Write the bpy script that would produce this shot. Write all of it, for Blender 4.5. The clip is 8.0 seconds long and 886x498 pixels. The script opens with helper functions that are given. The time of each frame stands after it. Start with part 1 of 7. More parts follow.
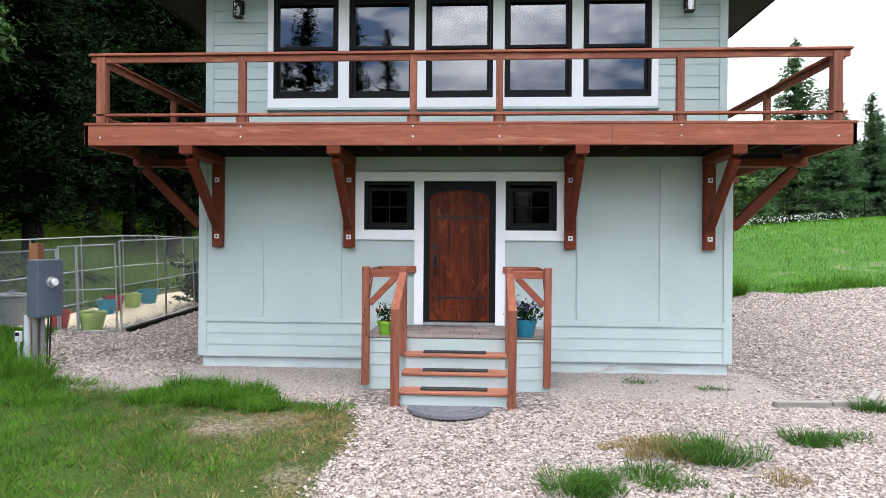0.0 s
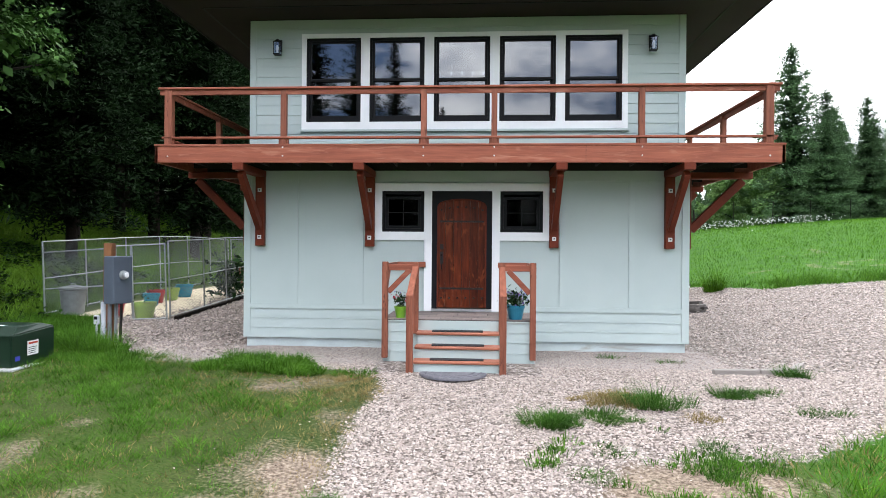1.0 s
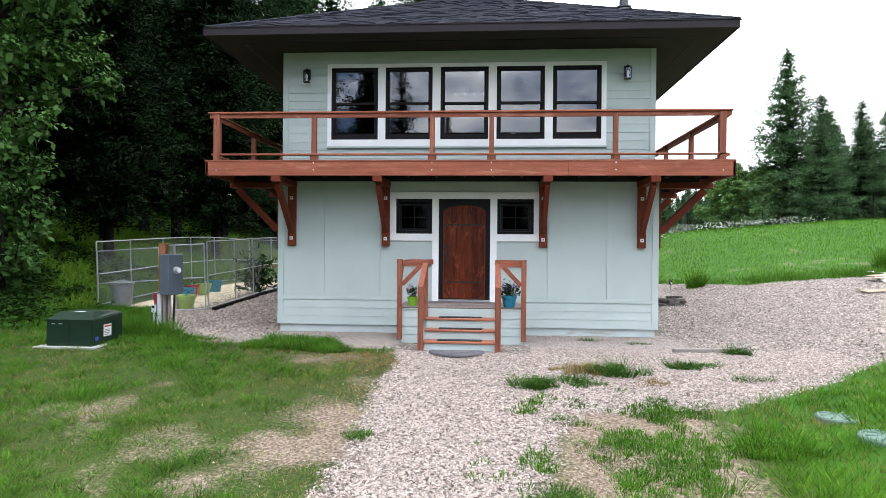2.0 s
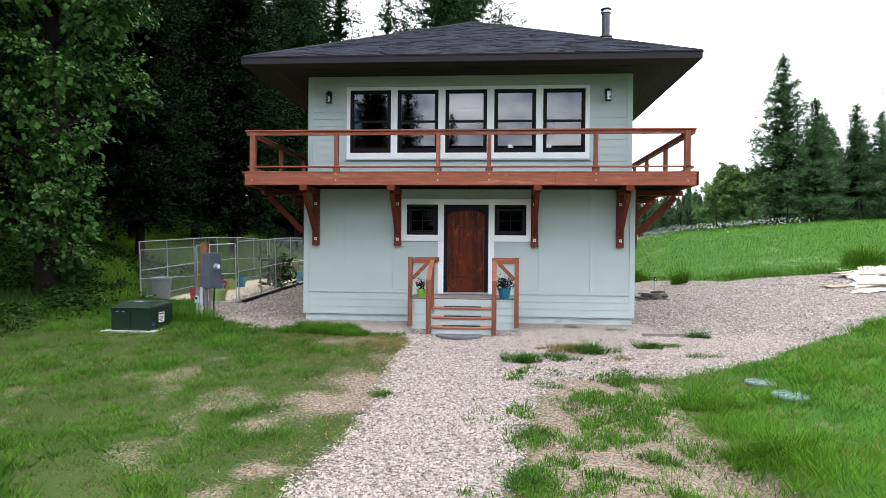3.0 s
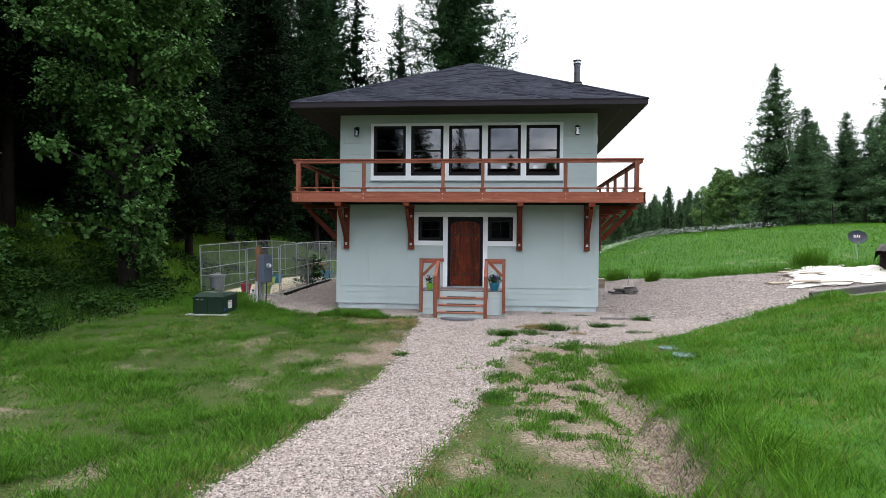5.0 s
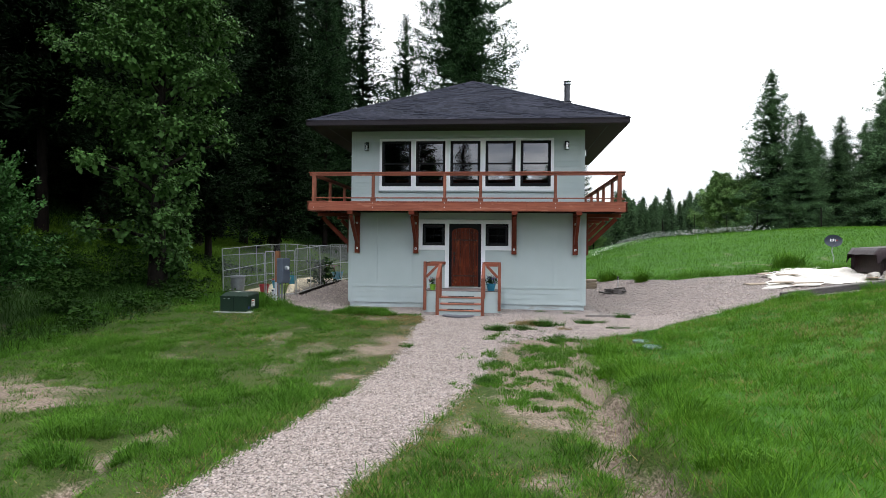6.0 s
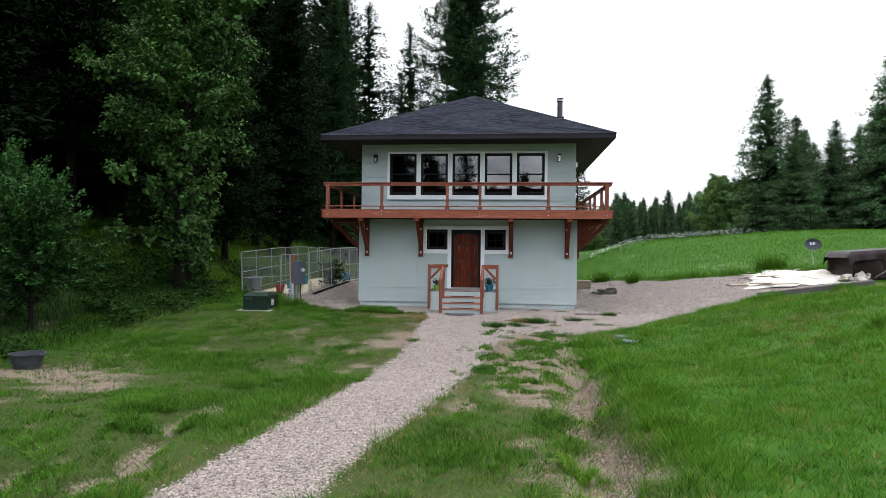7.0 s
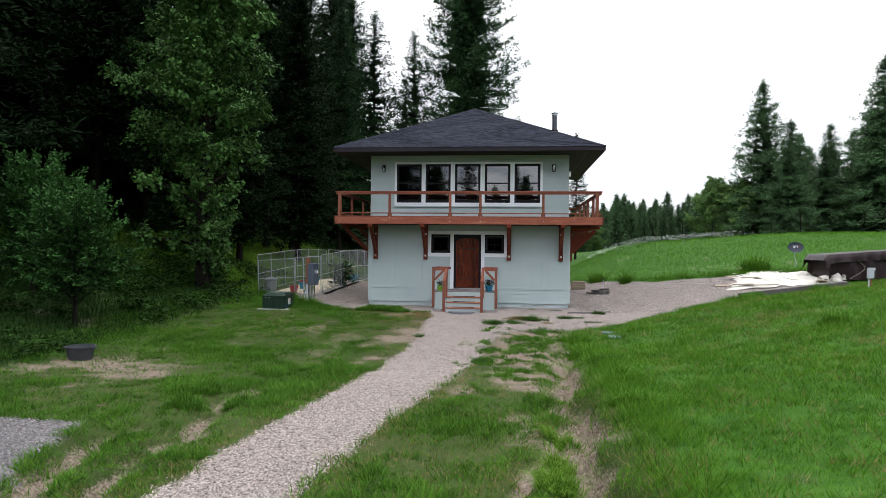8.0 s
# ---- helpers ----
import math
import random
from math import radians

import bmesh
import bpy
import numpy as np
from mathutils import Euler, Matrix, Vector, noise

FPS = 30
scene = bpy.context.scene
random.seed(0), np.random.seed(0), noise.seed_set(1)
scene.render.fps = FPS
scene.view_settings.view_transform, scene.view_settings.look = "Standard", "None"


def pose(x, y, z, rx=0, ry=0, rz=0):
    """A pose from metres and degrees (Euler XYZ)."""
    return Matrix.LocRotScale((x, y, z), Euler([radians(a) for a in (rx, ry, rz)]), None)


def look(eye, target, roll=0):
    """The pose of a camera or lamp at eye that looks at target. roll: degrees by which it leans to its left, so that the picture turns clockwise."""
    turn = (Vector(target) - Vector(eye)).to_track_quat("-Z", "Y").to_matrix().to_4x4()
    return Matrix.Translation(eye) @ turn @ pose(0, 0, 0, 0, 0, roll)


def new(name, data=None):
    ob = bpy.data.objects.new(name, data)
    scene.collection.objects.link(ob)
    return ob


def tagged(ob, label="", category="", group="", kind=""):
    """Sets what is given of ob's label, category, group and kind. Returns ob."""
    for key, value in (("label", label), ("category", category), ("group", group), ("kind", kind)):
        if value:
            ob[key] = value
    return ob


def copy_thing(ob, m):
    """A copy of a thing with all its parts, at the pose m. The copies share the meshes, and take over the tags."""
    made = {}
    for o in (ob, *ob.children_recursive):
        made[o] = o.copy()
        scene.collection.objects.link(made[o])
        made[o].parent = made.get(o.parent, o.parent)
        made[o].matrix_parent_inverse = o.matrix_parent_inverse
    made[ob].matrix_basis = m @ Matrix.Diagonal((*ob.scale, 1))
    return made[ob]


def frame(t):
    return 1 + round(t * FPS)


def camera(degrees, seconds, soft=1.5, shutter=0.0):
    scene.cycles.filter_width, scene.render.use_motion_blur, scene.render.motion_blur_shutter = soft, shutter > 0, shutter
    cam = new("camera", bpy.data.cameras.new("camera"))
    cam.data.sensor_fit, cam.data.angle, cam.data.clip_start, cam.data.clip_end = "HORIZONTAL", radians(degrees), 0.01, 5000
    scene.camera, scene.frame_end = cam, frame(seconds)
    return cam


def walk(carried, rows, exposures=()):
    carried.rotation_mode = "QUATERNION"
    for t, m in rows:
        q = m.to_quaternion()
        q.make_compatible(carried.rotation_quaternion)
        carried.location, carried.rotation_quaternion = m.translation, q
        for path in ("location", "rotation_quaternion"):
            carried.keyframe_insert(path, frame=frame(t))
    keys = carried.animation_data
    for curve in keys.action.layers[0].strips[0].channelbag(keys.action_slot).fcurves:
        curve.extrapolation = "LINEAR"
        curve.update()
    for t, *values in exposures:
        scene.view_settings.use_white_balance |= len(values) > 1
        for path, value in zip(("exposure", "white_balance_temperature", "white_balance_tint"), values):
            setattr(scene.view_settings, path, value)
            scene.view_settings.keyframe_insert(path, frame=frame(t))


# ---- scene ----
cam = camera(69.6, 8.0, soft=0.6)
PATH = [
    (0, (0.298, -9.747, 1.931), (0.185, -7.75, 1.925), 0.42),
    (1.5, (0.469, -12.656, 1.89), (0.332, -10.661, 1.887), 0.47),
    (3.5, (0.782, -16.72, 1.886), (0.616, -14.727, 1.88), 0.52),
    (6, (1.485, -21.792, 2.124), (1.28, -19.803, 2.119), 0.58),
    (8, (1.91, -25.637, 2.437), (1.685, -23.65, 2.43), 0.62),
]
walk(cam, [(t, look(eye, target, roll)) for t, eye, target, roll in PATH], exposures=[(0, 0.27), (1.5, 0.18), (4, -0.15), (8, -0.58)])

# ---------------------------------------------------------------- light
SUN_ELEV, SUN_AZ = 52.0, 200.0   # degrees; the veiled sun stands behind the camera
world = bpy.data.worlds.new("overcast_sky")
scene.world = world
world.use_nodes = True
wn, wl = world.node_tree.nodes, world.node_tree.links
wn.clear()
sky = wn.new("ShaderNodeTexSky")
sky.sky_type = "NISHITA"
sky.sun_disc = False
sky.sun_elevation, sky.sun_rotation = radians(SUN_ELEV), radians(SUN_AZ)
wcoord = wn.new("ShaderNodeTexCoord")
wmap = wn.new("ShaderNodeMapping")
wmap.inputs["Scale"].default_value = (1.6, 1.6, 3.4)
wnoise = wn.new("ShaderNodeTexNoise")
wnoise.inputs["Scale"].default_value, wnoise.inputs["Detail"].default_value = 2.3, 5.0
wnoise.inputs["Roughness"].default_value = 0.58
wramp = wn.new("ShaderNodeValToRGB")
wramp.color_ramp.elements[0].position, wramp.color_ramp.elements[0].color = 0.36, (0.0, 0.0, 0.0, 1)
wramp.color_ramp.elements[1].position, wramp.color_ramp.elements[1].color = 0.62, (1, 1, 1, 1)
cloud = wn.new("ShaderNodeMix")
cloud.data_type = "RGBA"
cloud.inputs[6].default_value, cloud.inputs[7].default_value = (23.0, 24.2, 26.0, 1), (30.0, 30.3, 31.0, 1)
veil = wn.new("ShaderNodeMix")
veil.data_type = "RGBA"
veil.inputs[0].default_value = 0.86
wbg = wn.new("ShaderNodeBackground")
wbg.inputs["Strength"].default_value = 0.115
wout = wn.new("ShaderNodeOutputWorld")
wl.new(wcoord.outputs["Generated"], wmap.inputs["Vector"])
wl.new(wmap.outputs["Vector"], wnoise.inputs["Vector"])
wl.new(wnoise.outputs["Fac"], wramp.inputs["Fac"])
wl.new(wramp.outputs["Color"], cloud.inputs[0])
wl.new(sky.outputs["Color"], veil.inputs[6])
wsep = wn.new("ShaderNodeSeparateXYZ")
wl.new(wcoord.outputs["Generated"], wsep.inputs["Vector"])
broken = wn.new("ShaderNodeMix")         # towards the sun the cover breaks into bright heaps and blue gaps
broken.data_type = "RGBA"
broken.inputs[6].default_value, broken.inputs[7].default_value = (3.6, 5.6, 10.0, 1), (42.0, 42.0, 43.0, 1)
heaps = wn.new("ShaderNodeMapRange")
heaps.inputs["From Min"].default_value, heaps.inputs["From Max"].default_value = 0.42, 0.6
wl.new(wnoise.outputs["Fac"], heaps.inputs["Value"]), wl.new(heaps.outputs["Result"], broken.inputs[0])
sunward = wn.new("ShaderNodeMapRange")
sunward.inputs["From Min"].default_value, sunward.inputs["From Max"].default_value = 0.2, -0.45
wl.new(wsep.outputs["Y"], sunward.inputs["Value"])
cover = wn.new("ShaderNodeMix")
cover.data_type = "RGBA"
wl.new(sunward.outputs["Result"], cover.inputs[0])
wl.new(cloud.outputs[2], cover.inputs[6]), wl.new(broken.outputs[2], cover.inputs[7])
wl.new(cover.outputs[2], veil.inputs[7])
wtop = wn.new("ShaderNodeMapRange")      # an overcast dome is brightest overhead
wtop.inputs["From Min"].default_value, wtop.inputs["From Max"].default_value = 0.0, 1.0
wtop.inputs["To Min"].default_value, wtop.inputs["To Max"].default_value = 0.5, 1.95
wl.new(wsep.outputs["Z"], wtop.inputs["Value"])
dome = wn.new("ShaderNodeVectorMath")
dome.operation = "SCALE"
wl.new(veil.outputs[2], dome.inputs[0]), wl.new(wtop.outputs["Result"], dome.inputs["Scale"])
wl.new(dome.outputs["Vector"], wbg.inputs["Color"])
wl.new(wbg.outputs["Background"], wout.inputs["Surface"])

sun_data = bpy.data.lights.new("sun", "SUN")
sun_data.energy, sun_data.angle, sun_data.color = 0.5, radians(22), (1.0, 0.96, 0.9)
sun = new("sun", sun_data)
sun.matrix_world = look((0, 0, 60), (60 * math.sin(radians(SUN_AZ + 180)) / math.tan(radians(SUN_ELEV)), 60 * math.cos(radians(SUN_AZ + 180)) / math.tan(radians(SUN_ELEV)), 0))

# ---------------------------------------------------------------- materials
def material(name, colour, rough=0.6, colour2=None, scale=6.0, stretch=(1, 1, 1), fine=60.0, bump=0.15, metal=0.0, spread=0.0, island=False, spec=0.5, dist=0.01):
    """A principled surface whose colour wanders between two tones at a coarse and a fine scale, with a fine relief."""
    m = bpy.data.materials.new(name)
    m.use_nodes = True
    n, l = m.node_tree.nodes, m.node_tree.links
    b = n["Principled BSDF"]
    b.inputs["Roughness"].default_value, b.inputs["Metallic"].default_value = rough, metal
    b.inputs["Specular IOR Level"].default_value = spec
    colour2 = colour2 or tuple(c * 0.75 for c in colour)
    co, mp = n.new("ShaderNodeTexCoord"), n.new("ShaderNodeMapping")
    mp.inputs["Scale"].default_value = stretch
    l.new(co.outputs["Object"], mp.inputs["Vector"])
    a, f = n.new("ShaderNodeTexNoise"), n.new("ShaderNodeTexNoise")
    a.inputs["Scale"].default_value, a.inputs["Detail"].default_value = scale, 4
    f.inputs["Scale"].default_value, f.inputs["Detail"].default_value = fine, 3
    l.new(mp.outputs["Vector"], a.inputs["Vector"]), l.new(mp.outputs["Vector"], f.inputs["Vector"])
    add = n.new("ShaderNodeMath")
    add.operation, add.inputs[2].default_value = "MULTIPLY_ADD", 0.0
    add.inputs[1].default_value = 0.5
    l.new(f.outputs["Fac"], add.inputs[0]), l.new(a.outputs["Fac"], add.inputs[2])
    rng = n.new("ShaderNodeMapRange")
    rng.inputs["From Min"].default_value, rng.inputs["From Max"].default_value = 0.5, 1.0
    l.new(add.outputs[0], rng.inputs["Value"])
    mix = n.new("ShaderNodeMix")
    mix.data_type = "RGBA"
    mix.inputs[6].default_value, mix.inputs[7].default_value = (*colour, 1), (*colour2, 1)
    l.new(rng.outputs["Result"], mix.inputs[0])
    out = mix.outputs[2]
    if spread:
        src = n.new("ShaderNodeNewGeometry").outputs["Random Per Island"] if island else n.new("ShaderNodeObjectInfo").outputs["Random"]
        r2 = n.new("ShaderNodeMapRange")
        r2.inputs["To Min"].default_value, r2.inputs["To Max"].default_value = 1 - spread, 1 + spread
        l.new(src, r2.inputs["Value"])
        hsv = n.new("ShaderNodeHueSaturation")
        l.new(r2.outputs["Result"], hsv.inputs["Value"]), l.new(out, hsv.inputs["Color"])
        out = hsv.outputs["Color"]
    l.new(out, b.inputs["Base Color"])
    bp = n.new("ShaderNodeBump")
    bp.inputs["Strength"].default_value, bp.inputs["Distance"].default_value = bump, dist
    l.new(f.outputs["Fac"], bp.inputs["Height"]), l.new(bp.outputs["Normal"], b.inputs["Normal"])
    return m


def leaf_material(name, colour, colour2, rough=0.6, glow=0.25, patch=0.7, own=0.45, outer_lift=0.0):
    """Foliage: two greens by island, part of the light passing through; the last argument lightens outer new growth, a
    crown's inner shade put into the colour.
    """
    m = bpy.data.materials.new(name)
    m.use_nodes = True
    n, l = m.node_tree.nodes, m.node_tree.links
    b, o = n["Principled BSDF"], n["Material Output"]
    b.inputs["Roughness"].default_value, b.inputs["Specular IOR Level"].default_value = rough, 0.06
    geo = n.new("ShaderNodeNewGeometry")
    co, big = n.new("ShaderNodeTexCoord"), n.new("ShaderNodeTexNoise")
    big.inputs["Scale"].default_value, big.inputs["Detail"].default_value, big.inputs["Roughness"].default_value = patch, 5.0, 0.62
    l.new(co.outputs["Object"], big.inputs["Vector"])
    mx = n.new("ShaderNodeMath")
    mx.operation, mx.inputs[1].default_value = "MULTIPLY_ADD", own
    l.new(geo.outputs["Random Per Island"], mx.inputs[0]), l.new(big.outputs["Fac"], mx.inputs[2])
    rg = n.new("ShaderNodeMapRange")
    rg.inputs["From Min"].default_value, rg.inputs["From Max"].default_value = 0.34 + 0.45 * outer_lift, 0.62 + own + 0.6 * outer_lift
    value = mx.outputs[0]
    if outer_lift:
        outer_lit, grow = n.new("ShaderNodeAttribute"), n.new("ShaderNodeMath")
        outer_lit.attribute_name = "outer_lit"
        grow.operation, grow.inputs[1].default_value = "MULTIPLY_ADD", outer_lift
        l.new(outer_lit.outputs["Fac"], grow.inputs[0]), l.new(value, grow.inputs[2])
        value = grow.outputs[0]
    l.new(value, rg.inputs["Value"])
    mix = n.new("ShaderNodeMix")
    mix.data_type = "RGBA"
    mix.inputs[6].default_value, mix.inputs[7].default_value = (*colour, 1), (*colour2, 1)
    l.new(rg.outputs["Result"], mix.inputs[0]), l.new(mix.outputs[2], b.inputs["Base Color"])
    tr = n.new("ShaderNodeBsdfTranslucent")
    l.new(mix.outputs[2], tr.inputs["Color"])
    ms = n.new("ShaderNodeMixShader")
    ms.inputs[0].default_value = glow
    l.new(b.outputs["BSDF"], ms.inputs[1]), l.new(tr.outputs["BSDF"], ms.inputs[2]), l.new(ms.outputs["Shader"], o.inputs["Surface"])
    return m


def emitter(name, colour, strength):
    m = bpy.data.materials.new(name)
    m.use_nodes = True
    b = m.node_tree.nodes["Principled BSDF"]
    b.inputs["Base Color"].default_value = (*colour, 1)
    b.inputs["Emission Color"].default_value, b.inputs["Emission Strength"].default_value = (*colour, 1), strength
    return m


def pane_material(name, tint=(0.75, 0.8, 0.82), gloss=0.2, graze=0.75):
    m = bpy.data.materials.new(name)
    m.use_nodes = True
    n, l = m.node_tree.nodes, m.node_tree.links
    o = n["Material Output"]
    n.remove(n["Principled BSDF"])
    t, g, mixer = n.new("ShaderNodeBsdfTransparent"), n.new("ShaderNodeBsdfGlossy"), n.new("ShaderNodeMixShader")
    t.inputs["Color"].default_value = (*tint, 1)
    g.inputs["Roughness"].default_value, g.inputs["Color"].default_value = 0.01, (0.95, 0.97, 1, 1)
    lw, mr = n.new("ShaderNodeLayerWeight"), n.new("ShaderNodeMapRange")
    lw.inputs["Blend"].default_value = 0.3
    mr.inputs["To Min"].default_value, mr.inputs["To Max"].default_value = gloss, gloss + graze
    l.new(lw.outputs["Fresnel"], mr.inputs["Value"]), l.new(mr.outputs["Result"], mixer.inputs[0])
    l.new(t.outputs["BSDF"], mixer.inputs[1]), l.new(g.outputs["BSDF"], mixer.inputs[2]), l.new(mixer.outputs["Shader"], o.inputs["Surface"])
    return m


SIDING = material("painted_siding", (0.415, 0.485, 0.475), 0.6, (0.375, 0.44, 0.432), 1.1, (1, 1, 1), 90, 0.05, spread=0.02)
WHITE = material("white_trim_paint", (0.80, 0.81, 0.82), 0.5, (0.74, 0.75, 0.77), 2.0, (1, 1, 1), 80, 0.04)
FOUND = material("painted_foundation", (0.45, 0.52, 0.525), 0.8, (0.38, 0.43, 0.43), 3.0, (1, 1, 1), 50, 0.25)
# Bracket stain, darker than the deck's: the shade under the deck is painted in.
STAIN = material("red_stained_lumber_shaded", (0.155, 0.028, 0.011), 0.6, (0.085, 0.015, 0.006), 2.2, (1, 1, 1), 28, 0.2, spread=0.1, spec=0.2)
STAIN_X = material("red_stained_board_grain", (0.285, 0.088, 0.05), 0.6, (0.175, 0.048, 0.027), 3.0, (0.35, 6, 6), 14, 0.25, spread=0.08, spec=0.25)
STAIN_Z = material("weathered_stained_post", (0.275, 0.098, 0.06), 0.65, (0.145, 0.047, 0.028), 3.0, (6, 6, 0.4), 14, 0.35, spread=0.1, spec=0.2)
STAIN_Y = material("stained_rail_grain", (0.285, 0.098, 0.058), 0.62, (0.165, 0.05, 0.029), 3.0, (6, 0.4, 6), 14, 0.3, spread=0.08, spec=0.25)
TREAD = material("stained_step_board", (0.36, 0.125, 0.07), 0.6, (0.24, 0.08, 0.045), 3.0, (0.4, 6, 6), 14, 0.3, spread=0.08)
# Deck boards, joists and ledger underneath: the shade there is in the colour.
DECK_SHADE = material("deck_underside_shaded", (0.010, 0.0055, 0.004), 0.85, (0.008, 0.005, 0.004), 3.0, (0.4, 6, 6), 14, 0.2, spread=0.15)
DOORWOOD = material("walnut_stained_door_plank", (0.120, 0.022, 0.007), 0.42, (0.030, 0.006, 0.003), 2.4, (7, 7, 0.8), 9, 0.25, spread=0.2, spec=0.15)
BLACK = material("black_painted_frame", (0.0055, 0.006, 0.0075), 0.5, (0.009, 0.0095, 0.011), 3.0, (1, 1, 1), 60, 0.05, spec=0.12)
IRON = material("black_iron", (0.014, 0.013, 0.013), 0.45, (0.03, 0.027, 0.025), 20, (1, 1, 1), 90, 0.3, metal=0.6)
# Soffit brown, darkened to carry the shade beneath the eaves.
SOFFIT = material("brown_soffit_boards_shaded", (0.020, 0.012, 0.010), 0.9, (0.013, 0.008, 0.0065), 2.0, (1, 1, 1), 40, 0.1)
FASCIA = material("dark_brown_fascia", (0.022, 0.017, 0.022), 0.6, (0.015, 0.012, 0.015), 2.0, (0.4, 4, 4), 30, 0.1, spec=0.2)
SHINGLE = material("charcoal_asphalt_shingle", (0.014, 0.0155, 0.024), 0.95, (0.028, 0.030, 0.042), 5.0, (1, 1, 1), 110, 0.4, spread=0.38, spec=0.1, island=True)
METAL = material("galvanised_steel", (0.55, 0.57, 0.58), 0.42, (0.38, 0.4, 0.41), 8.0, (1, 1, 1), 60, 0.08, metal=0.85)
BOLT = material("zinc_washer", (0.7, 0.7, 0.68), 0.4, (0.5, 0.5, 0.5), 30, (1, 1, 1), 90, 0.1, metal=0.4)
PIPE = material("dark_flue_pipe", (0.05, 0.052, 0.06), 0.4, (0.09, 0.09, 0.1), 6, (1, 1, 1), 60, 0.08, metal=0.5)
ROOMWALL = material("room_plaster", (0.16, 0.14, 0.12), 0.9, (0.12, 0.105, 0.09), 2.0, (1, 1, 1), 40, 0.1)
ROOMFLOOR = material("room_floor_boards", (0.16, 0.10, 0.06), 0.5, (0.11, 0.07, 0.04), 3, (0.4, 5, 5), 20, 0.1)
GLASS = pane_material("window_glass", (0.26, 0.29, 0.32), 0.10)
DARKGLASS = pane_material("small_window_glass", (0.22, 0.24, 0.27), 0.004, 0.1)
LAMPGLASS = pane_material("lantern_glass", (0.9, 0.9, 0.88), 0.1)
TILE = material("slate_porch_tile", (0.25, 0.195, 0.175), 0.7, (0.15, 0.12, 0.112), 5, (1, 1, 1), 40, 0.35, spread=0.35)
MAT = material("black_grit_pad", (0.009, 0.009, 0.010), 0.95, (0.022, 0.022, 0.024), 30, (1, 1, 1), 160, 0.8)
GROUT = material("dark_tile_joint", (0.07, 0.062, 0.06), 0.9, (0.05, 0.045, 0.043), 8, (1, 1, 1), 50, 0.3)


def knotted(m, light, scale, lo, hi):
    """Pale knots and figure in stained boards."""
    n, l = m.node_tree.nodes, m.node_tree.links
    base = n["Principled BSDF"].inputs["Base Color"]
    src = base.links[0].from_socket
    co, mp, tx, rg, mx = n.new("ShaderNodeTexCoord"), n.new("ShaderNodeMapping"), n.new("ShaderNodeTexNoise"), n.new("ShaderNodeMapRange"), n.new("ShaderNodeMix")
    mp.inputs["Scale"].default_value = scale
    tx.inputs["Scale"].default_value, tx.inputs["Detail"].default_value, tx.inputs["Distortion"].default_value = 1.0, 5.0, 1.2
    rg.inputs["From Min"].default_value, rg.inputs["From Max"].default_value = lo, hi
    mx.data_type = "RGBA"
    mx.inputs[7].default_value = (*light, 1)
    l.new(co.outputs["Object"], mp.inputs["Vector"]), l.new(mp.outputs["Vector"], tx.inputs["Vector"]), l.new(tx.outputs["Fac"], rg.inputs["Value"])
    l.new(rg.outputs["Result"], mx.inputs[0]), l.new(src, mx.inputs[6]), l.new(mx.outputs[2], base)


knotted(DOORWOOD, (0.185, 0.048, 0.016), (9, 9, 4.0), 0.56, 0.72)
knotted(STAIN_Z, (0.09, 0.03, 0.02), (22, 22, 5.0), 0.6, 0.7)
knotted(STAIN_X, (0.36, 0.15, 0.095), (1.6, 9, 9), 0.55, 0.75)
knotted(FOUND, (0.30, 0.30, 0.27), (1.5, 1.5, 9), 0.56, 0.75)
# Needles of the wood, near black: the wood's deep shade is in the colour.
NEEDLE = leaf_material("spruce_needles_shaded", (0.0011, 0.0032, 0.0013), (0.0085, 0.0215, 0.006), 0.7, 0.02, 0.5, 0.3, 0.5)
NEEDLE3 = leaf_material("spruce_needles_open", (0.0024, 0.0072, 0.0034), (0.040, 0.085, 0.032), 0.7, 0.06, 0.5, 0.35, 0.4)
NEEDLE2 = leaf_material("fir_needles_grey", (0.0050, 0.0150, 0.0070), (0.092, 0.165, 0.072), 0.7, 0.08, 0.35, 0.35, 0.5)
LEAF = leaf_material("broad_leaves", (0.003, 0.011, 0.0025), (0.092, 0.198, 0.048), 0.5, 0.06, 0.45, 0.3)
LEAF2 = leaf_material("bush_leaves", (0.004, 0.015, 0.004), (0.042, 0.110, 0.026), 0.5, 0.06, 0.8, 0.3, 0.4)
LEAF3 = leaf_material("birch_leaves", (0.045, 0.100, 0.026), (0.150, 0.255, 0.075), 0.5, 0.2, 0.5, 0.3)
# Undergrowth green, darkened so the shade under the trees lies in the colour.
FERN = leaf_material("undergrowth_leaves_shaded", (0.005, 0.017, 0.003), (0.028, 0.068, 0.010), 0.6, 0.1, 0.5)
SLOPE = leaf_material("slope_grass_blades", (0.060, 0.145, 0.012), (0.180, 0.320, 0.036), 0.6, 0.25, 0.6)
BARK = material("conifer_bark", (0.010, 0.0075, 0.0065), 0.95, (0.020, 0.015, 0.013), 4.0, (4, 4, 0.6), 18, 0.8, dist=0.03, spec=0.1)
BARK2 = material("leaf_tree_bark", (0.009, 0.0075, 0.006), 0.95, (0.018, 0.015, 0.012), 4.0, (3, 3, 1), 18, 0.6, dist=0.02, spec=0.1)
TUFT = leaf_material("tuft_blades", (0.010, 0.040, 0.005), (0.068, 0.155, 0.022), 0.6, 0.14, 2.5)
GRASS = leaf_material("grass_blades", (0.012, 0.050, 0.004), (0.105, 0.235, 0.024), 0.6, 0.16, 1.1, 0.6)
MEADOW = leaf_material("meadow_blades", (0.014, 0.064, 0.004), (0.118, 0.262, 0.020), 0.6, 0.18, 0.9, 0.65)
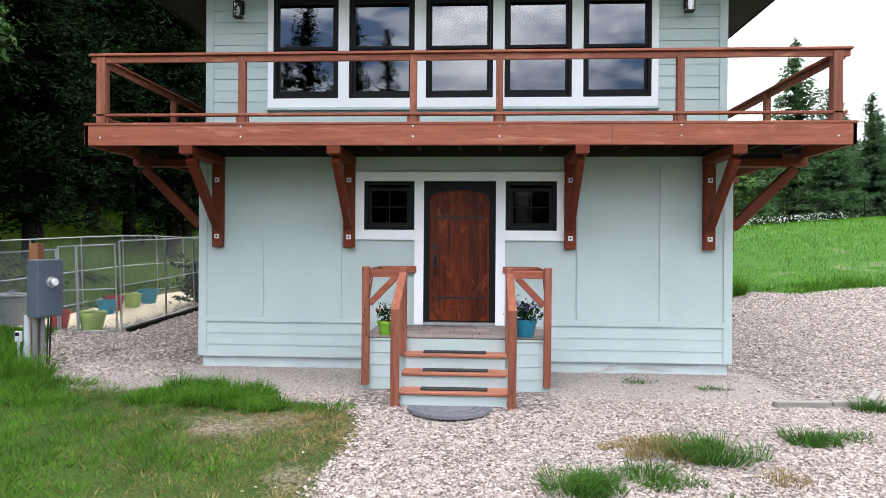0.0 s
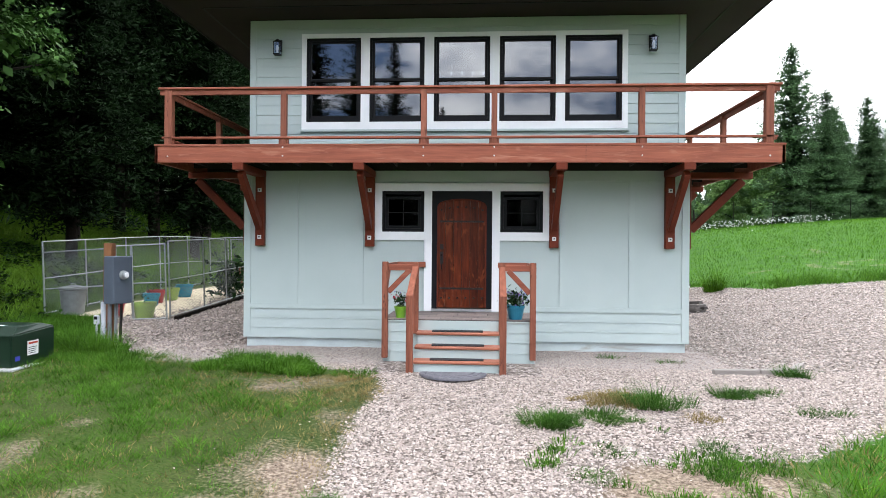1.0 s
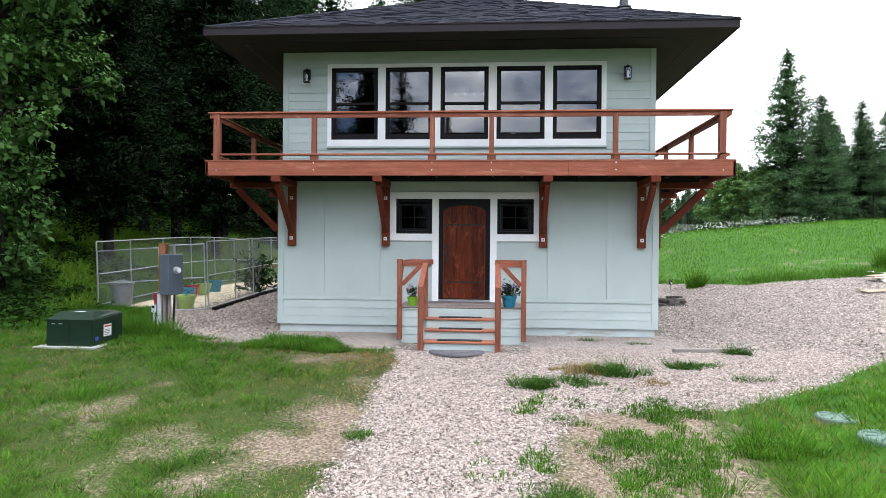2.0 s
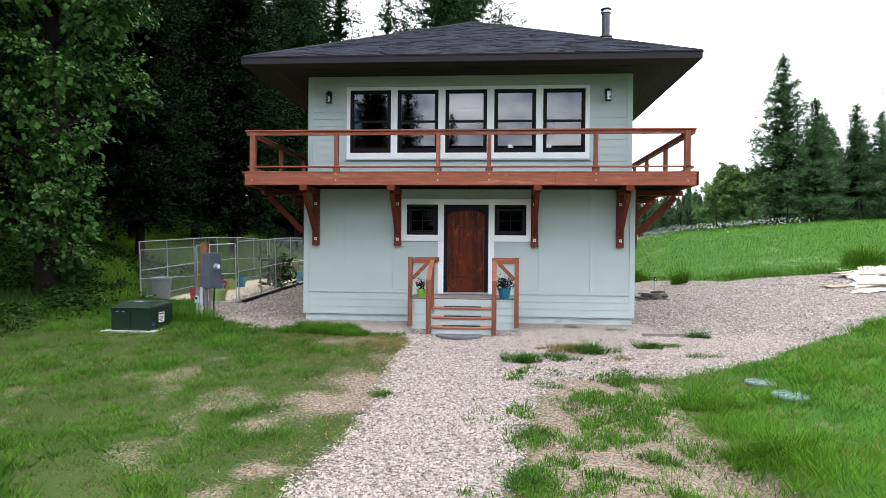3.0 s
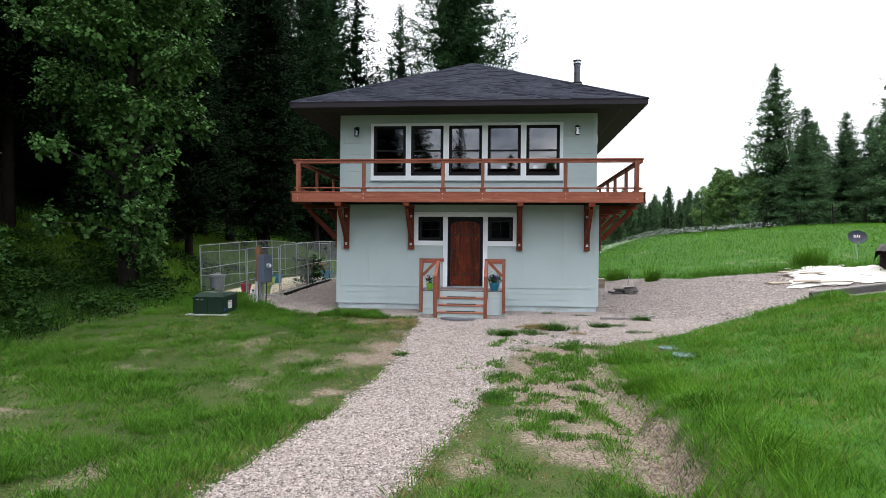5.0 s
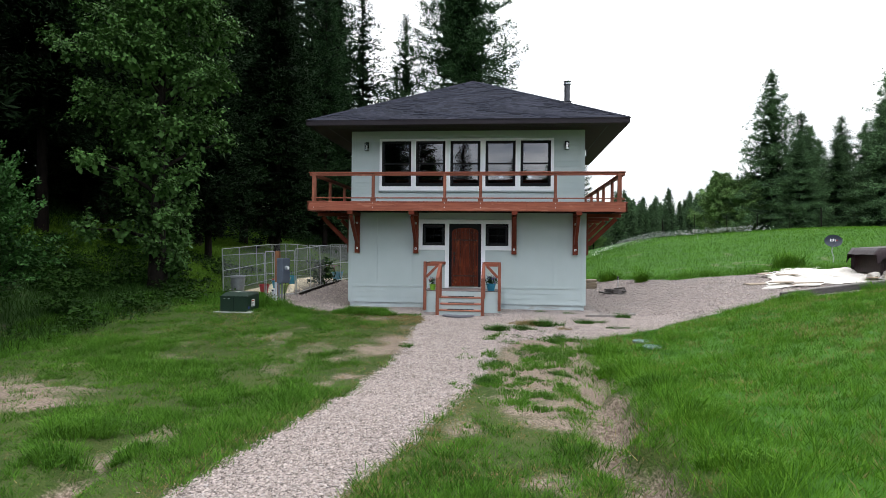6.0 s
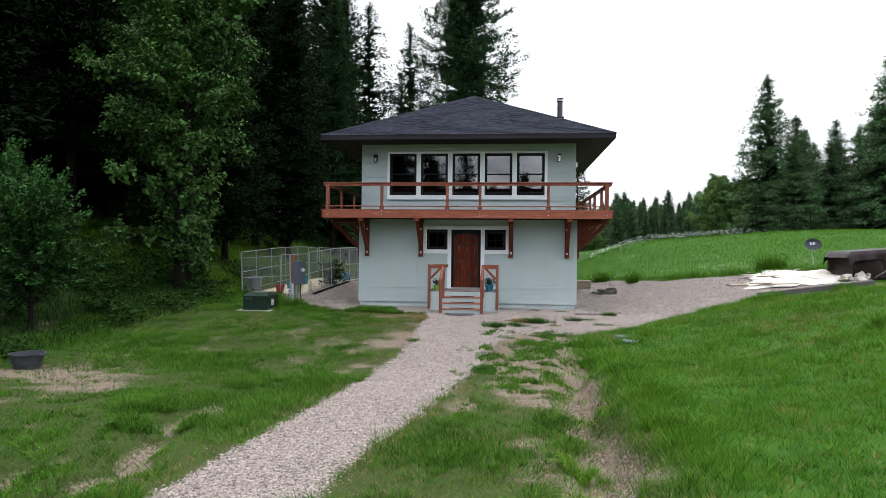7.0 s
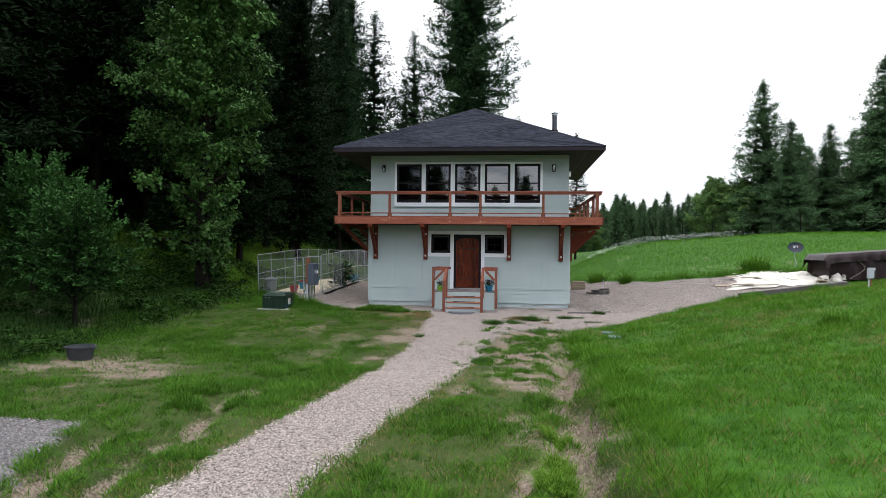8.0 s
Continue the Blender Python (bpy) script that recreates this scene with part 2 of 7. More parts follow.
DRY = leaf_material("dry_grass_blades", (0.12, 0.088, 0.034), (0.33, 0.255, 0.115), 0.7, 0.15, 1.5)
CHIP = material("crushed_stone", (0.41, 0.350, 0.312), 0.9, (0.235, 0.190, 0.166), 20, (1, 1, 1), 120, 0.3, spread=0.36, island=True, spec=0.2)
PADCHIP = material("brown_crushed_stone", (0.37, 0.315, 0.280), 0.9, (0.19, 0.153, 0.134), 20, (1, 1, 1), 120, 0.3, spread=0.5, island=True, spec=0.2)
GRITCHIP = material("grey_road_stone", (0.235, 0.215, 0.21), 0.9, (0.10, 0.092, 0.09), 20, (1, 1, 1), 120, 0.3, spread=0.45, island=True, spec=0.2)
CLOD = material("earth_clods", (0.20, 0.150, 0.112), 0.95, (0.11, 0.080, 0.058), 15, (1, 1, 1), 90, 0.5, spread=0.35, island=True, spec=0.1)
PETAL = material("white_daisy_petals", (0.82, 0.82, 0.80), 0.7, (0.7, 0.7, 0.66), 10, (1, 1, 1), 60, 0.05)

# ---------------------------------------------------------------- tools
def put(name, mesh, mat, parent=None, label=""):
    if mat and not mesh.materials:
        mesh.materials.append(mat)
    ob = new(name, mesh)
    if parent:
        ob.parent = parent
    if label:
        ob["label"] = label
    return ob


def part(name, bm, mat, parent=None, label="", smooth=False):
    """Links a bmesh as one mesh object under a thing or a part."""
    mesh = bpy.data.meshes.new(name)
    bmesh.ops.recalc_face_normals(bm, faces=bm.faces[:])
    bm.to_mesh(mesh)
    bm.free()
    if smooth:
        for p in mesh.polygons:
            p.use_smooth = True
    return put(name, mesh, mat, parent, label)


def thing(name, label, category, group="", kind="", at=(0, 0, 0)):
    ob = new(name)
    ob.location = at
    ob.empty_display_size = 0.1
    return tagged(ob, label, category, group, kind)


def box(bm, x0, x1, y0, y1, z0, z1):
    v = [bm.verts.new(p) for p in ((x0, y0, z0), (x1, y0, z0), (x1, y1, z0), (x0, y1, z0), (x0, y0, z1), (x1, y0, z1), (x1, y1, z1), (x0, y1, z1))]
    for f in ((0, 3, 2, 1), (4, 5, 6, 7), (0, 1, 5, 4), (1, 2, 6, 5), (2, 3, 7, 6), (3, 0, 4, 7)):
        bm.faces.new([v[i] for i in f])
    return bm


def boxed(x0, x1, y0, y1, z0, z1):
    return box(bmesh.new(), x0, x1, y0, y1, z0, z1)


def bar(bm, a, b, w, h, up=(0, 0, 1), c=0.006):
    """A timber from a to b, w wide and h high, with eased edges all round."""
    a, b, up = Vector(a), Vector(b), Vector(up)
    d = (b - a).normalized()
    s = d.cross(up)
    s = s.normalized() if s.length > 1e-4 else Vector((1, 0, 0))
    u = s.cross(d).normalized()
    w, h = w / 2, h / 2
    ring = [(-w + c, -h), (w - c, -h), (w, -h + c), (w, h - c), (w - c, h), (-w + c, h), (-w, h - c), (-w, -h + c)]
    rings = []
    for p, k in ((a, 1 - c / max(w, h)), (a + d * c, 1), (b - d * c, 1), (b, 1 - c / max(w, h))):
        rings.append([bm.verts.new(p + s * (x * k) + u * (z * k)) for x, z in ring])
    for r, q in zip(rings, rings[1:]):
        for i in range(8):
            bm.faces.new((r[i], r[(i + 1) % 8], q[(i + 1) % 8], q[i]))
    bm.faces.new(rings[0][::-1]), bm.faces.new(rings[-1])
    return bm


def timber(a, b, w, h, up=(0, 0, 1), c=0.006):
    return bar(bmesh.new(), a, b, w, h, up, c)


def tube(bm, a, b, r0, r1=None, n=10, caps=True):
    a, b = Vector(a), Vector(b)
    r1 = r0 if r1 is None else r1
    d = (b - a).normalized()
    s = d.orthogonal().normalized()
    u = d.cross(s)
    ra = [bm.verts.new(a + (s * math.cos(i * math.tau / n) + u * math.sin(i * math.tau / n)) * r0) for i in range(n)]
    rb = [bm.verts.new(b + (s * math.cos(i * math.tau / n) + u * math.sin(i * math.tau / n)) * r1) for i in range(n)]
    for i in range(n):
        bm.faces.new((ra[i], ra[(i + 1) % n], rb[(i + 1) % n], rb[i]))
    if caps:
        bm.faces.new(ra[::-1]), bm.faces.new(rb)
    return bm


def lathe(bm, profile, n=20, at=(0, 0, 0)):
    """A turned body from (radius, height) pairs."""
    rings = []
    for r, z in profile:
        rings.append([bm.verts.new((at[0] + r * math.cos(i * math.tau / n), at[1] + r * math.sin(i * math.tau / n), at[2] + z)) for i in range(n)])
    for p, q in zip(rings, rings[1:]):
        for i in range(n):
            bm.faces.new((p[i], p[(i + 1) % n], q[(i + 1) % n], q[i]))
    bm.faces.new(rings[0][::-1]), bm.faces.new(rings[-1])
    return bm


def soup(name, verts, faces, mat, parent=None, smooth=False):
    """One mesh from numpy arrays: verts (n, 3), faces (m, k)."""
    verts, faces = np.asarray(verts, np.float32), np.asarray(faces, np.int32)
    k = faces.shape[1]
    mesh = bpy.data.meshes.new(name)
    mesh.vertices.add(len(verts)), mesh.loops.add(faces.size), mesh.polygons.add(len(faces))
    mesh.vertices.foreach_set("co", verts.ravel())
    mesh.loops.foreach_set("vertex_index", faces.ravel())
    mesh.polygons.foreach_set("loop_start", np.arange(0, faces.size, k, dtype=np.int32))
    mesh.polygons.foreach_set("use_smooth", np.full(len(faces), smooth))
    mesh.update(calc_edges=True)
    return put(name, mesh, mat, parent)


# ---------------------------------------------------------------- the lie of the land
def ss(a, b, v):
    t = np.clip((v - a) / (b - a), 0, 1)
    return t * t * (3 - 2 * t)


def ramp(v, k=0.6):
    return 0.5 * (v + np.sqrt(v * v + k * k))


def lattice(i, j, seed):
    n = (i.astype(np.int64) * 374761393 + j.astype(np.int64) * 668265263 + seed * 974634541) & 0x7FFFFFFF
    n = ((n ^ (n >> 13)) * 1274126177) & 0x7FFFFFFF
    return ((n ^ (n >> 16)) & 0xFFFF) / 65535.0


def vnoise(x, y, seed=0):
    """Smooth noise from 0 to 1 with a cell of one unit."""
    xi, yi = np.floor(x), np.floor(y)
    fx, fy = x - xi, y - yi
    fx, fy = fx * fx * (3 - 2 * fx), fy * fy * (3 - 2 * fy)
    a, b = lattice(xi, yi, seed), lattice(xi + 1, yi, seed)
    c, d = lattice(xi, yi + 1, seed), lattice(xi + 1, yi + 1, seed)
    return (a * (1 - fx) + b * fx) * (1 - fy) + (c * (1 - fx) + d * fx) * fy


def fbm(x, y, seed=0):
    return 0.55 * vnoise(x, y, seed) + 0.3 * vnoise(x * 2.1, y * 2.1, seed + 1) + 0.15 * vnoise(x * 4.3, y * 4.3, seed + 2)


def ditch_mask(x, y):
    """The two washed-out runnels beside the drive: 1 in the bed."""
    wob = 0.16 * np.sin(y * 1.9) + 0.09 * np.sin(y * 4.3 + 1)
    c1 = 3.02 + wob + 0.5 * (fbm(x * 0 + 5.0, y * 0.9, 73) - 0.5) + 0.02 * (y + 12)
    d1 = np.exp(-((x - c1) / (0.3 + 0.08 * ss(-14, -11, y))) ** 2) * ss(-7.2, -10.0, y) * ss(-21, -18.5, y)
    c2 = 2.85 + 0.26 * (y + 14.5) + 0.6 * wob
    d2 = 0.8 * np.exp(-((x - c2) / 0.13) ** 2) * ss(-14.0, -15.0, y) * ss(-21.5, -19, y)
    c3 = -3.45 + wob + 0.09 * (y + 16) * -1
    d3 = 0.8 * np.exp(-((x - c3) / 0.26) ** 2) * ss(-13.2, -14.5, y) * ss(-21, -19, y)
    c4 = -4.3 + 0.7 * wob - 0.15 * (y + 17)
    d4 = 0.9 * np.exp(-((x - c4) / 0.28) ** 2) * ss(-15.2, -16.2, y) * ss(-22, -20, y)
    torn = ss(0.24, 0.40, fbm(x * 1.1, y * 1.1, 71))
    return np.maximum(np.maximum(d1 * (0.45 + 0.55 * ss(0.3, 0.5, fbm(x * 1.3, y * 1.3, 72))), d2), np.maximum(d3, d4) * torn)


def bank(x, y):
    """The undercut edge of the meadow above the runnel."""
    c = 3.06 + 0.16 * np.sin(y * 1.9) + 0.09 * np.sin(y * 4.3 + 1) + 0.5 * (fbm(x * 0 + 5.0, y * 0.9, 73) - 0.5) + 0.02 * (y + 12)
    return 0.2 * ss(c + 0.1, c + 0.3, x) * ss(c + 3.2, c + 0.5, x) * ss(-8.0, -10.5, y) * ss(-22, -19.5, y)


def ground_z(x, y, rough=True):
    x, y = np.asarray(x, float), np.asarray(y, float)
    z = 0.08 - 0.62 * ss(-1.3, -10.5, y)
    x0 = 2.2 + 4.4 * ss(-14, 2, y)
    sl = 0.2 - 0.12 * ss(-5, 2, y)
    z = z + sl * (ramp(x - x0) - ramp(x - x0 - 12 - 5 * ss(-6, 4, y), 3))
    hy = ramp(y - 3, 2) - ramp(y - 25, 4) * 1.3 - ramp(-0.0 * y - 0.0, 2) * 0
    hy = hy + 0.3 * ramp(y - 70, 8)
    z = z + 0.125 * hy * ss(2.0, 12.5, x)
    z = z + 0.04 * ramp(y + 1, 1) * ss(-4, -6.5, x) * ss(20, 6, y)
    z = z + 0.24 * (ramp(-x - 11, 1.5) - ramp(-x - 48, 6))
    z = z + 0.055 * (ramp(y - 6, 3) - ramp(y - 60, 5)) * ss(-8, -16, x)
    if rough:
        near = ss(60, 20, np.hypot(x, y + 8))
        lawn = ss(1.0, 3.0, np.hypot(x, (y + 1) * 0.6)) * near
        z = z + 0.07 * (fbm(x * 0.7, y * 0.7, 3) - 0.5) * lawn * ss(-4, -7, y) + 0.035 * (fbm(x * 2.3, y * 2.3, 5) - 0.5) * lawn
        z = z - 0.33 * ditch_mask(x, y) + bank(x, y)
    return z


def gz(x, y):
    return float(ground_z(np.array([x]), np.array([y]))[0])


def drive_mask(x, y):
    """Pale crushed stone: the drive, the apron round the house and the pad beside it. Above 0 inside, in metres."""
    wob = 0.22 * (fbm(x * 1.3, y * 1.3, 11) - 0.5) + 0.16 * (fbm(x * 4, y * 4, 12) - 0.5)
    xl = np.interp(-y, (2, 5, 7.7, 9.3, 12.5, 14.6, 17, 19, 26), (-1.0, -1.08, -1.1, -1.35, -1.75, -2.1, -2.3, -2.5, -3.6))
    xr = np.interp(-y, (2, 4.5, 6.3, 9, 12.2, 15.3, 17.2, 19, 26), (4.0, 2.2, 1.3, 0.85, 0.25, -0.4, -0.6, -0.75, -1.5))
    drive = np.minimum(np.minimum(x - xl, xr - x), -1.0 - y)
    front = np.interp(x, (-6.3, -5.8, -4.4, -3, -1.6, -1.0), (-0.6, -1.2, -1.5, -1.75, -2.2, -2.6))
    apron = np.minimum(np.minimum(y - front, 10 - y), np.minimum(x + 6.6 + 0.5 * np.clip(y + 0.6, 0, 3), 4.5 - x))
    edge = np.interp(x, (1.0, 3.2, 4.4, 5.8, 7.4, 9.5, 11.4, 16), (-5.4, -5.2, -4.7, -3.8, -2.9, -0.8, 1.0, 2.1))
    far = np.interp(x, (4, 6.6, 9, 11, 12.5, 15), (14, 12.0, 8.3, 7.9, 7.6, 7.2))
    pad = np.minimum(np.minimum(y - edge, far - y), np.minimum(x - 0.8, 15.5 - x))
    return np.maximum(np.maximum(drive, apron), pad) + wob


def bare_mask(x, y):
    """Trodden, sparse ground: 0 none to 1 bare earth."""
    patches = ss(0.58, 0.78, fbm(x * 0.9, y * 0.9, 21)) * 0.5
    left = np.exp(-(((x + 1.75) / 0.75) ** 2 + ((y + 6.3) / 2.0) ** 2)) * 0.75 + 0.8 * np.exp(-(((x + 2.0) / 1.1) ** 2 + ((y + 2.9) / 0.6) ** 2))
    right = 1.35 * np.exp(-(((x - 2.2) / 1.15) ** 4 + ((y + 7.0) / 2.1) ** 4)) + 0.95 * np.exp(-(((x - 1.9) / 0.95) ** 2 + ((y + 10.4) / 2.0) ** 2))
    streak = ss(0.40, 0.62, fbm(x * 0.55 + 0.4 * y, y * 1.9, 25))
    tubside = 0.95 * np.exp(-(((x + 8.0) / 2.5) ** 2 + ((y + 11.2) / 1.5) ** 2)) * (0.35 + 0.9 * streak) + 0.7 * np.exp(-(((x + 6.0) / 1.0) ** 2 + ((y + 7.8) / 0.5) ** 2)) * streak
    spots_ = 0
    for cx, cy, rx, ry, k in ((0.79, -12.1, 0.34, 0.7, 1.0), (2.3, -12.0, 0.35, 0.6, 0.8), (1.7, -14.4, 0.3, 0.5, 0.6), (-1.3, -5.7, 0.3, 0.6, 0.8), (-1.25, -4.2, 0.4, 0.5, 0.35), (-2.5, -7.6, 0.5, 0.35, 0.7), (-1.9, -8.9, 0.3, 0.3, 0.9), (-2.1, -9.6, 0.3, 0.25, 0.8),
                              (-5.2, -5.7, 0.6, 0.3, 0.8), (-4.3, -4.6, 0.5, 0.25, 0.6), (-6.1, -11.7, 0.5, 0.3, 0.8), (4.2, -18.4, 0.4, 0.3, 0.7), (5.0, -18.5, 0.35, 0.25, 0.6), (6.1, -7.7, 0.6, 0.4, 0.45), (7.2, -9.0, 0.6, 0.4, 0.45), (4.75, -7.6, 0.45, 0.5, 0.55), (4.4, -9.0, 0.5, 0.5, 0.5), (5.1, -3.9, 0.7, 0.3, 0.6)):
        spots_ = spots_ + k * np.exp(-(((x - cx) / rx) ** 2 + ((y - cy) / ry) ** 2))
    meadow = 1 - 0.75 * ss(3.3, 4.6, x) * ss(-3.0, -6.0, y)
    return np.clip(patches * meadow + (left + right + tubside + spots_) * (0.55 + 0.9 * (fbm(x * 1.6, y * 1.6, 23) - 0.3)) + 1.3 * ditch_mask(x, y), 0, 1)


def road_mask(x, y):
    wob = 0.5 * (fbm(x * 1.1, y * 1.1, 31) - 0.5)
    return np.minimum(-4.95 - 0.28 * (y + 16.8) - x, np.minimum(-15.6 - y, y + 24)) + wob + 0.35 * (fbm(x * 5, y * 5, 33) - 0.5)

# ---------------------------------------------------------------- ground
def ground_material():
    m = bpy.data.materials.new("yard_ground")
    m.use_nodes = True
    n, l = m.node_tree.nodes, m.node_tree.links
    b = n["Principled BSDF"]
    b.inputs["Roughness"].default_value, b.inputs["Specular IOR Level"].default_value = 0.95, 0.15
    co = n.new("ShaderNodeTexCoord")

    def tex(kind, scale, detail=4.0):
        t = n.new(kind)
        t.inputs["Scale"].default_value = scale
        if kind == "ShaderNodeTexNoise":
            t.inputs["Detail"].default_value = detail
        l.new(co.outputs["Object"], t.inputs["Vector"])
        return t

    def ramp_of(value, stops):
        r = n.new("ShaderNodeValToRGB")
        r.color_ramp.elements.remove(r.color_ramp.elements[1])
        for i, (p, c) in enumerate(stops):
            e = r.color_ramp.elements[0] if i == 0 else r.color_ramp.elements.new(p)
            e.position, e.color = p, (*c, 1)
        l.new(value, r.inputs["Fac"])
        return r.outputs["Color"]

    def mixed(fac, a, c):
        x = n.new("ShaderNodeMix")
        x.data_type = "RGBA"
        l.new(fac, x.inputs[0]), l.new(a, x.inputs[6]), l.new(c, x.inputs[7])
        return x.outputs[2]

    def edge(attr, noise_socket, lo, hi, amount):
        a = n.new("ShaderNodeAttribute")
        a.attribute_name = attr
        s = n.new("ShaderNodeMath")
        s.operation, s.inputs[1].default_value = "MULTIPLY_ADD", amount
        l.new(noise_socket, s.inputs[0]), l.new(a.outputs["Fac"], s.inputs[2])
        r = n.new("ShaderNodeMapRange")
        r.inputs["From Min"].default_value, r.inputs["From Max"].default_value = lo, hi
        l.new(s.outputs[0], r.inputs["Value"])
        return r.outputs["Result"]

    big, mid, fine = tex("ShaderNodeTexNoise", 0.35), tex("ShaderNodeTexNoise", 2.3), tex("ShaderNodeTexNoise", 26.0)
    turf = mixed(mid.outputs["Fac"], ramp_of(big.outputs["Fac"], [(0.3, (0.014, 0.040, 0.004)), (0.55, (0.028, 0.066, 0.007)), (0.75, (0.055, 0.075, 0.016))]),
                 ramp_of(fine.outputs["Fac"], [(0.35, (0.020, 0.030, 0.007)), (0.65, (0.085, 0.080, 0.030))]))
    earth = ramp_of(fine.outputs["Fac"], [(0.3, (0.070, 0.050, 0.035)), (0.52, (0.185, 0.143, 0.107)), (0.72, (0.31, 0.255, 0.200))])
    stones = tex("ShaderNodeTexVoronoi", 26.0)
    stones2 = tex("ShaderNodeTexVoronoi", 26.0)
    stones2.feature = "DISTANCE_TO_EDGE"
    sep = n.new("ShaderNodeSeparateColor")
    l.new(stones.outputs["Color"], sep.inputs["Color"])
    chips = ramp_of(sep.outputs[0], [(0.0, (0.085, 0.068, 0.058)), (0.4, (0.19, 0.158, 0.14)), (0.75, (0.31, 0.265, 0.238)), (1.0, (0.44, 0.395, 0.365))])
    # cell edges are darkened: the shadow between chips is painted into the ground
    gap = n.new("ShaderNodeMapRange")
    gap.inputs["From Max"].default_value, gap.inputs["To Min"].default_value = 0.09, 0.25
    l.new(stones2.outputs["Distance"], gap.inputs["Value"])
    dark = n.new("ShaderNodeMix")
    dark.data_type, dark.blend_type = "RGBA", "MULTIPLY"
    dark.inputs[0].default_value = 1
    l.new(chips, dark.inputs[6]), l.new(gap.outputs["Result"], dark.inputs[7])
    grit = ramp_of(fine.outputs["Fac"], [(0.3, (0.20, 0.175, 0.16)), (0.7, (0.38, 0.335, 0.31))])
    sand = ramp_of(fine.outputs["Fac"], [(0.3, (0.5, 0.42, 0.28)), (0.7, (0.68, 0.6, 0.44))])
    rich = ramp_of(mid.outputs["Fac"], [(0.3, (0.020, 0.072, 0.005)), (0.7, (0.046, 0.120, 0.011))])
    # Ground below the wood: the trees' shade is painted into a darker green.
    shady = ramp_of(mid.outputs["Fac"], [(0.3, (0.008, 0.025, 0.004)), (0.7, (0.024, 0.054, 0.009))])
    turf = mixed(edge("rich", fine.outputs["Fac"], 0.3, 1.0, 0.4), turf, rich)
    turf = mixed(edge("shady", fine.outputs["Fac"], 0.3, 1.0, 0.4), turf, shady)
    blend = n.new("ShaderNodeMath")
    blend.operation, blend.inputs[1].default_value = "MULTIPLY_ADD", 0.5
    half = n.new("ShaderNodeMath")
    half.operation, half.inputs[1].default_value = "MULTIPLY", 0.5
    l.new(fine.outputs["Fac"], half.inputs[0]), l.new(mid.outputs["Fac"], blend.inputs[0]), l.new(half.outputs[0], blend.inputs[2])
    mix_noise = blend.outputs[0]
    c = mixed(edge("bare", mix_noise, 0.72, 1.12, 0.75), turf, earth)
    lane = ramp_of(fine.outputs["Fac"], [(0.3, (0.085, 0.078, 0.075)), (0.7, (0.20, 0.187, 0.182))])
    c = mixed(edge("road", fine.outputs["Fac"], 0.15, 0.35, 0.5), c, lane)
    c = mixed(edge("stone", fine.outputs["Fac"], 0.2, 0.4, 0.6), c, dark.outputs[2])
    c = mixed(edge("grit", fine.outputs["Fac"], 0.55, 0.9, 0.5), c, grit)
    c = mixed(edge("sand", fine.outputs["Fac"], 0.15, 0.3, 0.3), c, sand)
    l.new(c, b.inputs["Base Color"])
    h = n.new("ShaderNodeMath")
    h.operation, h.inputs[1].default_value = "MULTIPLY_ADD", 0.5
    l.new(fine.outputs["Fac"], h.inputs[0]), l.new(stones2.outputs["Distance"], h.inputs[2])
    bp = n.new("ShaderNodeBump")
    bp.inputs["Strength"].default_value, bp.inputs["Distance"].default_value = 0.6, 0.03
    l.new(h.outputs[0], bp.inputs["Height"]), l.new(bp.outputs["Normal"], b.inputs["Normal"])
    return m


def spaced(lo, hi, step, out, grow=1.13):
    """Even lines from lo to hi, then ever wider ones to both sides."""
    mid = list(np.arange(lo, hi + 1e-6, step))
    a, b, s = [lo], [hi], step
    while b[-1] < out:
        s *= grow
        a.append(a[-1] - s), b.append(b[-1] + s)
    return np.array(a[:0:-1] + mid + b[1:])


GX, GY = spaced(-12, 14, 0.18, 2600), spaced(-22, 8, 0.18, 2600)
GX = np.unique(np.round(np.concatenate([GX, np.arange(2.35, 4.0, 0.06), np.arange(-5.0, -2.8, 0.09)]), 3))
gxx, gyy = np.meshgrid(GX, GY)
gzz = ground_z(gxx, gyy)
cols, rows_ = len(GX), len(GY)
idx = np.arange(cols * rows_).reshape(rows_, cols)
quads = np.stack([idx[:-1, :-1], idx[:-1, 1:], idx[1:, 1:], idx[1:, :-1]], -1).reshape(-1, 4)
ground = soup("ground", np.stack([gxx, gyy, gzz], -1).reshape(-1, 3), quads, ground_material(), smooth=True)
tagged(ground, "sloping yard of grass, bare earth and crushed stone", "ground", kind="structure")


def sand_mask(x, y):
    return np.minimum(np.minimum(x + 9.3, -6.95 - x), np.minimum(y - 2.5, 13 - y))


fx, fy = gxx.ravel(), gyy.ravel()
for attr, value in (("stone", np.clip(drive_mask(fx, fy), -1, 1)), ("bare", bare_mask(fx, fy)), ("road", np.clip(road_mask(fx, fy), -1, 1)),
                    ("grit", ss(-2.2, -1.0, fy) * ss(0.7, 1.6, np.abs(fx)) * ss(4.6, 4.1, fx) * ss(-6.2, -5.4, fx) * ss(0.5, -0.1, fy)), ("sand", np.clip(sand_mask(fx, fy), -1, 1)),
                    # the last mask marks where the wood's shade darkens the ground colour
                    ("rich", ss(3.0, 4.4, fx)), ("shady", ss(-8.8, -11.0, fx) * (1 - ss(3, 7, fy) * ss(-24, -21, fx)))):
    layer = ground.data.attributes.new(attr, "FLOAT", "POINT")
    layer.data.foreach_set("value", value.astype(np.float32))

# ---------------------------------------------------------------- house: shell
W, UP = 4.05, 3.985          # half widths of the lower and upper storey
DECK_Z, RIM_B, RIM_T, DH = 3.6, 3.308, 3.625, 5.2
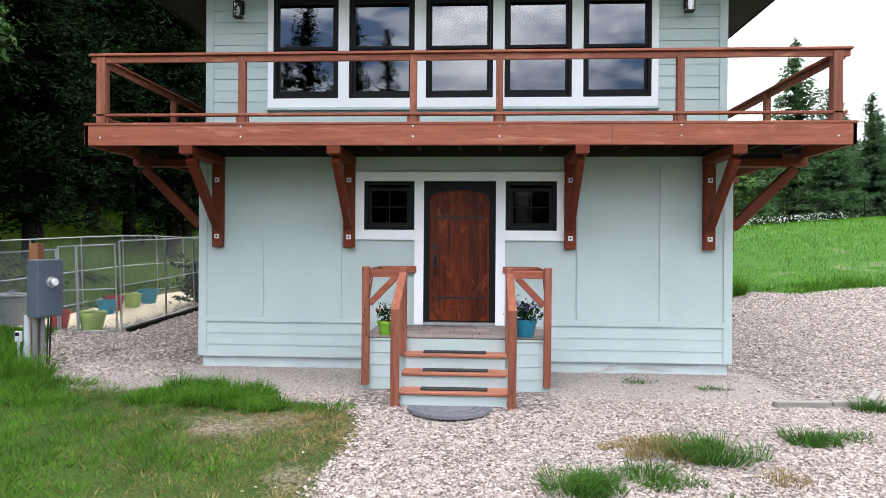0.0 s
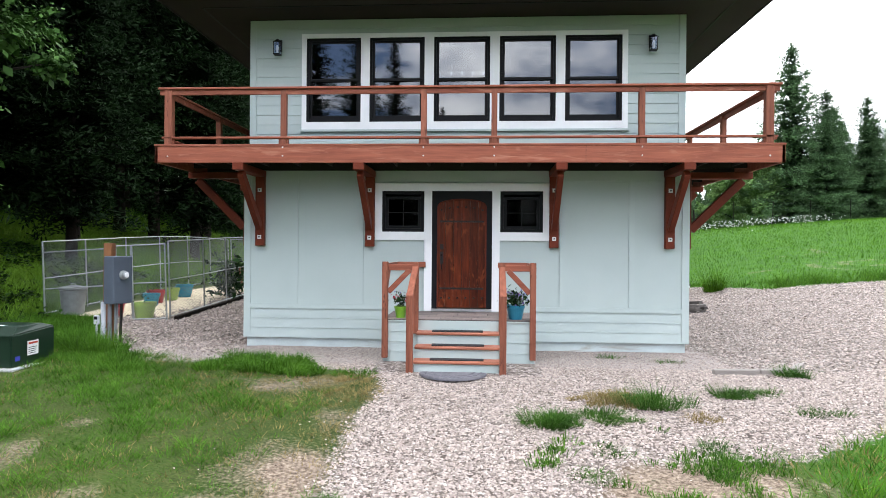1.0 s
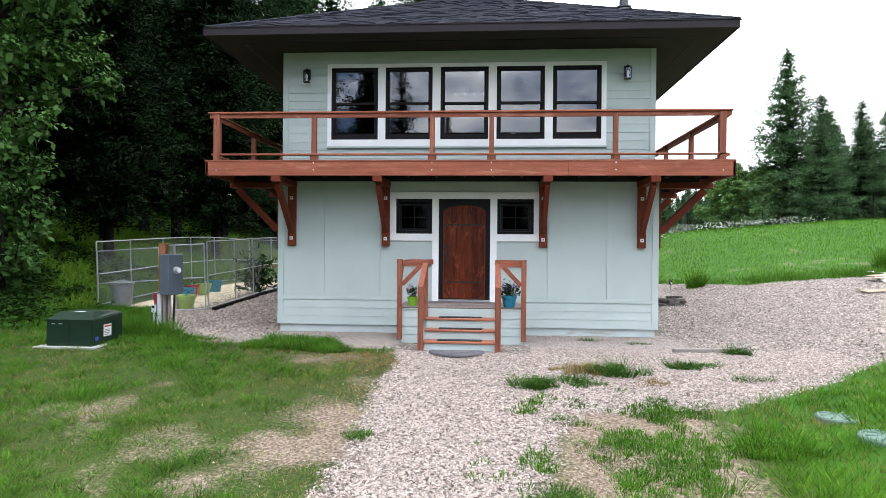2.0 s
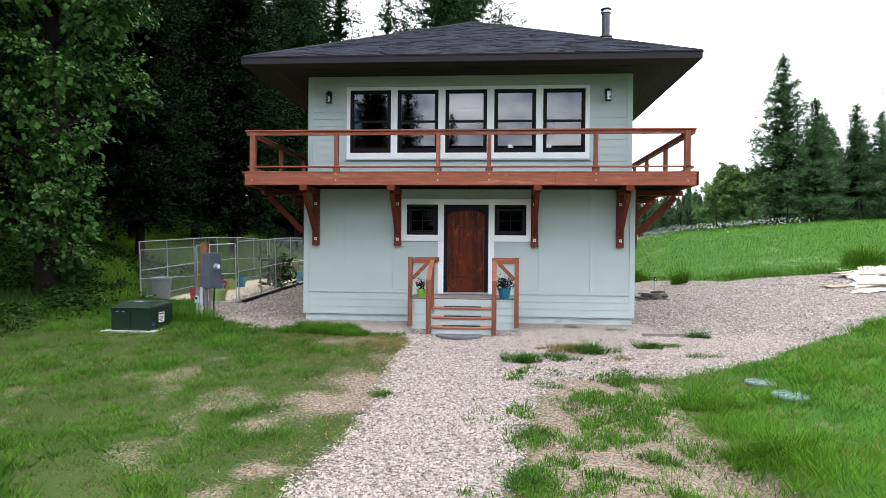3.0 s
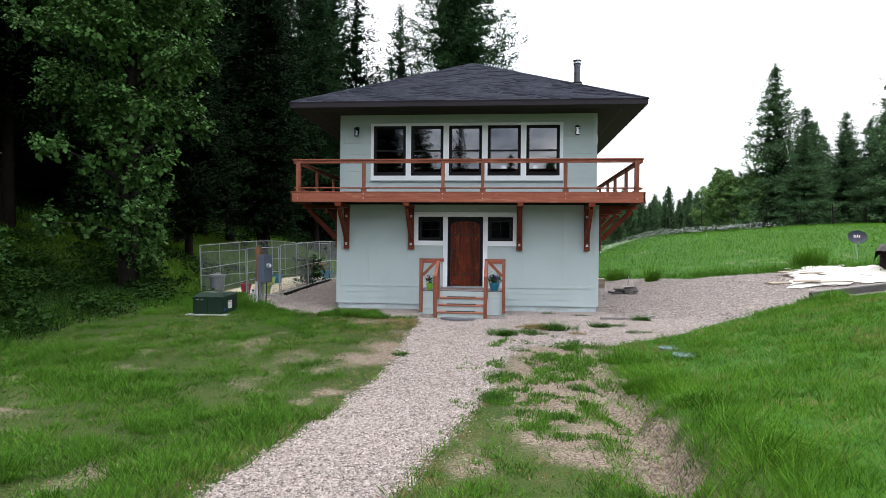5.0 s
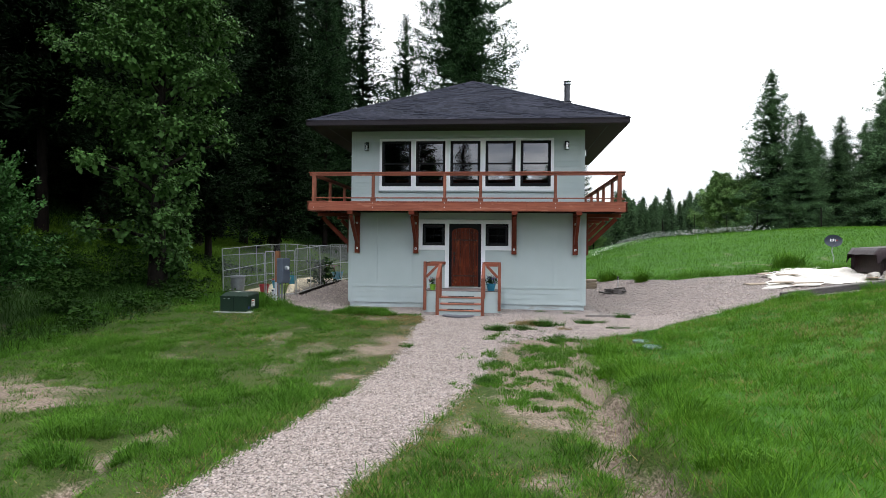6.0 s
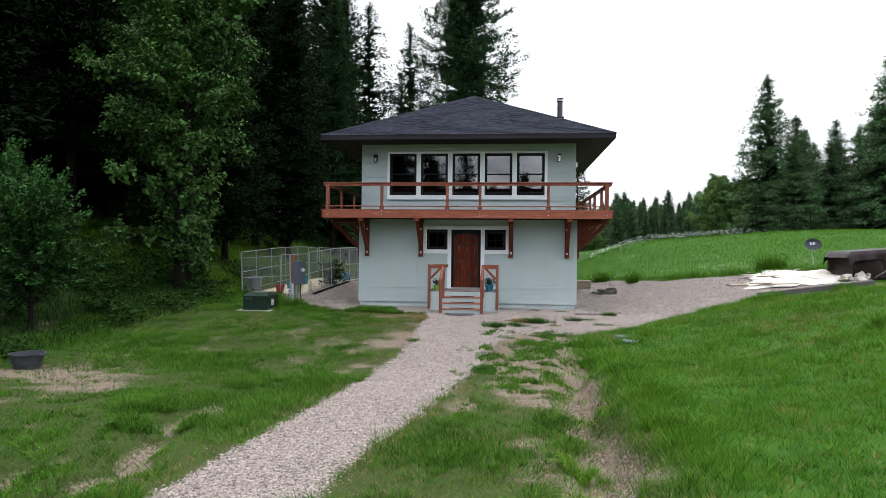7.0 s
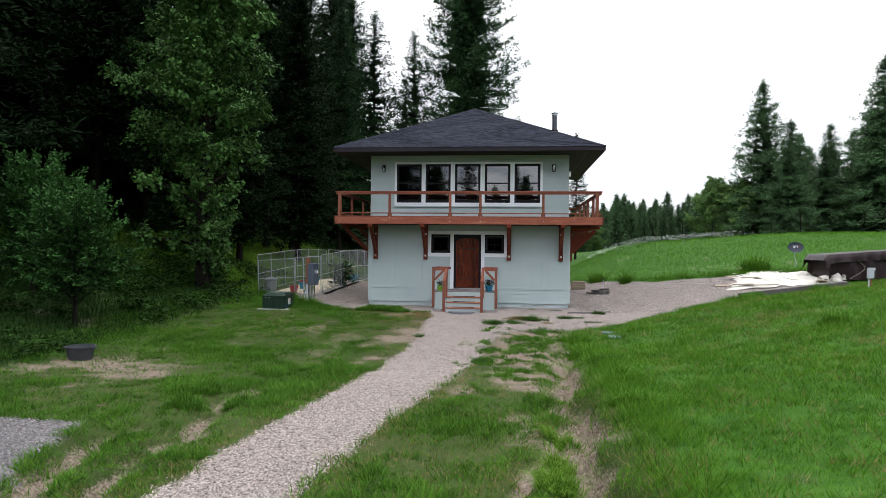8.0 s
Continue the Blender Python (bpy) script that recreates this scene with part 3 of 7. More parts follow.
house = thing("house", "two-storey grey-green lookout house with a red-stained wraparound deck", "house")
DOOR_X, DOOR_Z0, DOOR_Z1 = 0.55, 0.76, 2.94
WIN_L, WIN_R, WIN_Z0, WIN_Z1 = (-1.474, -0.70), (0.70, 1.47), 2.19, 2.94


def wall_with_holes(x0, x1, z0, z1, y0, y1, holes):
    """A slab facing the drive with real openings cut through it."""
    xs = sorted({x0, x1, *[h[0] for h in holes], *[h[1] for h in holes]})
    zs = sorted({z0, z1, *[h[2] for h in holes], *[h[3] for h in holes]})

    def open_at(i, j):
        cx, cz = (xs[i] + xs[i + 1]) / 2, (zs[j] + zs[j + 1]) / 2
        return any(h[0] < cx < h[1] and h[2] < cz < h[3] for h in holes)

    bm = bmesh.new()
    for i in range(len(xs) - 1):
        for j in range(len(zs) - 1):
            if open_at(i, j):
                continue
            a, b, c, d = xs[i], xs[i + 1], zs[j], zs[j + 1]
            for y, flip in ((y0, False), (y1, True)):
                q = [bm.verts.new(p) for p in ((a, y, c), (b, y, c), (b, y, d), (a, y, d))]
                bm.faces.new(q[::-1] if flip else q)
            for di, dj, e in ((-1, 0, ((a, c), (a, d))), (1, 0, ((b, c), (b, d))), (0, -1, ((a, c), (b, c))), (0, 1, ((a, d), (b, d)))):
                i2, j2 = i + di, j + dj
                if 0 <= i2 < len(xs) - 1 and 0 <= j2 < len(zs) - 1 and not open_at(i2, j2):
                    continue
                (ax, az), (bx, bz) = e
                bm.faces.new([bm.verts.new(p) for p in ((ax, y0, az), (bx, y0, bz), (bx, y1, bz), (ax, y1, az))])
    bmesh.ops.remove_doubles(bm, verts=bm.verts[:], dist=1e-5)
    return bm


low_holes = [(-DOOR_X, DOOR_X, DOOR_Z0, DOOR_Z1), (*WIN_L, WIN_Z0, WIN_Z1), (*WIN_R, WIN_Z0, WIN_Z1)]
lower = part("lower_wall", wall_with_holes(-W, W, 0.21, 3.55, 0.0, 0.2, low_holes), SIDING, house)
part("lower_side_wall", boxed(-W, -W + 0.2, 0.2, 8.1, 0.21, 3.55), SIDING, house)
part("lower_side_wall", boxed(W - 0.2, W, 0.2, 8.1, 0.21, 3.55), SIDING, house)
part("lower_back_wall", boxed(-W + 0.2, W - 0.2, 7.9, 8.1, 0.21, 3.55), SIDING, house)
part("foundation", boxed(-W + 0.03, W - 0.03, 0.03, 8.07, -0.4, 0.21), FOUND, house, "light painted concrete footing")
part("lower_floor", boxed(-W + 0.2, W - 0.2, 0.2, 7.9, 0.6, 0.72), ROOMFLOOR, house)

UWIN = [(-2.925, -1.9), (-1.735, -0.715), (-0.54, 0.49), (0.665, 1.685), (1.855, 2.875)]
UZ0, UZ1, UMID = 4.225, 5.785, 5.01
UY = 0.07
upper = part("upper_wall", wall_with_holes(-UP, UP, 3.55, 6.14, UY, 0.25, [(a, b, UZ0, UZ1) for a, b in UWIN]), SIDING, house)
part("upper_side_wall", boxed(-UP, -UP + 0.18, 0.25, 8.03, 3.55, 6.14), SIDING, house)
part("upper_side_wall", boxed(UP - 0.18, UP, 0.25, 8.03, 3.55, 6.14), SIDING, house)
part("upper_back_wall", boxed(-UP + 0.18, UP - 0.18, 7.85, 8.03, 3.55, 6.14), SIDING, house)
part("upper_floor", boxed(-UP + 0.18, UP - 0.18, 0.25, 7.85, 3.55, 3.68), ROOMFLOOR, house)
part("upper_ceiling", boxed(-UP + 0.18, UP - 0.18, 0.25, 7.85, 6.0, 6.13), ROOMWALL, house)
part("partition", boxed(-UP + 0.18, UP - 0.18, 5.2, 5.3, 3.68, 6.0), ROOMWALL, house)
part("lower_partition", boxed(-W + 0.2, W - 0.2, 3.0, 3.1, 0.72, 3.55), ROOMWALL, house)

# lower storey: corner boards, base boards, panel battens
for sx in (-1, 1):
    for y0, y1, xa, xb in ((-0.022, 0.0, W - 0.105, W + 0.022), (0.0, 0.1, W, W + 0.022)):
        part("corner_board", boxed(*sorted((sx * xa, sx * xb)), y0, y1, 0.21, 3.31), SIDING, house)
part("drip_board", boxed(-W + 0.105, -1.28, -0.026, 0.0, 0.752, 0.832), SIDING, house)
part("drip_board", boxed(1.28, W - 0.105, -0.026, 0.0, 0.752, 0.832), SIDING, house)


def lap_board(x0, x1, z0, z1, y, butt=0.016, tip=0.004):
    """One clapboard: thick at its butt, thin at its top."""
    bm = bmesh.new()
    v = [bm.verts.new(p) for x in (x0, x1) for p in ((x, y, z0), (x, y - butt, z0), (x, y - butt + 0.002, z0 + 0.004), (x, y - tip, z1 - 0.001), (x, y, z1 - 0.001))]
    for i in range(5):
        j = (i + 1) % 5
        bm.faces.new((v[i], v[j], v[5 + j], v[5 + i]))
    bm.faces.new(v[4::-1]), bm.faces.new(v[5:])
    return bm


for x0, x1 in ((-W + 0.105, -1.24), (1.24, W - 0.105)):
    for i in range(3):
        part("lap_board", lap_board(x0, x1, 0.212 + 0.18 * i, 0.212 + 0.18 * (i + 1), 0.0), SIDING, lower)
for x0, x1 in ((-3.135, -3.045), (-1.91, -1.82), (1.775, 1.872), (3.005, 3.105)):
    part("batten", boxed(x0, x1, -0.022, 0.0, 0.836, 3.3), SIDING, lower)
part("frieze_board", boxed(-W + 0.105, W - 0.105, -0.016, 0.0, 3.12, 3.31), SIDING, lower)

# upper storey: corner boards and clapboards round the window band
for sx in (-1, 1):
    part("corner_board", boxed(*sorted((sx * (UP - 0.1), sx * (UP + 0.02))), UY - 0.024, UY, 3.63, 6.13), SIDING, house)
    part("corner_board", boxed(*sorted((sx * UP, sx * (UP + 0.02))), UY, UY + 0.11, 3.63, 6.13), SIDING, house)
z = 3.65
while z < 6.1:
    top = min(z + 0.178, 6.13)
    runs = [(-UP + 0.1, UP - 0.1)] if top < 4.09 or z > 5.86 else [(-UP + 0.1, -3.01), (2.975, UP - 0.1)]
    for x0, x1 in runs:
        part("lap_board", lap_board(x0, x1, z, top, UY), SIDING, upper)
    z += 0.178

# white casing of the door and the two small windows
casing = part("door_casing", boxed(-1.606, 1.594, -0.036, 0.0, WIN_Z1, 3.08), WHITE, house, "white painted casing")
for a, b, z0, z1 in ((-1.606, WIN_L[0], 2.04, WIN_Z1), (WIN_R[1], 1.594, 2.04, WIN_Z1), (-0.69, -DOOR_X, 0.745, WIN_Z1), (DOOR_X, 0.69, 0.745, WIN_Z1),
                     (WIN_L[0], -0.69, 2.04, WIN_Z0), (0.69, WIN_R[1], 2.04, WIN_Z0)):
    part("casing_board", boxed(a, b, -0.036, 0.0, z0, z1), WHITE, casing)

# white casing of the window band
band = part("window_band_casing", boxed(-3.012, 2.976, UY - 0.045, UY, UZ1, 5.866), WHITE, house, "white painted casing")
part("casing_board", boxed(-3.012, 2.976, UY - 0.045, UY, 4.083, UZ0), WHITE, band)
part("casing_sill", boxed(-3.03, 2.995, UY - 0.055, UY, 4.045, 4.083), SIDING, band)
edges = [-3.012, *[e for w in UWIN for e in w], 2.976]
for a, b in zip(edges[::2], edges[1::2]):
    part("casing_board", boxed(a, b, UY - 0.045, UY, UZ0, UZ1), WHITE, band)


def ring_frame(x0, x1, z0, z1, w, y0, y1, wb=None):
    """Four members round an opening; wb: the lower one's height."""
    wb = wb or w
    bm = bmesh.new()
    box(bm, x0, x0 + w, y0, y1, z0, z1), box(bm, x1 - w, x1, y0, y1, z0, z1)
    box(bm, x0 + w, x1 - w, y0, y1, z1 - w, z1), box(bm, x0 + w, x1 - w, y0, y1, z0, z0 + wb)
    return bm


def pane_at(x0, x1, z0, z1, y, mat, parent):
    p = part("pane", boxed(x0, x1, y, y + 0.006, z0, z1), mat, parent)
    p.visible_shadow = False
    return p


for i, (a, b) in enumerate(UWIN):
    w = part("window", ring_frame(a, b, UZ0, UZ1, 0.045, UY - 0.03, UY + 0.06, 0.05), BLACK, house, "black-framed double-hung window")
    part("upper_sash", ring_frame(a + 0.047, b - 0.047, UMID - 0.02, UZ1 - 0.047, 0.045, UY - 0.01, UY + 0.025, 0.045), BLACK, w)
    part("lower_sash", ring_frame(a + 0.047, b - 0.047, UZ0 + 0.052, UMID + 0.03, 0.045, UY + 0.028, UY + 0.06, 0.075), BLACK, w)
    pane_at(a + 0.092, b - 0.092, UMID + 0.026, UZ1 - 0.092, UY + 0.004, GLASS, w)
    pane_at(a + 0.092, b - 0.092, UZ0 + 0.127, UMID - 0.016, UY + 0.042, GLASS, w)

for a, b in (WIN_L, WIN_R):
    w = part("window", ring_frame(a, b, WIN_Z0, WIN_Z1, 0.06, 0.0, 0.1), BLACK, house, "small black-framed window")
    part("sash", ring_frame(a + 0.064, b - 0.064, WIN_Z0 + 0.064, WIN_Z1 - 0.1, 0.05, 0.02, 0.06), BLACK, w)
    xm, zm = (a + b) / 2, (WIN_Z0 + WIN_Z1) / 2 - 0.02
    part("muntin", boxed(xm - 0.007, xm + 0.007, 0.03, 0.04, WIN_Z0 + 0.114, WIN_Z1 - 0.15), BLACK, w)
    part("muntin", boxed(a + 0.114, b - 0.114, 0.03, 0.04, zm - 0.007, zm + 0.007), BLACK, w)
    pane_at(a + 0.11, b - 0.11, WIN_Z0 + 0.11, WIN_Z1 - 0.146, 0.044, DARKGLASS, w)


# ---------------------------------------------------------------- front door
def front_door():
    door = thing("front_door", "closed arched plank door, walnut-stained with black iron studs", "door")
    x0, x1, z0, z1, spring = -0.456, 0.45, 0.805, 2.80, 2.66
    jamb = bmesh.new()
    box(jamb, -DOOR_X, x0, -0.02, 0.15, DOOR_Z0, DOOR_Z1), box(jamb, x1, DOOR_X, -0.02, 0.15, DOOR_Z0, DOOR_Z1)
    part("door_frame", jamb, BLACK, door, "charcoal painted door frame")
    # spandrel above the arch
    bm = bmesh.new()
    steps = 24
    arch = [(x0 + (x1 - x0) * i / steps, spring + (z1 - spring) * math.sqrt(max(0, 1 - (2 * i / steps - 1) ** 2)) ** 0.9) for i in range(steps + 1)]
    for (ax, az), (bx, bz) in zip(arch, arch[1:]):
        f = [bm.verts.new(p) for p in ((ax, -0.018, az), (bx, -0.018, bz), (bx, -0.018, DOOR_Z1), (ax, -0.018, DOOR_Z1))]
        bm.faces.new(f)
        bm.faces.new([bm.verts.new(p) for p in ((ax, -0.018, az), (bx, -0.018, bz), (bx, 0.06, bz), (ax, 0.06, az))])
    bmesh.ops.remove_doubles(bm, verts=bm.verts[:], dist=1e-5)
    part("spandrel", bm, BLACK, door, "charcoal arched head panel")
    # reddish bead along the arch and the sides
    bm = bmesh.new()
    line = [(x0 + 0.012, z0)] + [(min(max(x, x0 + 0.012), x1 - 0.012), zz - 0.01) for x, zz in arch] + [(x1 - 0.012, z0)]
    for (ax, az), (bx, bz) in zip(line, line[1:]):
        if abs(ax - bx) + abs(az - bz) > 1e-4:
            bar(bm, (ax, 0.012, az), (bx, 0.012, bz), 0.03, 0.022, (0, 1, 0), 0.003)
    part("bead", bm, STAIN, door)
    n = 6
    wv = (x1 - x0) / n

    def arch_z(x):
        u = (2 * (x - x0) / (x1 - x0) - 1)
        return spring + (z1 - spring) * math.sqrt(max(0, 1 - u * u)) ** 0.9

    for i in range(n):
        a, b = x0 + wv * i + 0.003, x0 + wv * (i + 1) - 0.003
        bm = bmesh.new()
        k = 5
        top = [(a + (b - a) * j / k, arch_z(a + (b - a) * j / k)) for j in range(k + 1)]
        outline = [(a, z0), (b, z0)] + top[::-1]
        f = [bm.verts.new((x, 0.022, zz)) for x, zz in outline]
        g = [bm.verts.new((x, 0.06, zz)) for x, zz in outline]
        bm.faces.new(f), bm.faces.new(g[::-1])
        for j in range(len(f)):
            q = (j + 1) % len(f)
            bm.faces.new((f[j], g[j], g[q], f[q]))
        part("plank", bm, DOORWOOD, door)
    part("groove_backing", boxed(x0, x1, 0.056, 0.07, z0, spring), IRON, door)
    for zz in (2.385, 1.155):
        part("iron_strap", boxed(x0 + 0.05, x1 - 0.05, 0.014, 0.022, zz - 0.017, zz + 0.017), IRON, door, "black iron strap")
    for zz, kind in ((2.385, 0.012), (1.155, 0.01), (0.98, 0.02), (2.57, 0.02)):
        for i in range(n):
            x = x0 + wv * (i + 0.5)
            lift = 0.08 * (1 - (2 * (x - x0) / (x1 - x0) - 1) ** 2) if zz > 2.5 else 0
            bm = bmesh.new()
            lathe(bm, [(kind, 0), (kind * 0.85, 0.008), (kind * 0.4, 0.014)], 8)
            bmesh.ops.transform(bm, matrix=pose(x, 0.02 if zz not in (2.385, 1.155) else 0.014, zz + lift, 90), verts=bm.verts[:])
            part("stud", bm, IRON, door)
    hx = x0 + 0.085
    h = part("handle_plate", boxed(hx - 0.03, hx + 0.03, 0.008, 0.022, 1.60, 1.83), IRON, door, "black iron handle set")
    part("lock_plate", boxed(hx - 0.032, hx + 0.032, 0.008, 0.022, 1.87, 1.97), IRON, door)
    bm = bmesh.new()
    pts = [(hx, 0.01, 1.78), (hx, -0.045, 1.74), (hx, -0.055, 1.62), (hx, -0.04, 1.52), (hx, 0.012, 1.50)]
    for a, b in zip(pts, pts[1:]):
        tube(bm, a, b, 0.011, n=8)
    part("pull", bm, IRON, h)
    part("threshold", boxed(-DOOR_X, DOOR_X, -0.07, 0.12, 0.745, 0.785), METAL, door, "grey metal threshold")
    return door


front_door()


# ---------------------------------------------------------------- roof
EAVE, PEAK_Z, EZ, CY = 5.235, 8.87, 6.30, 4.05
roof_ctr = Vector((0, CY, PEAK_Z))
corners = [Vector((sx * EAVE, CY + sy * EAVE, EZ)) for sx, sy in ((-1, -1), (1, -1), (1, 1), (-1, 1))]
bm = bmesh.new()
cv = [bm.verts.new(c) for c in corners]
pv = bm.verts.new(roof_ctr)
for i in range(4):
    bm.faces.new((cv[i], cv[(i + 1) % 4], pv))
lowv = [bm.verts.new(c - Vector((0, 0, 0.03))) for c in corners]
for i in range(4):
    bm.faces.new((cv[i], lowv[i], lowv[(i + 1) % 4], cv[(i + 1) % 4]))
bm.faces.new(lowv)
roof = part("roof", bm, SHINGLE, house, "charcoal shingled hip roof")


def shingles(i):
    """The tabs of one slope, course over course, each a thin proud slab."""
    a, b = corners[i], corners[(i + 1) % 4]
    along = (b - a).normalized()
    mid = (a + b) / 2
    up = (roof_ctr - mid)
    run = up.length
    up.normalize()
    nor = along.cross(up).normalized()
    rng = random.Random(40 + i)
    vs, fs = [], []
    course = 0.145
    k = 0
    s = -0.03
    while s < run - 0.05:
        half = EAVE * (1 - max(s, 0) / run) + 0.02
        u = -half - rng.random() * 0.2
        while u < half:
            wdt = rng.choice((0.11, 0.16, 0.21, 0.3))
            lo, hi = max(u, -half), min(u + wdt - 0.005, half)
            u += wdt
            if hi - lo < 0.02:
                continue
            th = rng.choice((0.006, 0.006, 0.013))
            top = min(s + course + 0.02, run)
            hw = EAVE * (1 - top / run) + 0.02
            lo2, hi2 = max(lo, -hw), min(hi, hw)
            if lo2 >= hi2:
                lo2 = hi2 = max(-hw, min(hw, (lo + hi) / 2))
            n0 = len(vs)
            for (uu, tt, hh) in ((lo, s, th + 0.004), (hi, s, th + 0.004), (hi2, top, 0.002), (lo2, top, 0.002), (lo, s, 0.0), (hi, s, 0.0)):
                vs.append(mid + along * uu + up * tt + nor * hh)
            fs += [(n0, n0 + 1, n0 + 2, n0 + 3), (n0 + 4, n0 + 5, n0 + 1, n0)]
        s += course
        k += 1
    return tagged(soup("shingle_course", [tuple(v) for v in vs], fs, SHINGLE, roof), kind="stuff")


for i in range(4):
    shingles(i)
# hip caps
for c in corners:
    d = (roof_ctr - c)
    L = d.length
    d.normalize()
    bm = bmesh.new()
    s = 0.0
    side = Vector((-d.y, d.x, 0)).normalized()
    while s < L - 0.2:
        p, q = c + d * s, c + d * (s + 0.22)
        for sg in (-1, 1):
            drop = Vector((0, 0, -0.045))
            bm.faces.new([bm.verts.new(v) for v in (p + Vector((0, 0, 0.026)), q + Vector((0, 0, 0.014)), q + side * sg * 0.12 + drop + Vector((0, 0, 0.014)), p + side * sg * 0.12 + drop + Vector((0, 0, 0.026)))])
        s += 0.19
    part("hip_cap", bm, SHINGLE, roof)
for i in range(4):
    a, b = corners[i], corners[(i + 1) % 4]
    dn = Vector((0, 0, -0.105))
    part("fascia_board", timber(a + dn, b + dn, 0.03, 0.15), FASCIA, roof)
    inn = (Vector((0, CY, EZ)) - (a + b) / 2).normalized()
    part("drip_edge", timber(a + Vector((0, 0, -0.022)) - inn * 0.02, b + Vector((0, 0, -0.022)) - inn * 0.02, 0.02, 0.02, c=0.002), FASCIA, roof)
E2 = EAVE - 0.016
for x0, x1, y0, y1 in ((-E2, E2, CY - E2, UY - 0.03), (-E2, E2, 8.06, CY + E2), (-E2, -UP - 0.024, UY - 0.03, 8.06), (UP + 0.024, E2, UY - 0.03, 8.06)):
    part("soffit", boxed(x0, x1, y0, y1, 6.14, 6.155), SOFFIT, roof, "brown boarded soffit")
for sx in (-1, 1):
    part("soffit_vent", boxed(*sorted((sx * 4.62, sx * 4.66)), -0.6, 8.7, 6.134, 6.14), BLACK, roof)
part("soffit_vent", boxed(-4.62, 4.62, -0.62, -0.58, 6.134, 6.14), BLACK, roof)

flue = thing("chimney_flue", "dark metal stove pipe with a cap on the roof", "chimney", at=(3.447, 0.653, 7.0))
bm = bmesh.new()
lathe(bm, [(0.1, -0.1), (0.1, 0.82)], 20)
part("pipe", bm, PIPE, flue, smooth=False)
bm = bmesh.new()
lathe(bm, [(0.21, -0.02), (0.17, 0.16), (0.12, 0.2), (0.16, 0.205), (0.16, 0.235), (0.1, 0.245)], 20)
part("storm_collar", bm, PIPE, flue, "flashing cone and storm collar")
bm = bmesh.new()
lathe(bm, [(0.115, 0.80), (0.13, 0.81), (0.13, 0.85), (0.1, 0.86)], 20)
part("cap_band", bm, METAL, flue, "bright metal band")
bm = bmesh.new()
lathe(bm, [(0.09, 0.86), (0.09, 0.905)], 16)
part("cap_screen", bm, METAL, flue)
bm = bmesh.new()
lathe(bm, [(0.135, 0.905), (0.13, 0.925), (0.05, 0.945)], 20)
part("cap_lid", bm, PIPE, flue)


# ---------------------------------------------------------------- deck
deck = thing("deck", "red-stained wooden wraparound deck with open railing", "deck")
D2Y0, D2Y1 = -1.16, 9.26
for a, b in (((-DH, D2Y0), (DH, D2Y0)), ((DH, D2Y0), (DH, D2Y1)), ((DH, D2Y1), (-DH, D2Y1)), ((-DH, D2Y1), (-DH, D2Y0))):
    inn = Vector((0 - (a[0] + b[0]) / 2, CY - (a[1] + b[1]) / 2, 0)).normalized() * 0.025
    zc = (RIM_B + RIM_T) / 2 - 0.012
    part("rim_board", timber(Vector((*a, zc)) + inn, Vector((*b, zc)) + inn, 0.05, RIM_T - RIM_B - 0.024), STAIN_X, deck, "red-stained rim board")
# one butt joint in the long front board
part("rim_joint", boxed(2.05, 2.055, D2Y0 - 0.002, D2Y0 + 0.01, RIM_B + 0.004, RIM_T - 0.03), DECK_SHADE, deck)
for i in range(9):
    o = 0.0 + i * 0.135
    z0 = 3.605
    xa = DH + 0.012 - o
    for a, b in (((-xa, D2Y0 - 0.012 + o + 0.0675), (xa, D2Y0 - 0.012 + o + 0.0675)), ((-xa, D2Y1 - o - 0.0675), (xa, D2Y1 - o - 0.0675)),
                 ((xa - 0.0675, D2Y0 + o + 0.13), (xa - 0.0675, D2Y1 - o - 0.14)), ((-xa + 0.0675, D2Y0 + o + 0.13), (-xa + 0.0675, D2Y1 - o - 0.14))):
        # only the outermost plank keeps the stain's tone; inner ones take the painted shade
        part("plank", timber((*a, z0), (*b, z0), 0.13, 0.035, c=0.004), STAIN_X if i == 0 else DECK_SHADE, deck)
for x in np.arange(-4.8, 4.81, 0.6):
    part("joist", timber((x, D2Y0 + 0.055, 3.48), (x, -0.03, 3.48), 0.04, 0.19), DECK_SHADE, deck)
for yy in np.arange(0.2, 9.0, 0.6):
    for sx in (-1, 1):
        part("joist", timber((sx * (DH - 0.055), yy, 3.48), (sx * (W + 0.03), yy, 3.48), 0.04, 0.19), DECK_SHADE, deck)

part("ledger_board", boxed(-W - 0.02, W + 0.02, -0.06, 0.0, 3.315, 3.55), DECK_SHADE, deck)
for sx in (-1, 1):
    part("ledger_board", boxed(*sorted((sx * W, sx * (W + 0.06))), 0.0, 8.1, 3.315, 3.55), DECK_SHADE, deck)
RAIL_T = 4.589
FRONT_POSTS = (-4.98, -2.985, -0.61, 0.56, 2.955, 4.965)
SIDE_POSTS = (1.24, 3.3, 4.9, 6.9, 9.02)


def rail_post(x, y, wide=0.1):
    p = part("post", timber((x, y, 3.622), (x, y, RAIL_T - 0.045), wide, wide, (0, 1, 0)), STAIN_Z, deck, "red-stained railing post")
    return p


def bolts(x, y, face):
    for dz in (-0.06, -0.2):
        bm = bmesh.new()
        lathe(bm, [(0.014, 0), (0.012, 0.008), (0.005, 0.012)], 8)
        bmesh.ops.transform(bm, matrix=pose(x, y, RIM_T + dz, 90, 0, face), verts=bm.verts[:])
        part("bolt", bm, BOLT, deck)


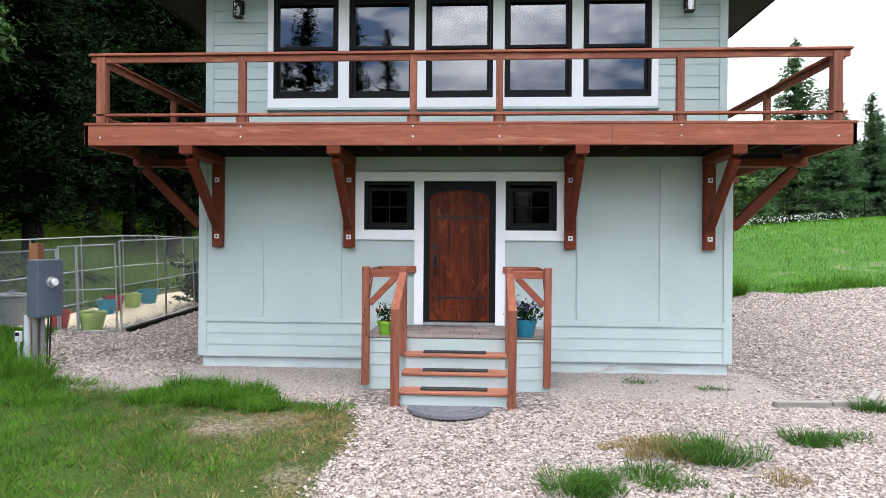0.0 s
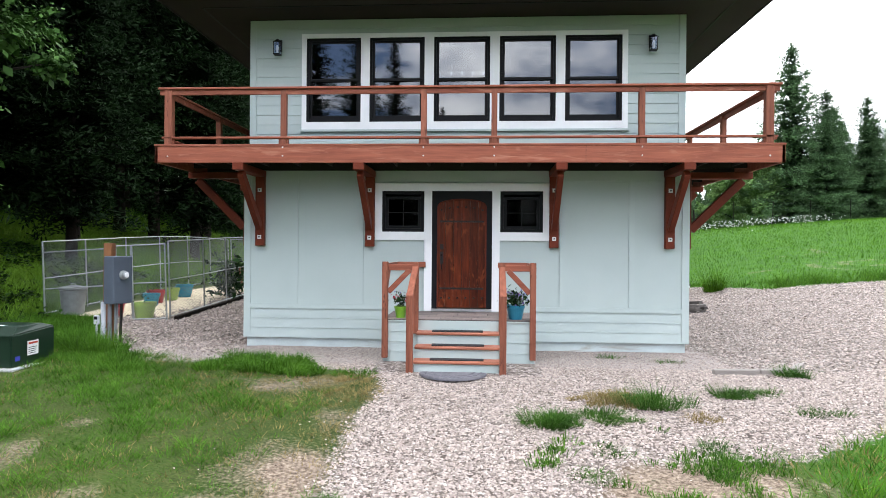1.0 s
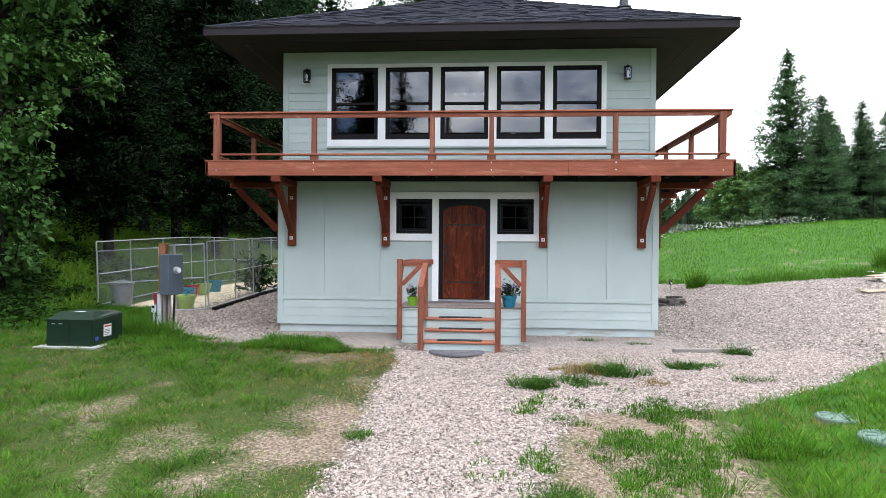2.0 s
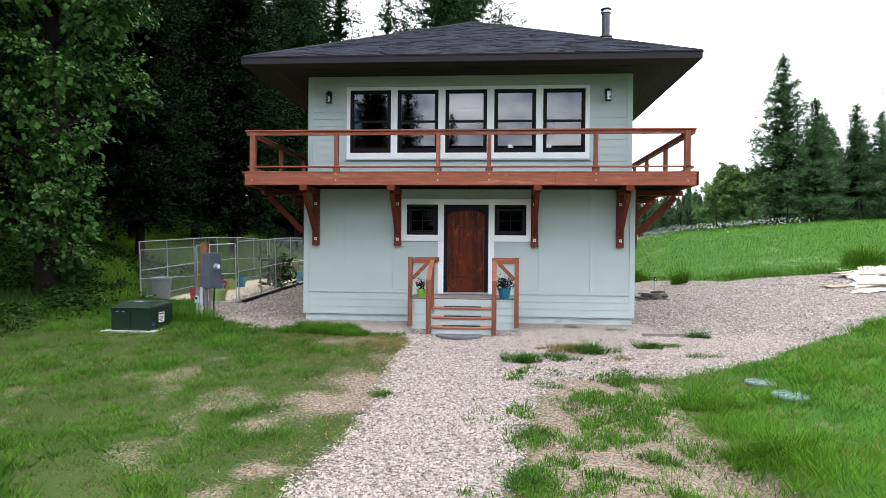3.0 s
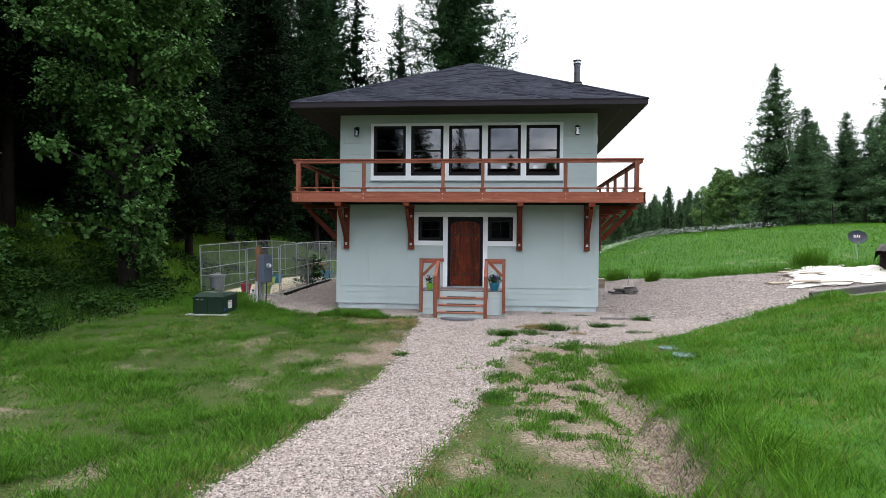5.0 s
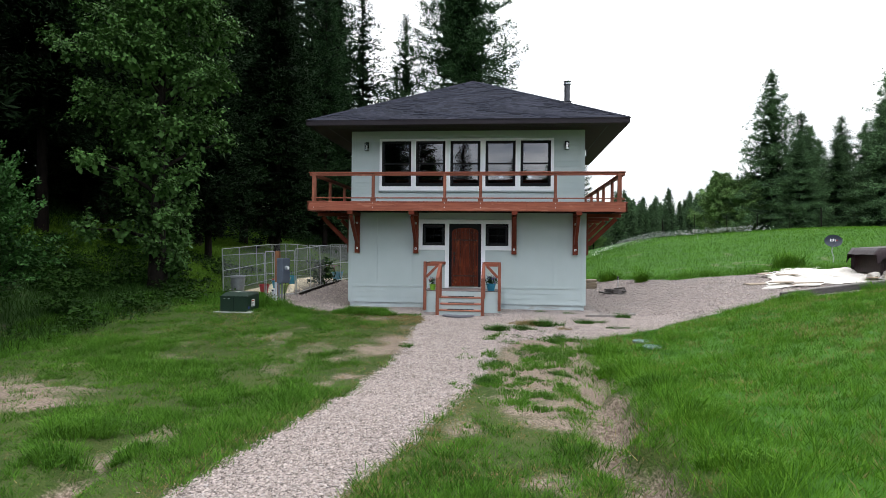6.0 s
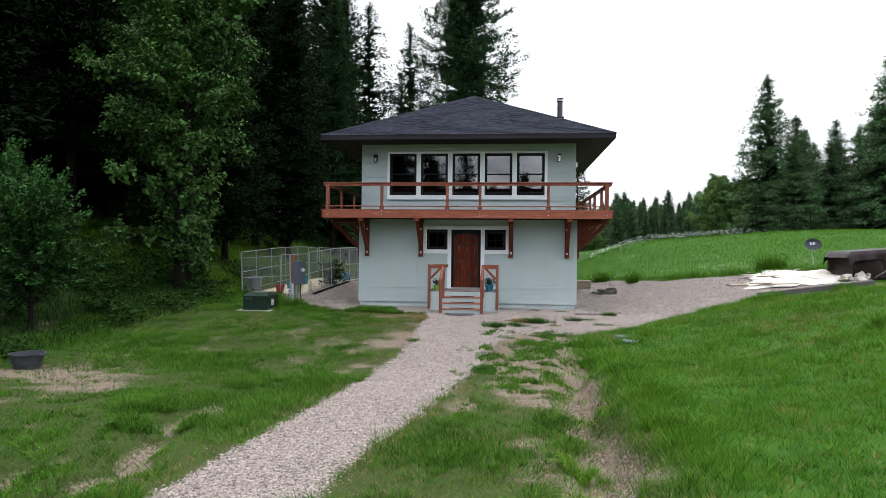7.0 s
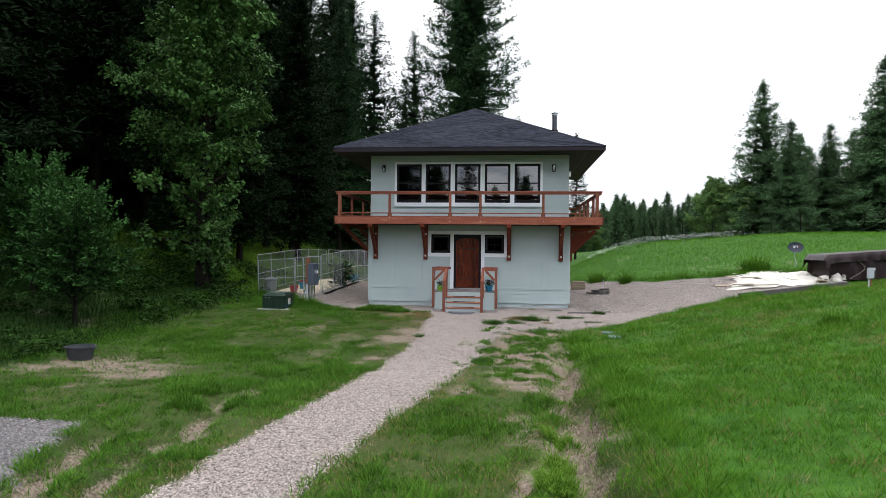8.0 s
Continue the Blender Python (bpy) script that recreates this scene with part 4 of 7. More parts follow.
for i, x in enumerate(FRONT_POSTS):
    rail_post(x, -1.09, 0.125 if i in (0, 5) else 0.095)
    if i in (0, 5):
        bm = bmesh.new()
        lathe(bm, [(0.014, 0), (0.012, 0.008), (0.005, 0.012)], 8)
        bmesh.ops.transform(bm, matrix=pose(x, D2Y0, RIM_B + 0.11, 90), verts=bm.verts[:])
        part("bolt", bm, BOLT, deck)
    else:
        bolts(x, D2Y0, 0)
for yy in SIDE_POSTS:
    for sx in (-1, 1):
        rail_post(sx * 5.1, yy)
for x in (-2.985, -0.61, 0.56, 2.955):
    rail_post(x, 9.19)
XR = 5.15
for a, b in (((-XR, -1.09), (XR, -1.09)), ((-XR, 9.19), (XR, 9.19)), ((XR - 0.05, -1.02), (XR - 0.05, 9.12)), ((-XR + 0.05, -1.02), (-XR + 0.05, 9.12))):
    part("rail_cap", timber((*a, RAIL_T - 0.018), (*b, RAIL_T - 0.018), 0.145, 0.036), STAIN_X, deck, "flat railing cap")
    va, vb = Vector((*a, RAIL_T - 0.081)), Vector((*b, RAIL_T - 0.081))
    d = (vb - va).normalized() * 0.02
    side = Vector((d.y, -d.x, 0)).normalized() * 0.02
    part("under_rail", timber(va + d + side, vb - d + side, 0.036, 0.088), STAIN_X, deck)
    va, vb = Vector((*a, 3.735)), Vector((*b, 3.735))
    part("bottom_rail", timber(va + d * 3 + side, vb - d * 3 + side, 0.085, 0.036), STAIN_X, deck)
for x in FRONT_POSTS:
    for s in (-1, 1):
        if abs(x + s * 0.085) < 5:
            part("rail_block", timber((x + s * 0.066, -1.09, 3.622), (x + s * 0.066, -1.09, 3.72), 0.036, 0.06, (0, 1, 0)), STAIN_Z, deck)


# ---------------------------------------------------------------- deck brackets
def bracket(m, group):
    k = thing("deck_bracket", "red-stained timber knee bracket bolted under the deck", "bracket", group)
    w = 0.165
    part("wall_post", timber((0, -0.058, 1.912), (0, -0.058, 3.19), w, 0.105, (0, 1, 0), 0.008), STAIN, k)
    part("beam", timber((0, -0.01, 3.248), (0, -1.19, 3.248), w + 0.02, 0.118, c=0.008), STAIN, k)
    part("brace", timber((0, -0.12, 2.26), (0, -1.03, 3.16), 0.1, 0.15, (0, 0, 1), 0.008), STAIN, k)
    for zz in (2.075, 2.945):
        p = part("washer", boxed(-0.035, 0.035, -0.118, -0.1105, zz - 0.035, zz + 0.035), BOLT, k, "square zinc washer")
        bm = bmesh.new()
        lathe(bm, [(0.015, 0), (0.015, 0.014), (0.006, 0.018)], 6)
        bmesh.ops.transform(bm, matrix=pose(0, -0.118, zz, 90), verts=bm.verts[:])
        part("nut", bm, IRON, p)
    bm = bmesh.new()
    lathe(bm, [(0.018, 0), (0.018, 0.012)], 8)
    bmesh.ops.transform(bm, matrix=pose(0, -0.13, 2.3, 60), verts=bm.verts[:])
    part("lag_head", bm, IRON, k)
    k.matrix_world = m
    return k


first = bracket(pose(-3.75, 0, 0), "brackets under the deck")
for x in (-1.693, 1.662, 3.707):
    copy_thing(first, pose(x, 0, 0))
for yy in (0.25, 2.85, 5.3, 7.85):
    copy_thing(first, pose(W, yy, 0, 0, 0, 90))
    copy_thing(first, pose(-W, yy, 0, 0, 0, -90))


# ---------------------------------------------------------------- porch and steps
porch = thing("porch", "small painted porch with slate tiles and wooden steps", "porch")
part("porch_body", boxed(-1.235, 1.235, -1.29, -0.028, -0.15, 0.69), SIDING, porch)
for i in range(4):
    z0 = 0.03 + i * 0.165
    part("lap_board", lap_board(-1.235, -0.66, z0, z0 + 0.165, -1.29), SIDING, porch)
    part("lap_board", lap_board(0.66, 1.235, z0, z0 + 0.165, -1.29), SIDING, porch)
part("porch_edge", boxed(-1.245, 1.245, -1.312, -0.03, 0.69, 0.712), SIDING, porch)
part("riser", boxed(-0.66, 0.66, -1.312, -1.292, 0.54, 0.69), SIDING, porch)
rng = random.Random(5)
ytile = -1.31
for r, depth in enumerate((0.3, 0.33, 0.33, 0.3)):
    x = -1.245
    while x < 1.24:
        wdt = rng.choice((0.36, 0.42, 0.52))
        x1 = min(x + wdt, 1.245)
        if 1.245 - x1 < 0.12:
            x1 = 1.245
        t = rng.uniform(0, 0.004)
        bm = boxed(x + 0.005, x1 - 0.005, ytile + 0.005, ytile + depth - 0.005, 0.712, 0.733 + t)
        part("tile", bm, TILE, porch)
        x = x1
    ytile += depth
part("tile_grout", boxed(-1.243, 1.243, -1.308, -0.04, 0.712, 0.726), GROUT, porch)
TREADS = ((-1.56, 0.55), (-1.83, 0.365), (-2.1, 0.185))
for yf, zt in TREADS:
    part("tread", timber((-0.66, yf + 0.14, zt - 0.02), (0.66, yf + 0.14, zt - 0.02), 0.3, 0.04, c=0.008), TREAD, porch, "red-stained step board")
    part("riser", boxed(-0.64, 0.64, yf + 0.02, yf + 0.04, zt - 0.205, zt - 0.041), SIDING, porch, "painted riser")
    off = rng.uniform(-0.03, 0.03)
    pad = thing("stair_pad", "black grit strip lying on the step", "stair mat", "pads on the steps", at=(-0.02 + off, yf + 0.15, zt))
    bm = bmesh.new()
    bar(bm, (-0.41, 0, 0.009), (0.41, 0, 0.009), 0.15, 0.018, c=0.006)
    part("pad", bm, MAT, pad)
for sx in (-1, 1):
    bm = bmesh.new()
    prof = [(-2.06, -0.1), (-2.06, 0.14), (-1.82, 0.14), (-1.82, 0.325), (-1.55, 0.325), (-1.55, 0.505), (-1.3, 0.505), (-1.3, -0.1)]
    a = [bm.verts.new((sx * 0.6, y, zz)) for y, zz in prof]
    b = [bm.verts.new((sx * 0.635, y, zz)) for y, zz in prof]
    bm.faces.new(a), bm.faces.new(b[::-1])
    for i in range(len(a)):
        j = (i + 1) % len(a)
        bm.faces.new((a[i], a[j], b[j], b[i]))
    part("stringer", bm, SIDING, porch)


def handrail(sx):
    h = thing("stair_railing", "weathered red-stained stair railing of square posts", "railing", "railings of the steps")
    part("corner_post", timber((sx * 1.2, -1.34, 0.1), (sx * 1.2, -1.34, 1.667), 0.095, 0.095, (0, 1, 0)), STAIN_Z, h)
    part("inner_post", timber((sx * 0.7, -1.34, 0.5), (sx * 0.7, -1.34, 1.66), 0.095, 0.095, (0, 1, 0)), STAIN_Z, h)
    part("front_post", timber((sx * 0.7, -2.15, 0.0), (sx * 0.7, -2.15, 1.188), 0.1, 0.1, (0, 1, 0)), STAIN_Z, h)
    part("top_rail", timber((sx * 1.15, -1.32, 1.575), (sx * 0.75, -1.32, 1.575), 0.04, 0.1), STAIN_X, h)
    part("side_rail", timber((sx * 1.2, -1.29, 1.59), (sx * 1.2, -0.0, 1.59), 0.04, 0.09), STAIN_Y, h)
    part("wall_rail", timber((sx * 0.66, -0.06, 1.59), (sx * 1.18, -0.06, 1.59), 0.04, 0.1), STAIN_X, h)
    part("brace", timber((sx * 1.15, -1.33, 1.17), (sx * 0.8, -1.33, 1.535), 0.085, 0.04, (0, 1, 0)), STAIN_X, h)
    part("side_brace", timber((sx * 1.19, -1.28, 1.2), (sx * 1.19, -0.95, 1.54), 0.036, 0.085), STAIN_Y, h)
    part("hand_rail", timber((sx * 0.7, -1.29, 1.62), (sx * 0.7, -2.19, 1.165), 0.1, 0.045), STAIN_Y, h)
    part("sloped_board", timber((sx * 0.7, -1.38, 1.53), (sx * 0.7, -2.11, 1.14), 0.036, 0.09), STAIN_Y, h)
    return h


handrail(-1), handrail(1)

# ---------------------------------------------------------------- yard: wall lanterns and the lit room
def lantern(m):
    k = thing("wall_lantern", "black wall lantern with a clear glass body", "lamp", "lanterns on the walls")
    part("back_plate", boxed(-0.055, 0.055, -0.02, 0.0, -0.06, 0.16), BLACK, k)
    part("arm", boxed(-0.02, 0.02, -0.12, -0.02, 0.1, 0.125), BLACK, k)
    bm = bmesh.new()
    lathe(bm, [(0.02, 0.15), (0.085, 0.105), (0.085, 0.09), (0.06, 0.085)], 4, (0, -0.12, 0))
    part("roof_cap", bm, BLACK, k)
    bm = bmesh.new()
    for a, b in ((-1, -1), (1, -1), (1, 1), (-1, 1)):
        bar(bm, (a * 0.055, -0.12 + b * 0.055, -0.13), (a * 0.055, -0.12 + b * 0.055, 0.09), 0.012, 0.012, (0, 1, 0), 0.002)
    box(bm, -0.062, 0.062, -0.182, -0.058, -0.145, -0.13)
    part("cage", bm, BLACK, k)
    p = part("glass_body", boxed(-0.045, 0.045, -0.165, -0.075, -0.129, 0.085), LAMPGLASS, k)
    p.visible_shadow = False
    bm = bmesh.new()
    lathe(bm, [(0.016, -0.125), (0.02, -0.06), (0.028, -0.01), (0.015, 0.03)], 10, (0, -0.12, 0))
    part("bulb", bm, WHITE, k, "frosted white bulb")
    k.matrix_world = m
    return k


lan = lantern(pose(-3.45, UY - 0.02, 5.6))
copy_thing(lan, pose(3.40, UY - 0.02, 5.6))
copy_thing(lan, pose(UP + 0.002, 1.0, 5.5, 0, 0, 90))
copy_thing(lan, pose(-UP - 0.002, 1.0, 5.5, 0, 0, -90))

WARM, COOL = emitter("warm_bulb", (1.0, 0.72, 0.4), 6.0), emitter("cool_bulb", (1.0, 0.97, 0.92), 8.0)
chandelier = thing("ceiling_light", "ceiling light bar with four small bulbs", "lamp", at=(0.0, 2.6, 5.9))
part("bar", boxed(-0.45, 0.45, -0.03, 0.03, -0.06, -0.02), BLACK, chandelier)
part("stem", boxed(-0.02, 0.02, -0.02, 0.02, -0.02, 0.1), BLACK, chandelier)
for i in range(4):
    bm = bmesh.new()
    lathe(bm, [(0.012, -0.06), (0.024, -0.085), (0.022, -0.11), (0.008, -0.12)], 10, (-0.36 + 0.24 * i, 0, 0))
    part("bulb", bm, COOL, chandelier)


def pendant(x, y, z, drop, mat):
    k = thing("pendant_lamp", "small hanging lamp with a glowing shade", "lamp", "hanging lamps indoors", at=(x, y, z))
    bm = bmesh.new()
    lathe(bm, [(0.02, 0.1), (0.06, 0.08), (0.09, 0.0), (0.07, -0.005)], 12)
    part("shade", bm, mat, k)
    part("cord", boxed(-0.004, 0.004, -0.004, 0.004, 0.1, drop), BLACK, k)


pendant(-1.0, 4.2, 4.85, 1.15, WARM), pendant(1.15, 3.6, 4.9, 1.1, COOL), pendant(2.3, 3.6, 4.9, 1.1, COOL)
LINEN = material("pale_upholstery", (0.5, 0.48, 0.45), 0.9, (0.4, 0.38, 0.36), 6, (1, 1, 1), 70, 0.2)
counter = thing("kitchen_counter", "pale kitchen island seen through the windows", "counter", at=(1.6, 3.3, 3.68))
part("cabinet", boxed(-1.3, 1.3, -0.3, 0.3, 0, 0.86), LINEN, counter)
part("worktop", boxed(-1.36, 1.36, -0.36, 0.36, 0.862, 0.9), DOORWOOD, counter)
sofa = thing("sofa", "pale sofa with its back to the windows", "sofa", at=(-2.2, 1.2, 3.68))
part("seat", boxed(-0.9, 0.9, -0.1, 0.75, 0.0, 0.42), LINEN, sofa)
part("backrest", boxed(-0.9, 0.9, -0.3, -0.1, 0.0, 0.78), LINEN, sofa)
for s in (-1, 1):
    part("armrest", boxed(*sorted((s * 0.9, s * 1.06)), -0.3, 0.75, 0, 0.58), LINEN, sofa)

# ---------------------------------------------------------------- yard: mat and flower pots
RUBBER = material("grey_patterned_doormat", (0.075, 0.078, 0.092), 0.9, (0.14, 0.13, 0.145), 14, (1, 1, 1), 50, 0.6)
mat_thing = thing("doormat", "half-round grey doormat lying on the crushed stone", "doormat", at=(-0.04, -2.22, gz(0, -2.4) + 0.035))
bm = bmesh.new()
outline = [(0.5 * math.cos(a), -0.5 * math.sin(a)) for a in np.linspace(0, math.pi, 28)]
for zz0, zz1, k in ((-0.02, 0.012, 1.0), (0.0121, 0.02, 0.93)):
    lo = [bm.verts.new((x * k, y * k - 0.03 * (k < 1), zz0)) for x, y in outline]
    hi = [bm.verts.new((x * (k - 0.01), y * (k - 0.01) - 0.03 * (k < 1), zz1)) for x, y in outline]
    bm.faces.new(lo[::-1]), bm.faces.new(hi)
    for i in range(len(lo)):
        j = (i + 1) % len(lo)
        bm.faces.new((lo[i], lo[j], hi[j], hi[i]))
part("mat", bm, RUBBER, mat_thing)
bm = bmesh.new()
for r0 in (0.43, 0.33):
    for i in range(22):
        a0, a1 = math.pi * i / 22, math.pi * (i + 0.75) / 22
        tube(bm, (r0 * math.cos(a0), -r0 * math.sin(a0) - 0.03, 0.021), ((r0 - 0.04) * math.cos(a1), -(r0 - 0.04) * math.sin(a1) - 0.03, 0.021), 0.006, n=5)
part("raised_pattern", bm, RUBBER, mat_thing)

GLAZE = {"green": material("lime_glazed_pot", (0.20, 0.42, 0.03), 0.35, (0.15, 0.33, 0.03), 6, (1, 1, 1), 40, 0.1),
         "blue": material("teal_glazed_pot", (0.015, 0.20, 0.30), 0.35, (0.012, 0.14, 0.23), 6, (1, 1, 1), 40, 0.1),
         "red": material("red_plastic_pot", (0.45, 0.02, 0.025), 0.4, (0.33, 0.015, 0.02), 6, (1, 1, 1), 40, 0.1),
         "lime": material("pale_lime_plastic_pot", (0.36, 0.50, 0.13), 0.45, (0.28, 0.40, 0.10), 6, (1, 1, 1), 40, 0.1),
         "teal": material("turquoise_plastic_pot", (0.01, 0.24, 0.36), 0.45, (0.01, 0.17, 0.27), 6, (1, 1, 1), 40, 0.1)}
SOIL = material("potting_soil", (0.03, 0.022, 0.016), 0.95, (0.05, 0.038, 0.028), 30, (1, 1, 1), 90, 0.6)
BLOOM = [material("red_petals", (0.42, 0.012, 0.03), 0.6, (0.3, 0.01, 0.05), 20, (1, 1, 1), 60, 0.05), material("violet_petals", (0.16, 0.10, 0.38), 0.6, (0.10, 0.06, 0.28), 20, (1, 1, 1), 60, 0.05)]


def leafy(rng, n, spread, height, size, base=0.0):
    """Leaf quads of a small plant."""
    p = rng.normal(0, 1, (n, 3)) * np.array([spread, spread, height * 0.35])
    p[:, 2] = base + height * 0.5 + p[:, 2]
    a, b = rng.normal(0, 1, (n, 3)), rng.normal(0, 1, (n, 3))
    a /= np.linalg.norm(a, axis=1)[:, None]
    b -= a * (a * b).sum(1)[:, None]
    b /= np.linalg.norm(b, axis=1)[:, None]
    s = size * rng.uniform(0.6, 1.3, (n, 1))
    v = np.stack([p - a * s, p + b * s * 0.45, p + a * s, p - b * s * 0.45], 1).reshape(-1, 3)
    return v, np.arange(4 * n).reshape(-1, 4)


def flower_pot(x, y, z, r, h, glaze, seed, label, blooms, plant=0.22, leaves=160):
    k = thing("flower_pot", label, "flower pot", "flower pots", at=(x, y, z))
    bm = bmesh.new()
    lathe(bm, [(r * 0.68, 0), (r * 0.7, 0.01), (r * 0.93, h * 0.78), (r * 1.0, h * 0.79), (r * 1.02, h), (r * 0.92, h), (r * 0.88, h * 0.9)], 24)
    part("pot", bm, GLAZE[glaze], k)
    bm = bmesh.new()
    lathe(bm, [(r * 0.86, h * 0.88), (r * 0.86, h * 0.93)], 16)
    part("soil", bm, SOIL, k)
    rng = np.random.default_rng(seed)
    if leaves:
        v, f = leafy(rng, leaves, r * 0.65, plant, 0.03, h)
        soup("leaves", v, f, LEAF2, k)
    for i, share in enumerate(blooms):
        if share:
            v, f = leafy(rng, share, r * 0.7, plant * 0.9, 0.026, h + plant * 0.3)
            soup("blossoms", v, f, BLOOM[i], k)
    return k


flower_pot(-0.97, -1.13, 0.735, 0.11, 0.19, "green", 1, "lime green pot with red flowers on the porch", (22, 6))
flower_pot(0.93, -1.15, 0.735, 0.155, 0.235, "blue", 2, "teal pot with violet and red flowers on the porch", (8, 70), 0.2, 420)

# ---------------------------------------------------------------- yard: meter post
STEELBOX = material("grey_painted_steel_box", (0.085, 0.105, 0.135), 0.5, (0.065, 0.08, 0.105), 3, (1, 1, 1), 60, 0.05)
PVC = material("white_conduit", (0.5, 0.52, 0.56), 0.45, (0.4, 0.42, 0.46), 5, (1, 1, 1), 50, 0.05)
DULLPIPE = material("grey_conduit", (0.20, 0.21, 0.23), 0.5, (0.15, 0.16, 0.18), 5, (1, 1, 1), 50, 0.05)
CEDAR = material("brown_timber_post", (0.24, 0.10, 0.035), 0.7, (0.15, 0.06, 0.025), 3, (5, 5, 0.5), 16, 0.3)
meter = thing("electric_meter", "grey steel meter box with conduits on a brown wooden post", "meter", at=(-6.5, -0.28, 0))
gm = gz(-6.5, -0.3)
part("post", timber((-0.02, 0.0, gm - 0.2), (-0.02, 0.0, 1.94), 0.15, 0.15, (0, 1, 0)), CEDAR, meter)
bm = boxed(-0.21, 0.21, -0.24, 0.0, 0.84, 1.7)
bmesh.ops.bevel(bm, geom=bm.edges[:], offset=0.012, segments=1, affect="EDGES")
mb = part("cabinet", bm, STEELBOX, meter)
mb.matrix_basis = pose(0.135, -0.14, 0, 0, 0, 72)
part("cover", boxed(-0.19, 0.19, -0.252, -0.2405, 0.87, 1.24), STEELBOX, mb)
bm = bmesh.new()
lathe(bm, [(0.082, 0), (0.082, 0.03), (0.068, 0.035), (0.066, 0.08), (0.05, 0.095)], 20)
bmesh.ops.transform(bm, matrix=pose(0, -0.24, 1.36, 90), verts=bm.verts[:])
part("dial", bm, METAL, mb, "round glass-faced meter dial")
bm = bmesh.new()
lathe(bm, [(0.05, 0.0955), (0.04, 0.1)], 16)
bmesh.ops.transform(bm, matrix=pose(0, -0.24, 1.36, 90), verts=bm.verts[:])
part("dial_face", bm, WHITE, mb)
for i, (dx, dy, r) in enumerate(((0.02, -0.25, 0.045), (0.11, -0.2, 0.036), (0.2, -0.16, 0.03), (0.30, -0.12, 0.013), (0.33, -0.22, 0.012))):
    bm = bmesh.new()
    tube(bm, (dx - 0.03 * (i > 2), dy, gm - 0.2), (dx, dy, 0.86), r, n=12)
    if i == 0:
        tube(bm, (dx, dy, gm + 0.22), (dx, dy, gm + 0.3), r + 0.008, n=12)
    part("conduit", bm, (PVC, DULLPIPE, DULLPIPE, IRON, IRON)[i], meter)
bm = boxed(-0.1, -0.01, -0.36, -0.3, 0.47, 0.63)
bmesh.ops.bevel(bm, geom=bm.edges[:], offset=0.01, segments=1, affect="EDGES")
small = part("junction_box", bm, PVC, meter, "small pale grey control box")
part("display", boxed(-0.085, -0.025, -0.366, -0.3605, 0.56, 0.615), BLACK, small)
bm = bmesh.new()
tube(bm, (-0.055, -0.33, gm - 0.2), (-0.055, -0.33, 0.475), 0.018, n=10)
part("conduit", bm, PVC, meter)

# ---------------------------------------------------------------- yard: pad-mounted transformer
GREENBOX = material("dark_green_enamel", (0.004, 0.017, 0.009), 0.4, (0.007, 0.024, 0.013), 3, (1, 1, 1), 60, 0.05)
CONC = material("grey_concrete", (0.42, 0.43, 0.43), 0.85, (0.32, 0.33, 0.33), 5, (1, 1, 1), 60, 0.3)
STICK = material("white_sticker", (0.8, 0.8, 0.8), 0.5, (0.75, 0.75, 0.75), 5)
REDINK, BLUEINK = material("red_ink", (0.5, 0.05, 0.02), 0.5), material("blue_ink", (0.05, 0.06, 0.4), 0.5)
tz = gz(-7.05, -2.3) - 0.06
trans = thing("transformer", "dark green steel transformer cabinet on a concrete pad", "transformer", at=(-7.08, -2.12, tz))
part("pad", boxed(-0.6, 0.56, -0.6, 0.6, -0.2, 0.06), CONC, trans, "pale concrete pad")
bm = bmesh.new()
lo = [(-0.44, -0.46), (0.44, -0.46), (0.44, 0.5), (-0.44, 0.5)]
rings = [[bm.verts.new((x, y, 0.06)) for x, y in lo], [bm.verts.new((x, y, 0.54 if y < 0 else 0.6)) for x, y in lo], [bm.verts.new((x * 0.8, y * 0.55 + 0.02, 0.66)) for x, y in lo]]
for p, q in zip(rings, rings[1:]):
    for i in range(4):
        bm.faces.new((p[i], p[(i + 1) % 4], q[(i + 1) % 4], q[i]))
bm.faces.new(rings[0][::-1]), bm.faces.new(rings[-1])
bmesh.ops.bevel(bm, geom=bm.edges[:], offset=0.015, segments=2, affect="EDGES")
cab = part("cabinet", bm, GREENBOX, trans)
part("lid_lip", boxed(-0.46, 0.46, -0.475, -0.455, 0.515, 0.545), GREENBOX, cab)
part("seam", boxed(-0.004, 0.004, -0.464, -0.459, 0.08, 0.51), BLACK, cab)
for x in (-0.3, -0.16):
    part("lock", boxed(x - 0.03, x + 0.03, -0.478, -0.458, 0.46, 0.475), METAL, cab)
st = part("warning_label", boxed(0.441, 0.445, -0.12, 0.12, 0.2, 0.42), STICK, cab, "white warning sticker")
part("print_bar", boxed(0.4455, 0.447, -0.1, 0.1, 0.37, 0.4), REDINK, st)
for i in range(4):
    part("print_bar", boxed(0.4455, 0.447, -0.1, 0.05 + 0.01 * i, 0.225 + 0.03 * i, 0.235 + 0.03 * i), BLACK, st)
part("small_label", boxed(0.441, 0.445, -0.38, -0.28, 0.15, 0.22), BLUEINK, cab)
part("top_label", boxed(-0.08, 0.1, -0.2, -0.1, 0.661, 0.664), STICK, cab)


# ---------------------------------------------------------------- yard: chain-link run
def run_z(y):
    return gz(-6.8, y)


WIRE = material("chain_link_wire", (0.20, 0.215, 0.215), 0.5, (0.14, 0.15, 0.15), 20, (1, 1, 1), 60, 0.05, metal=0.5)
fence = thing("chain_link_fence", "galvanised chain-link dog run with a gate", "fence")


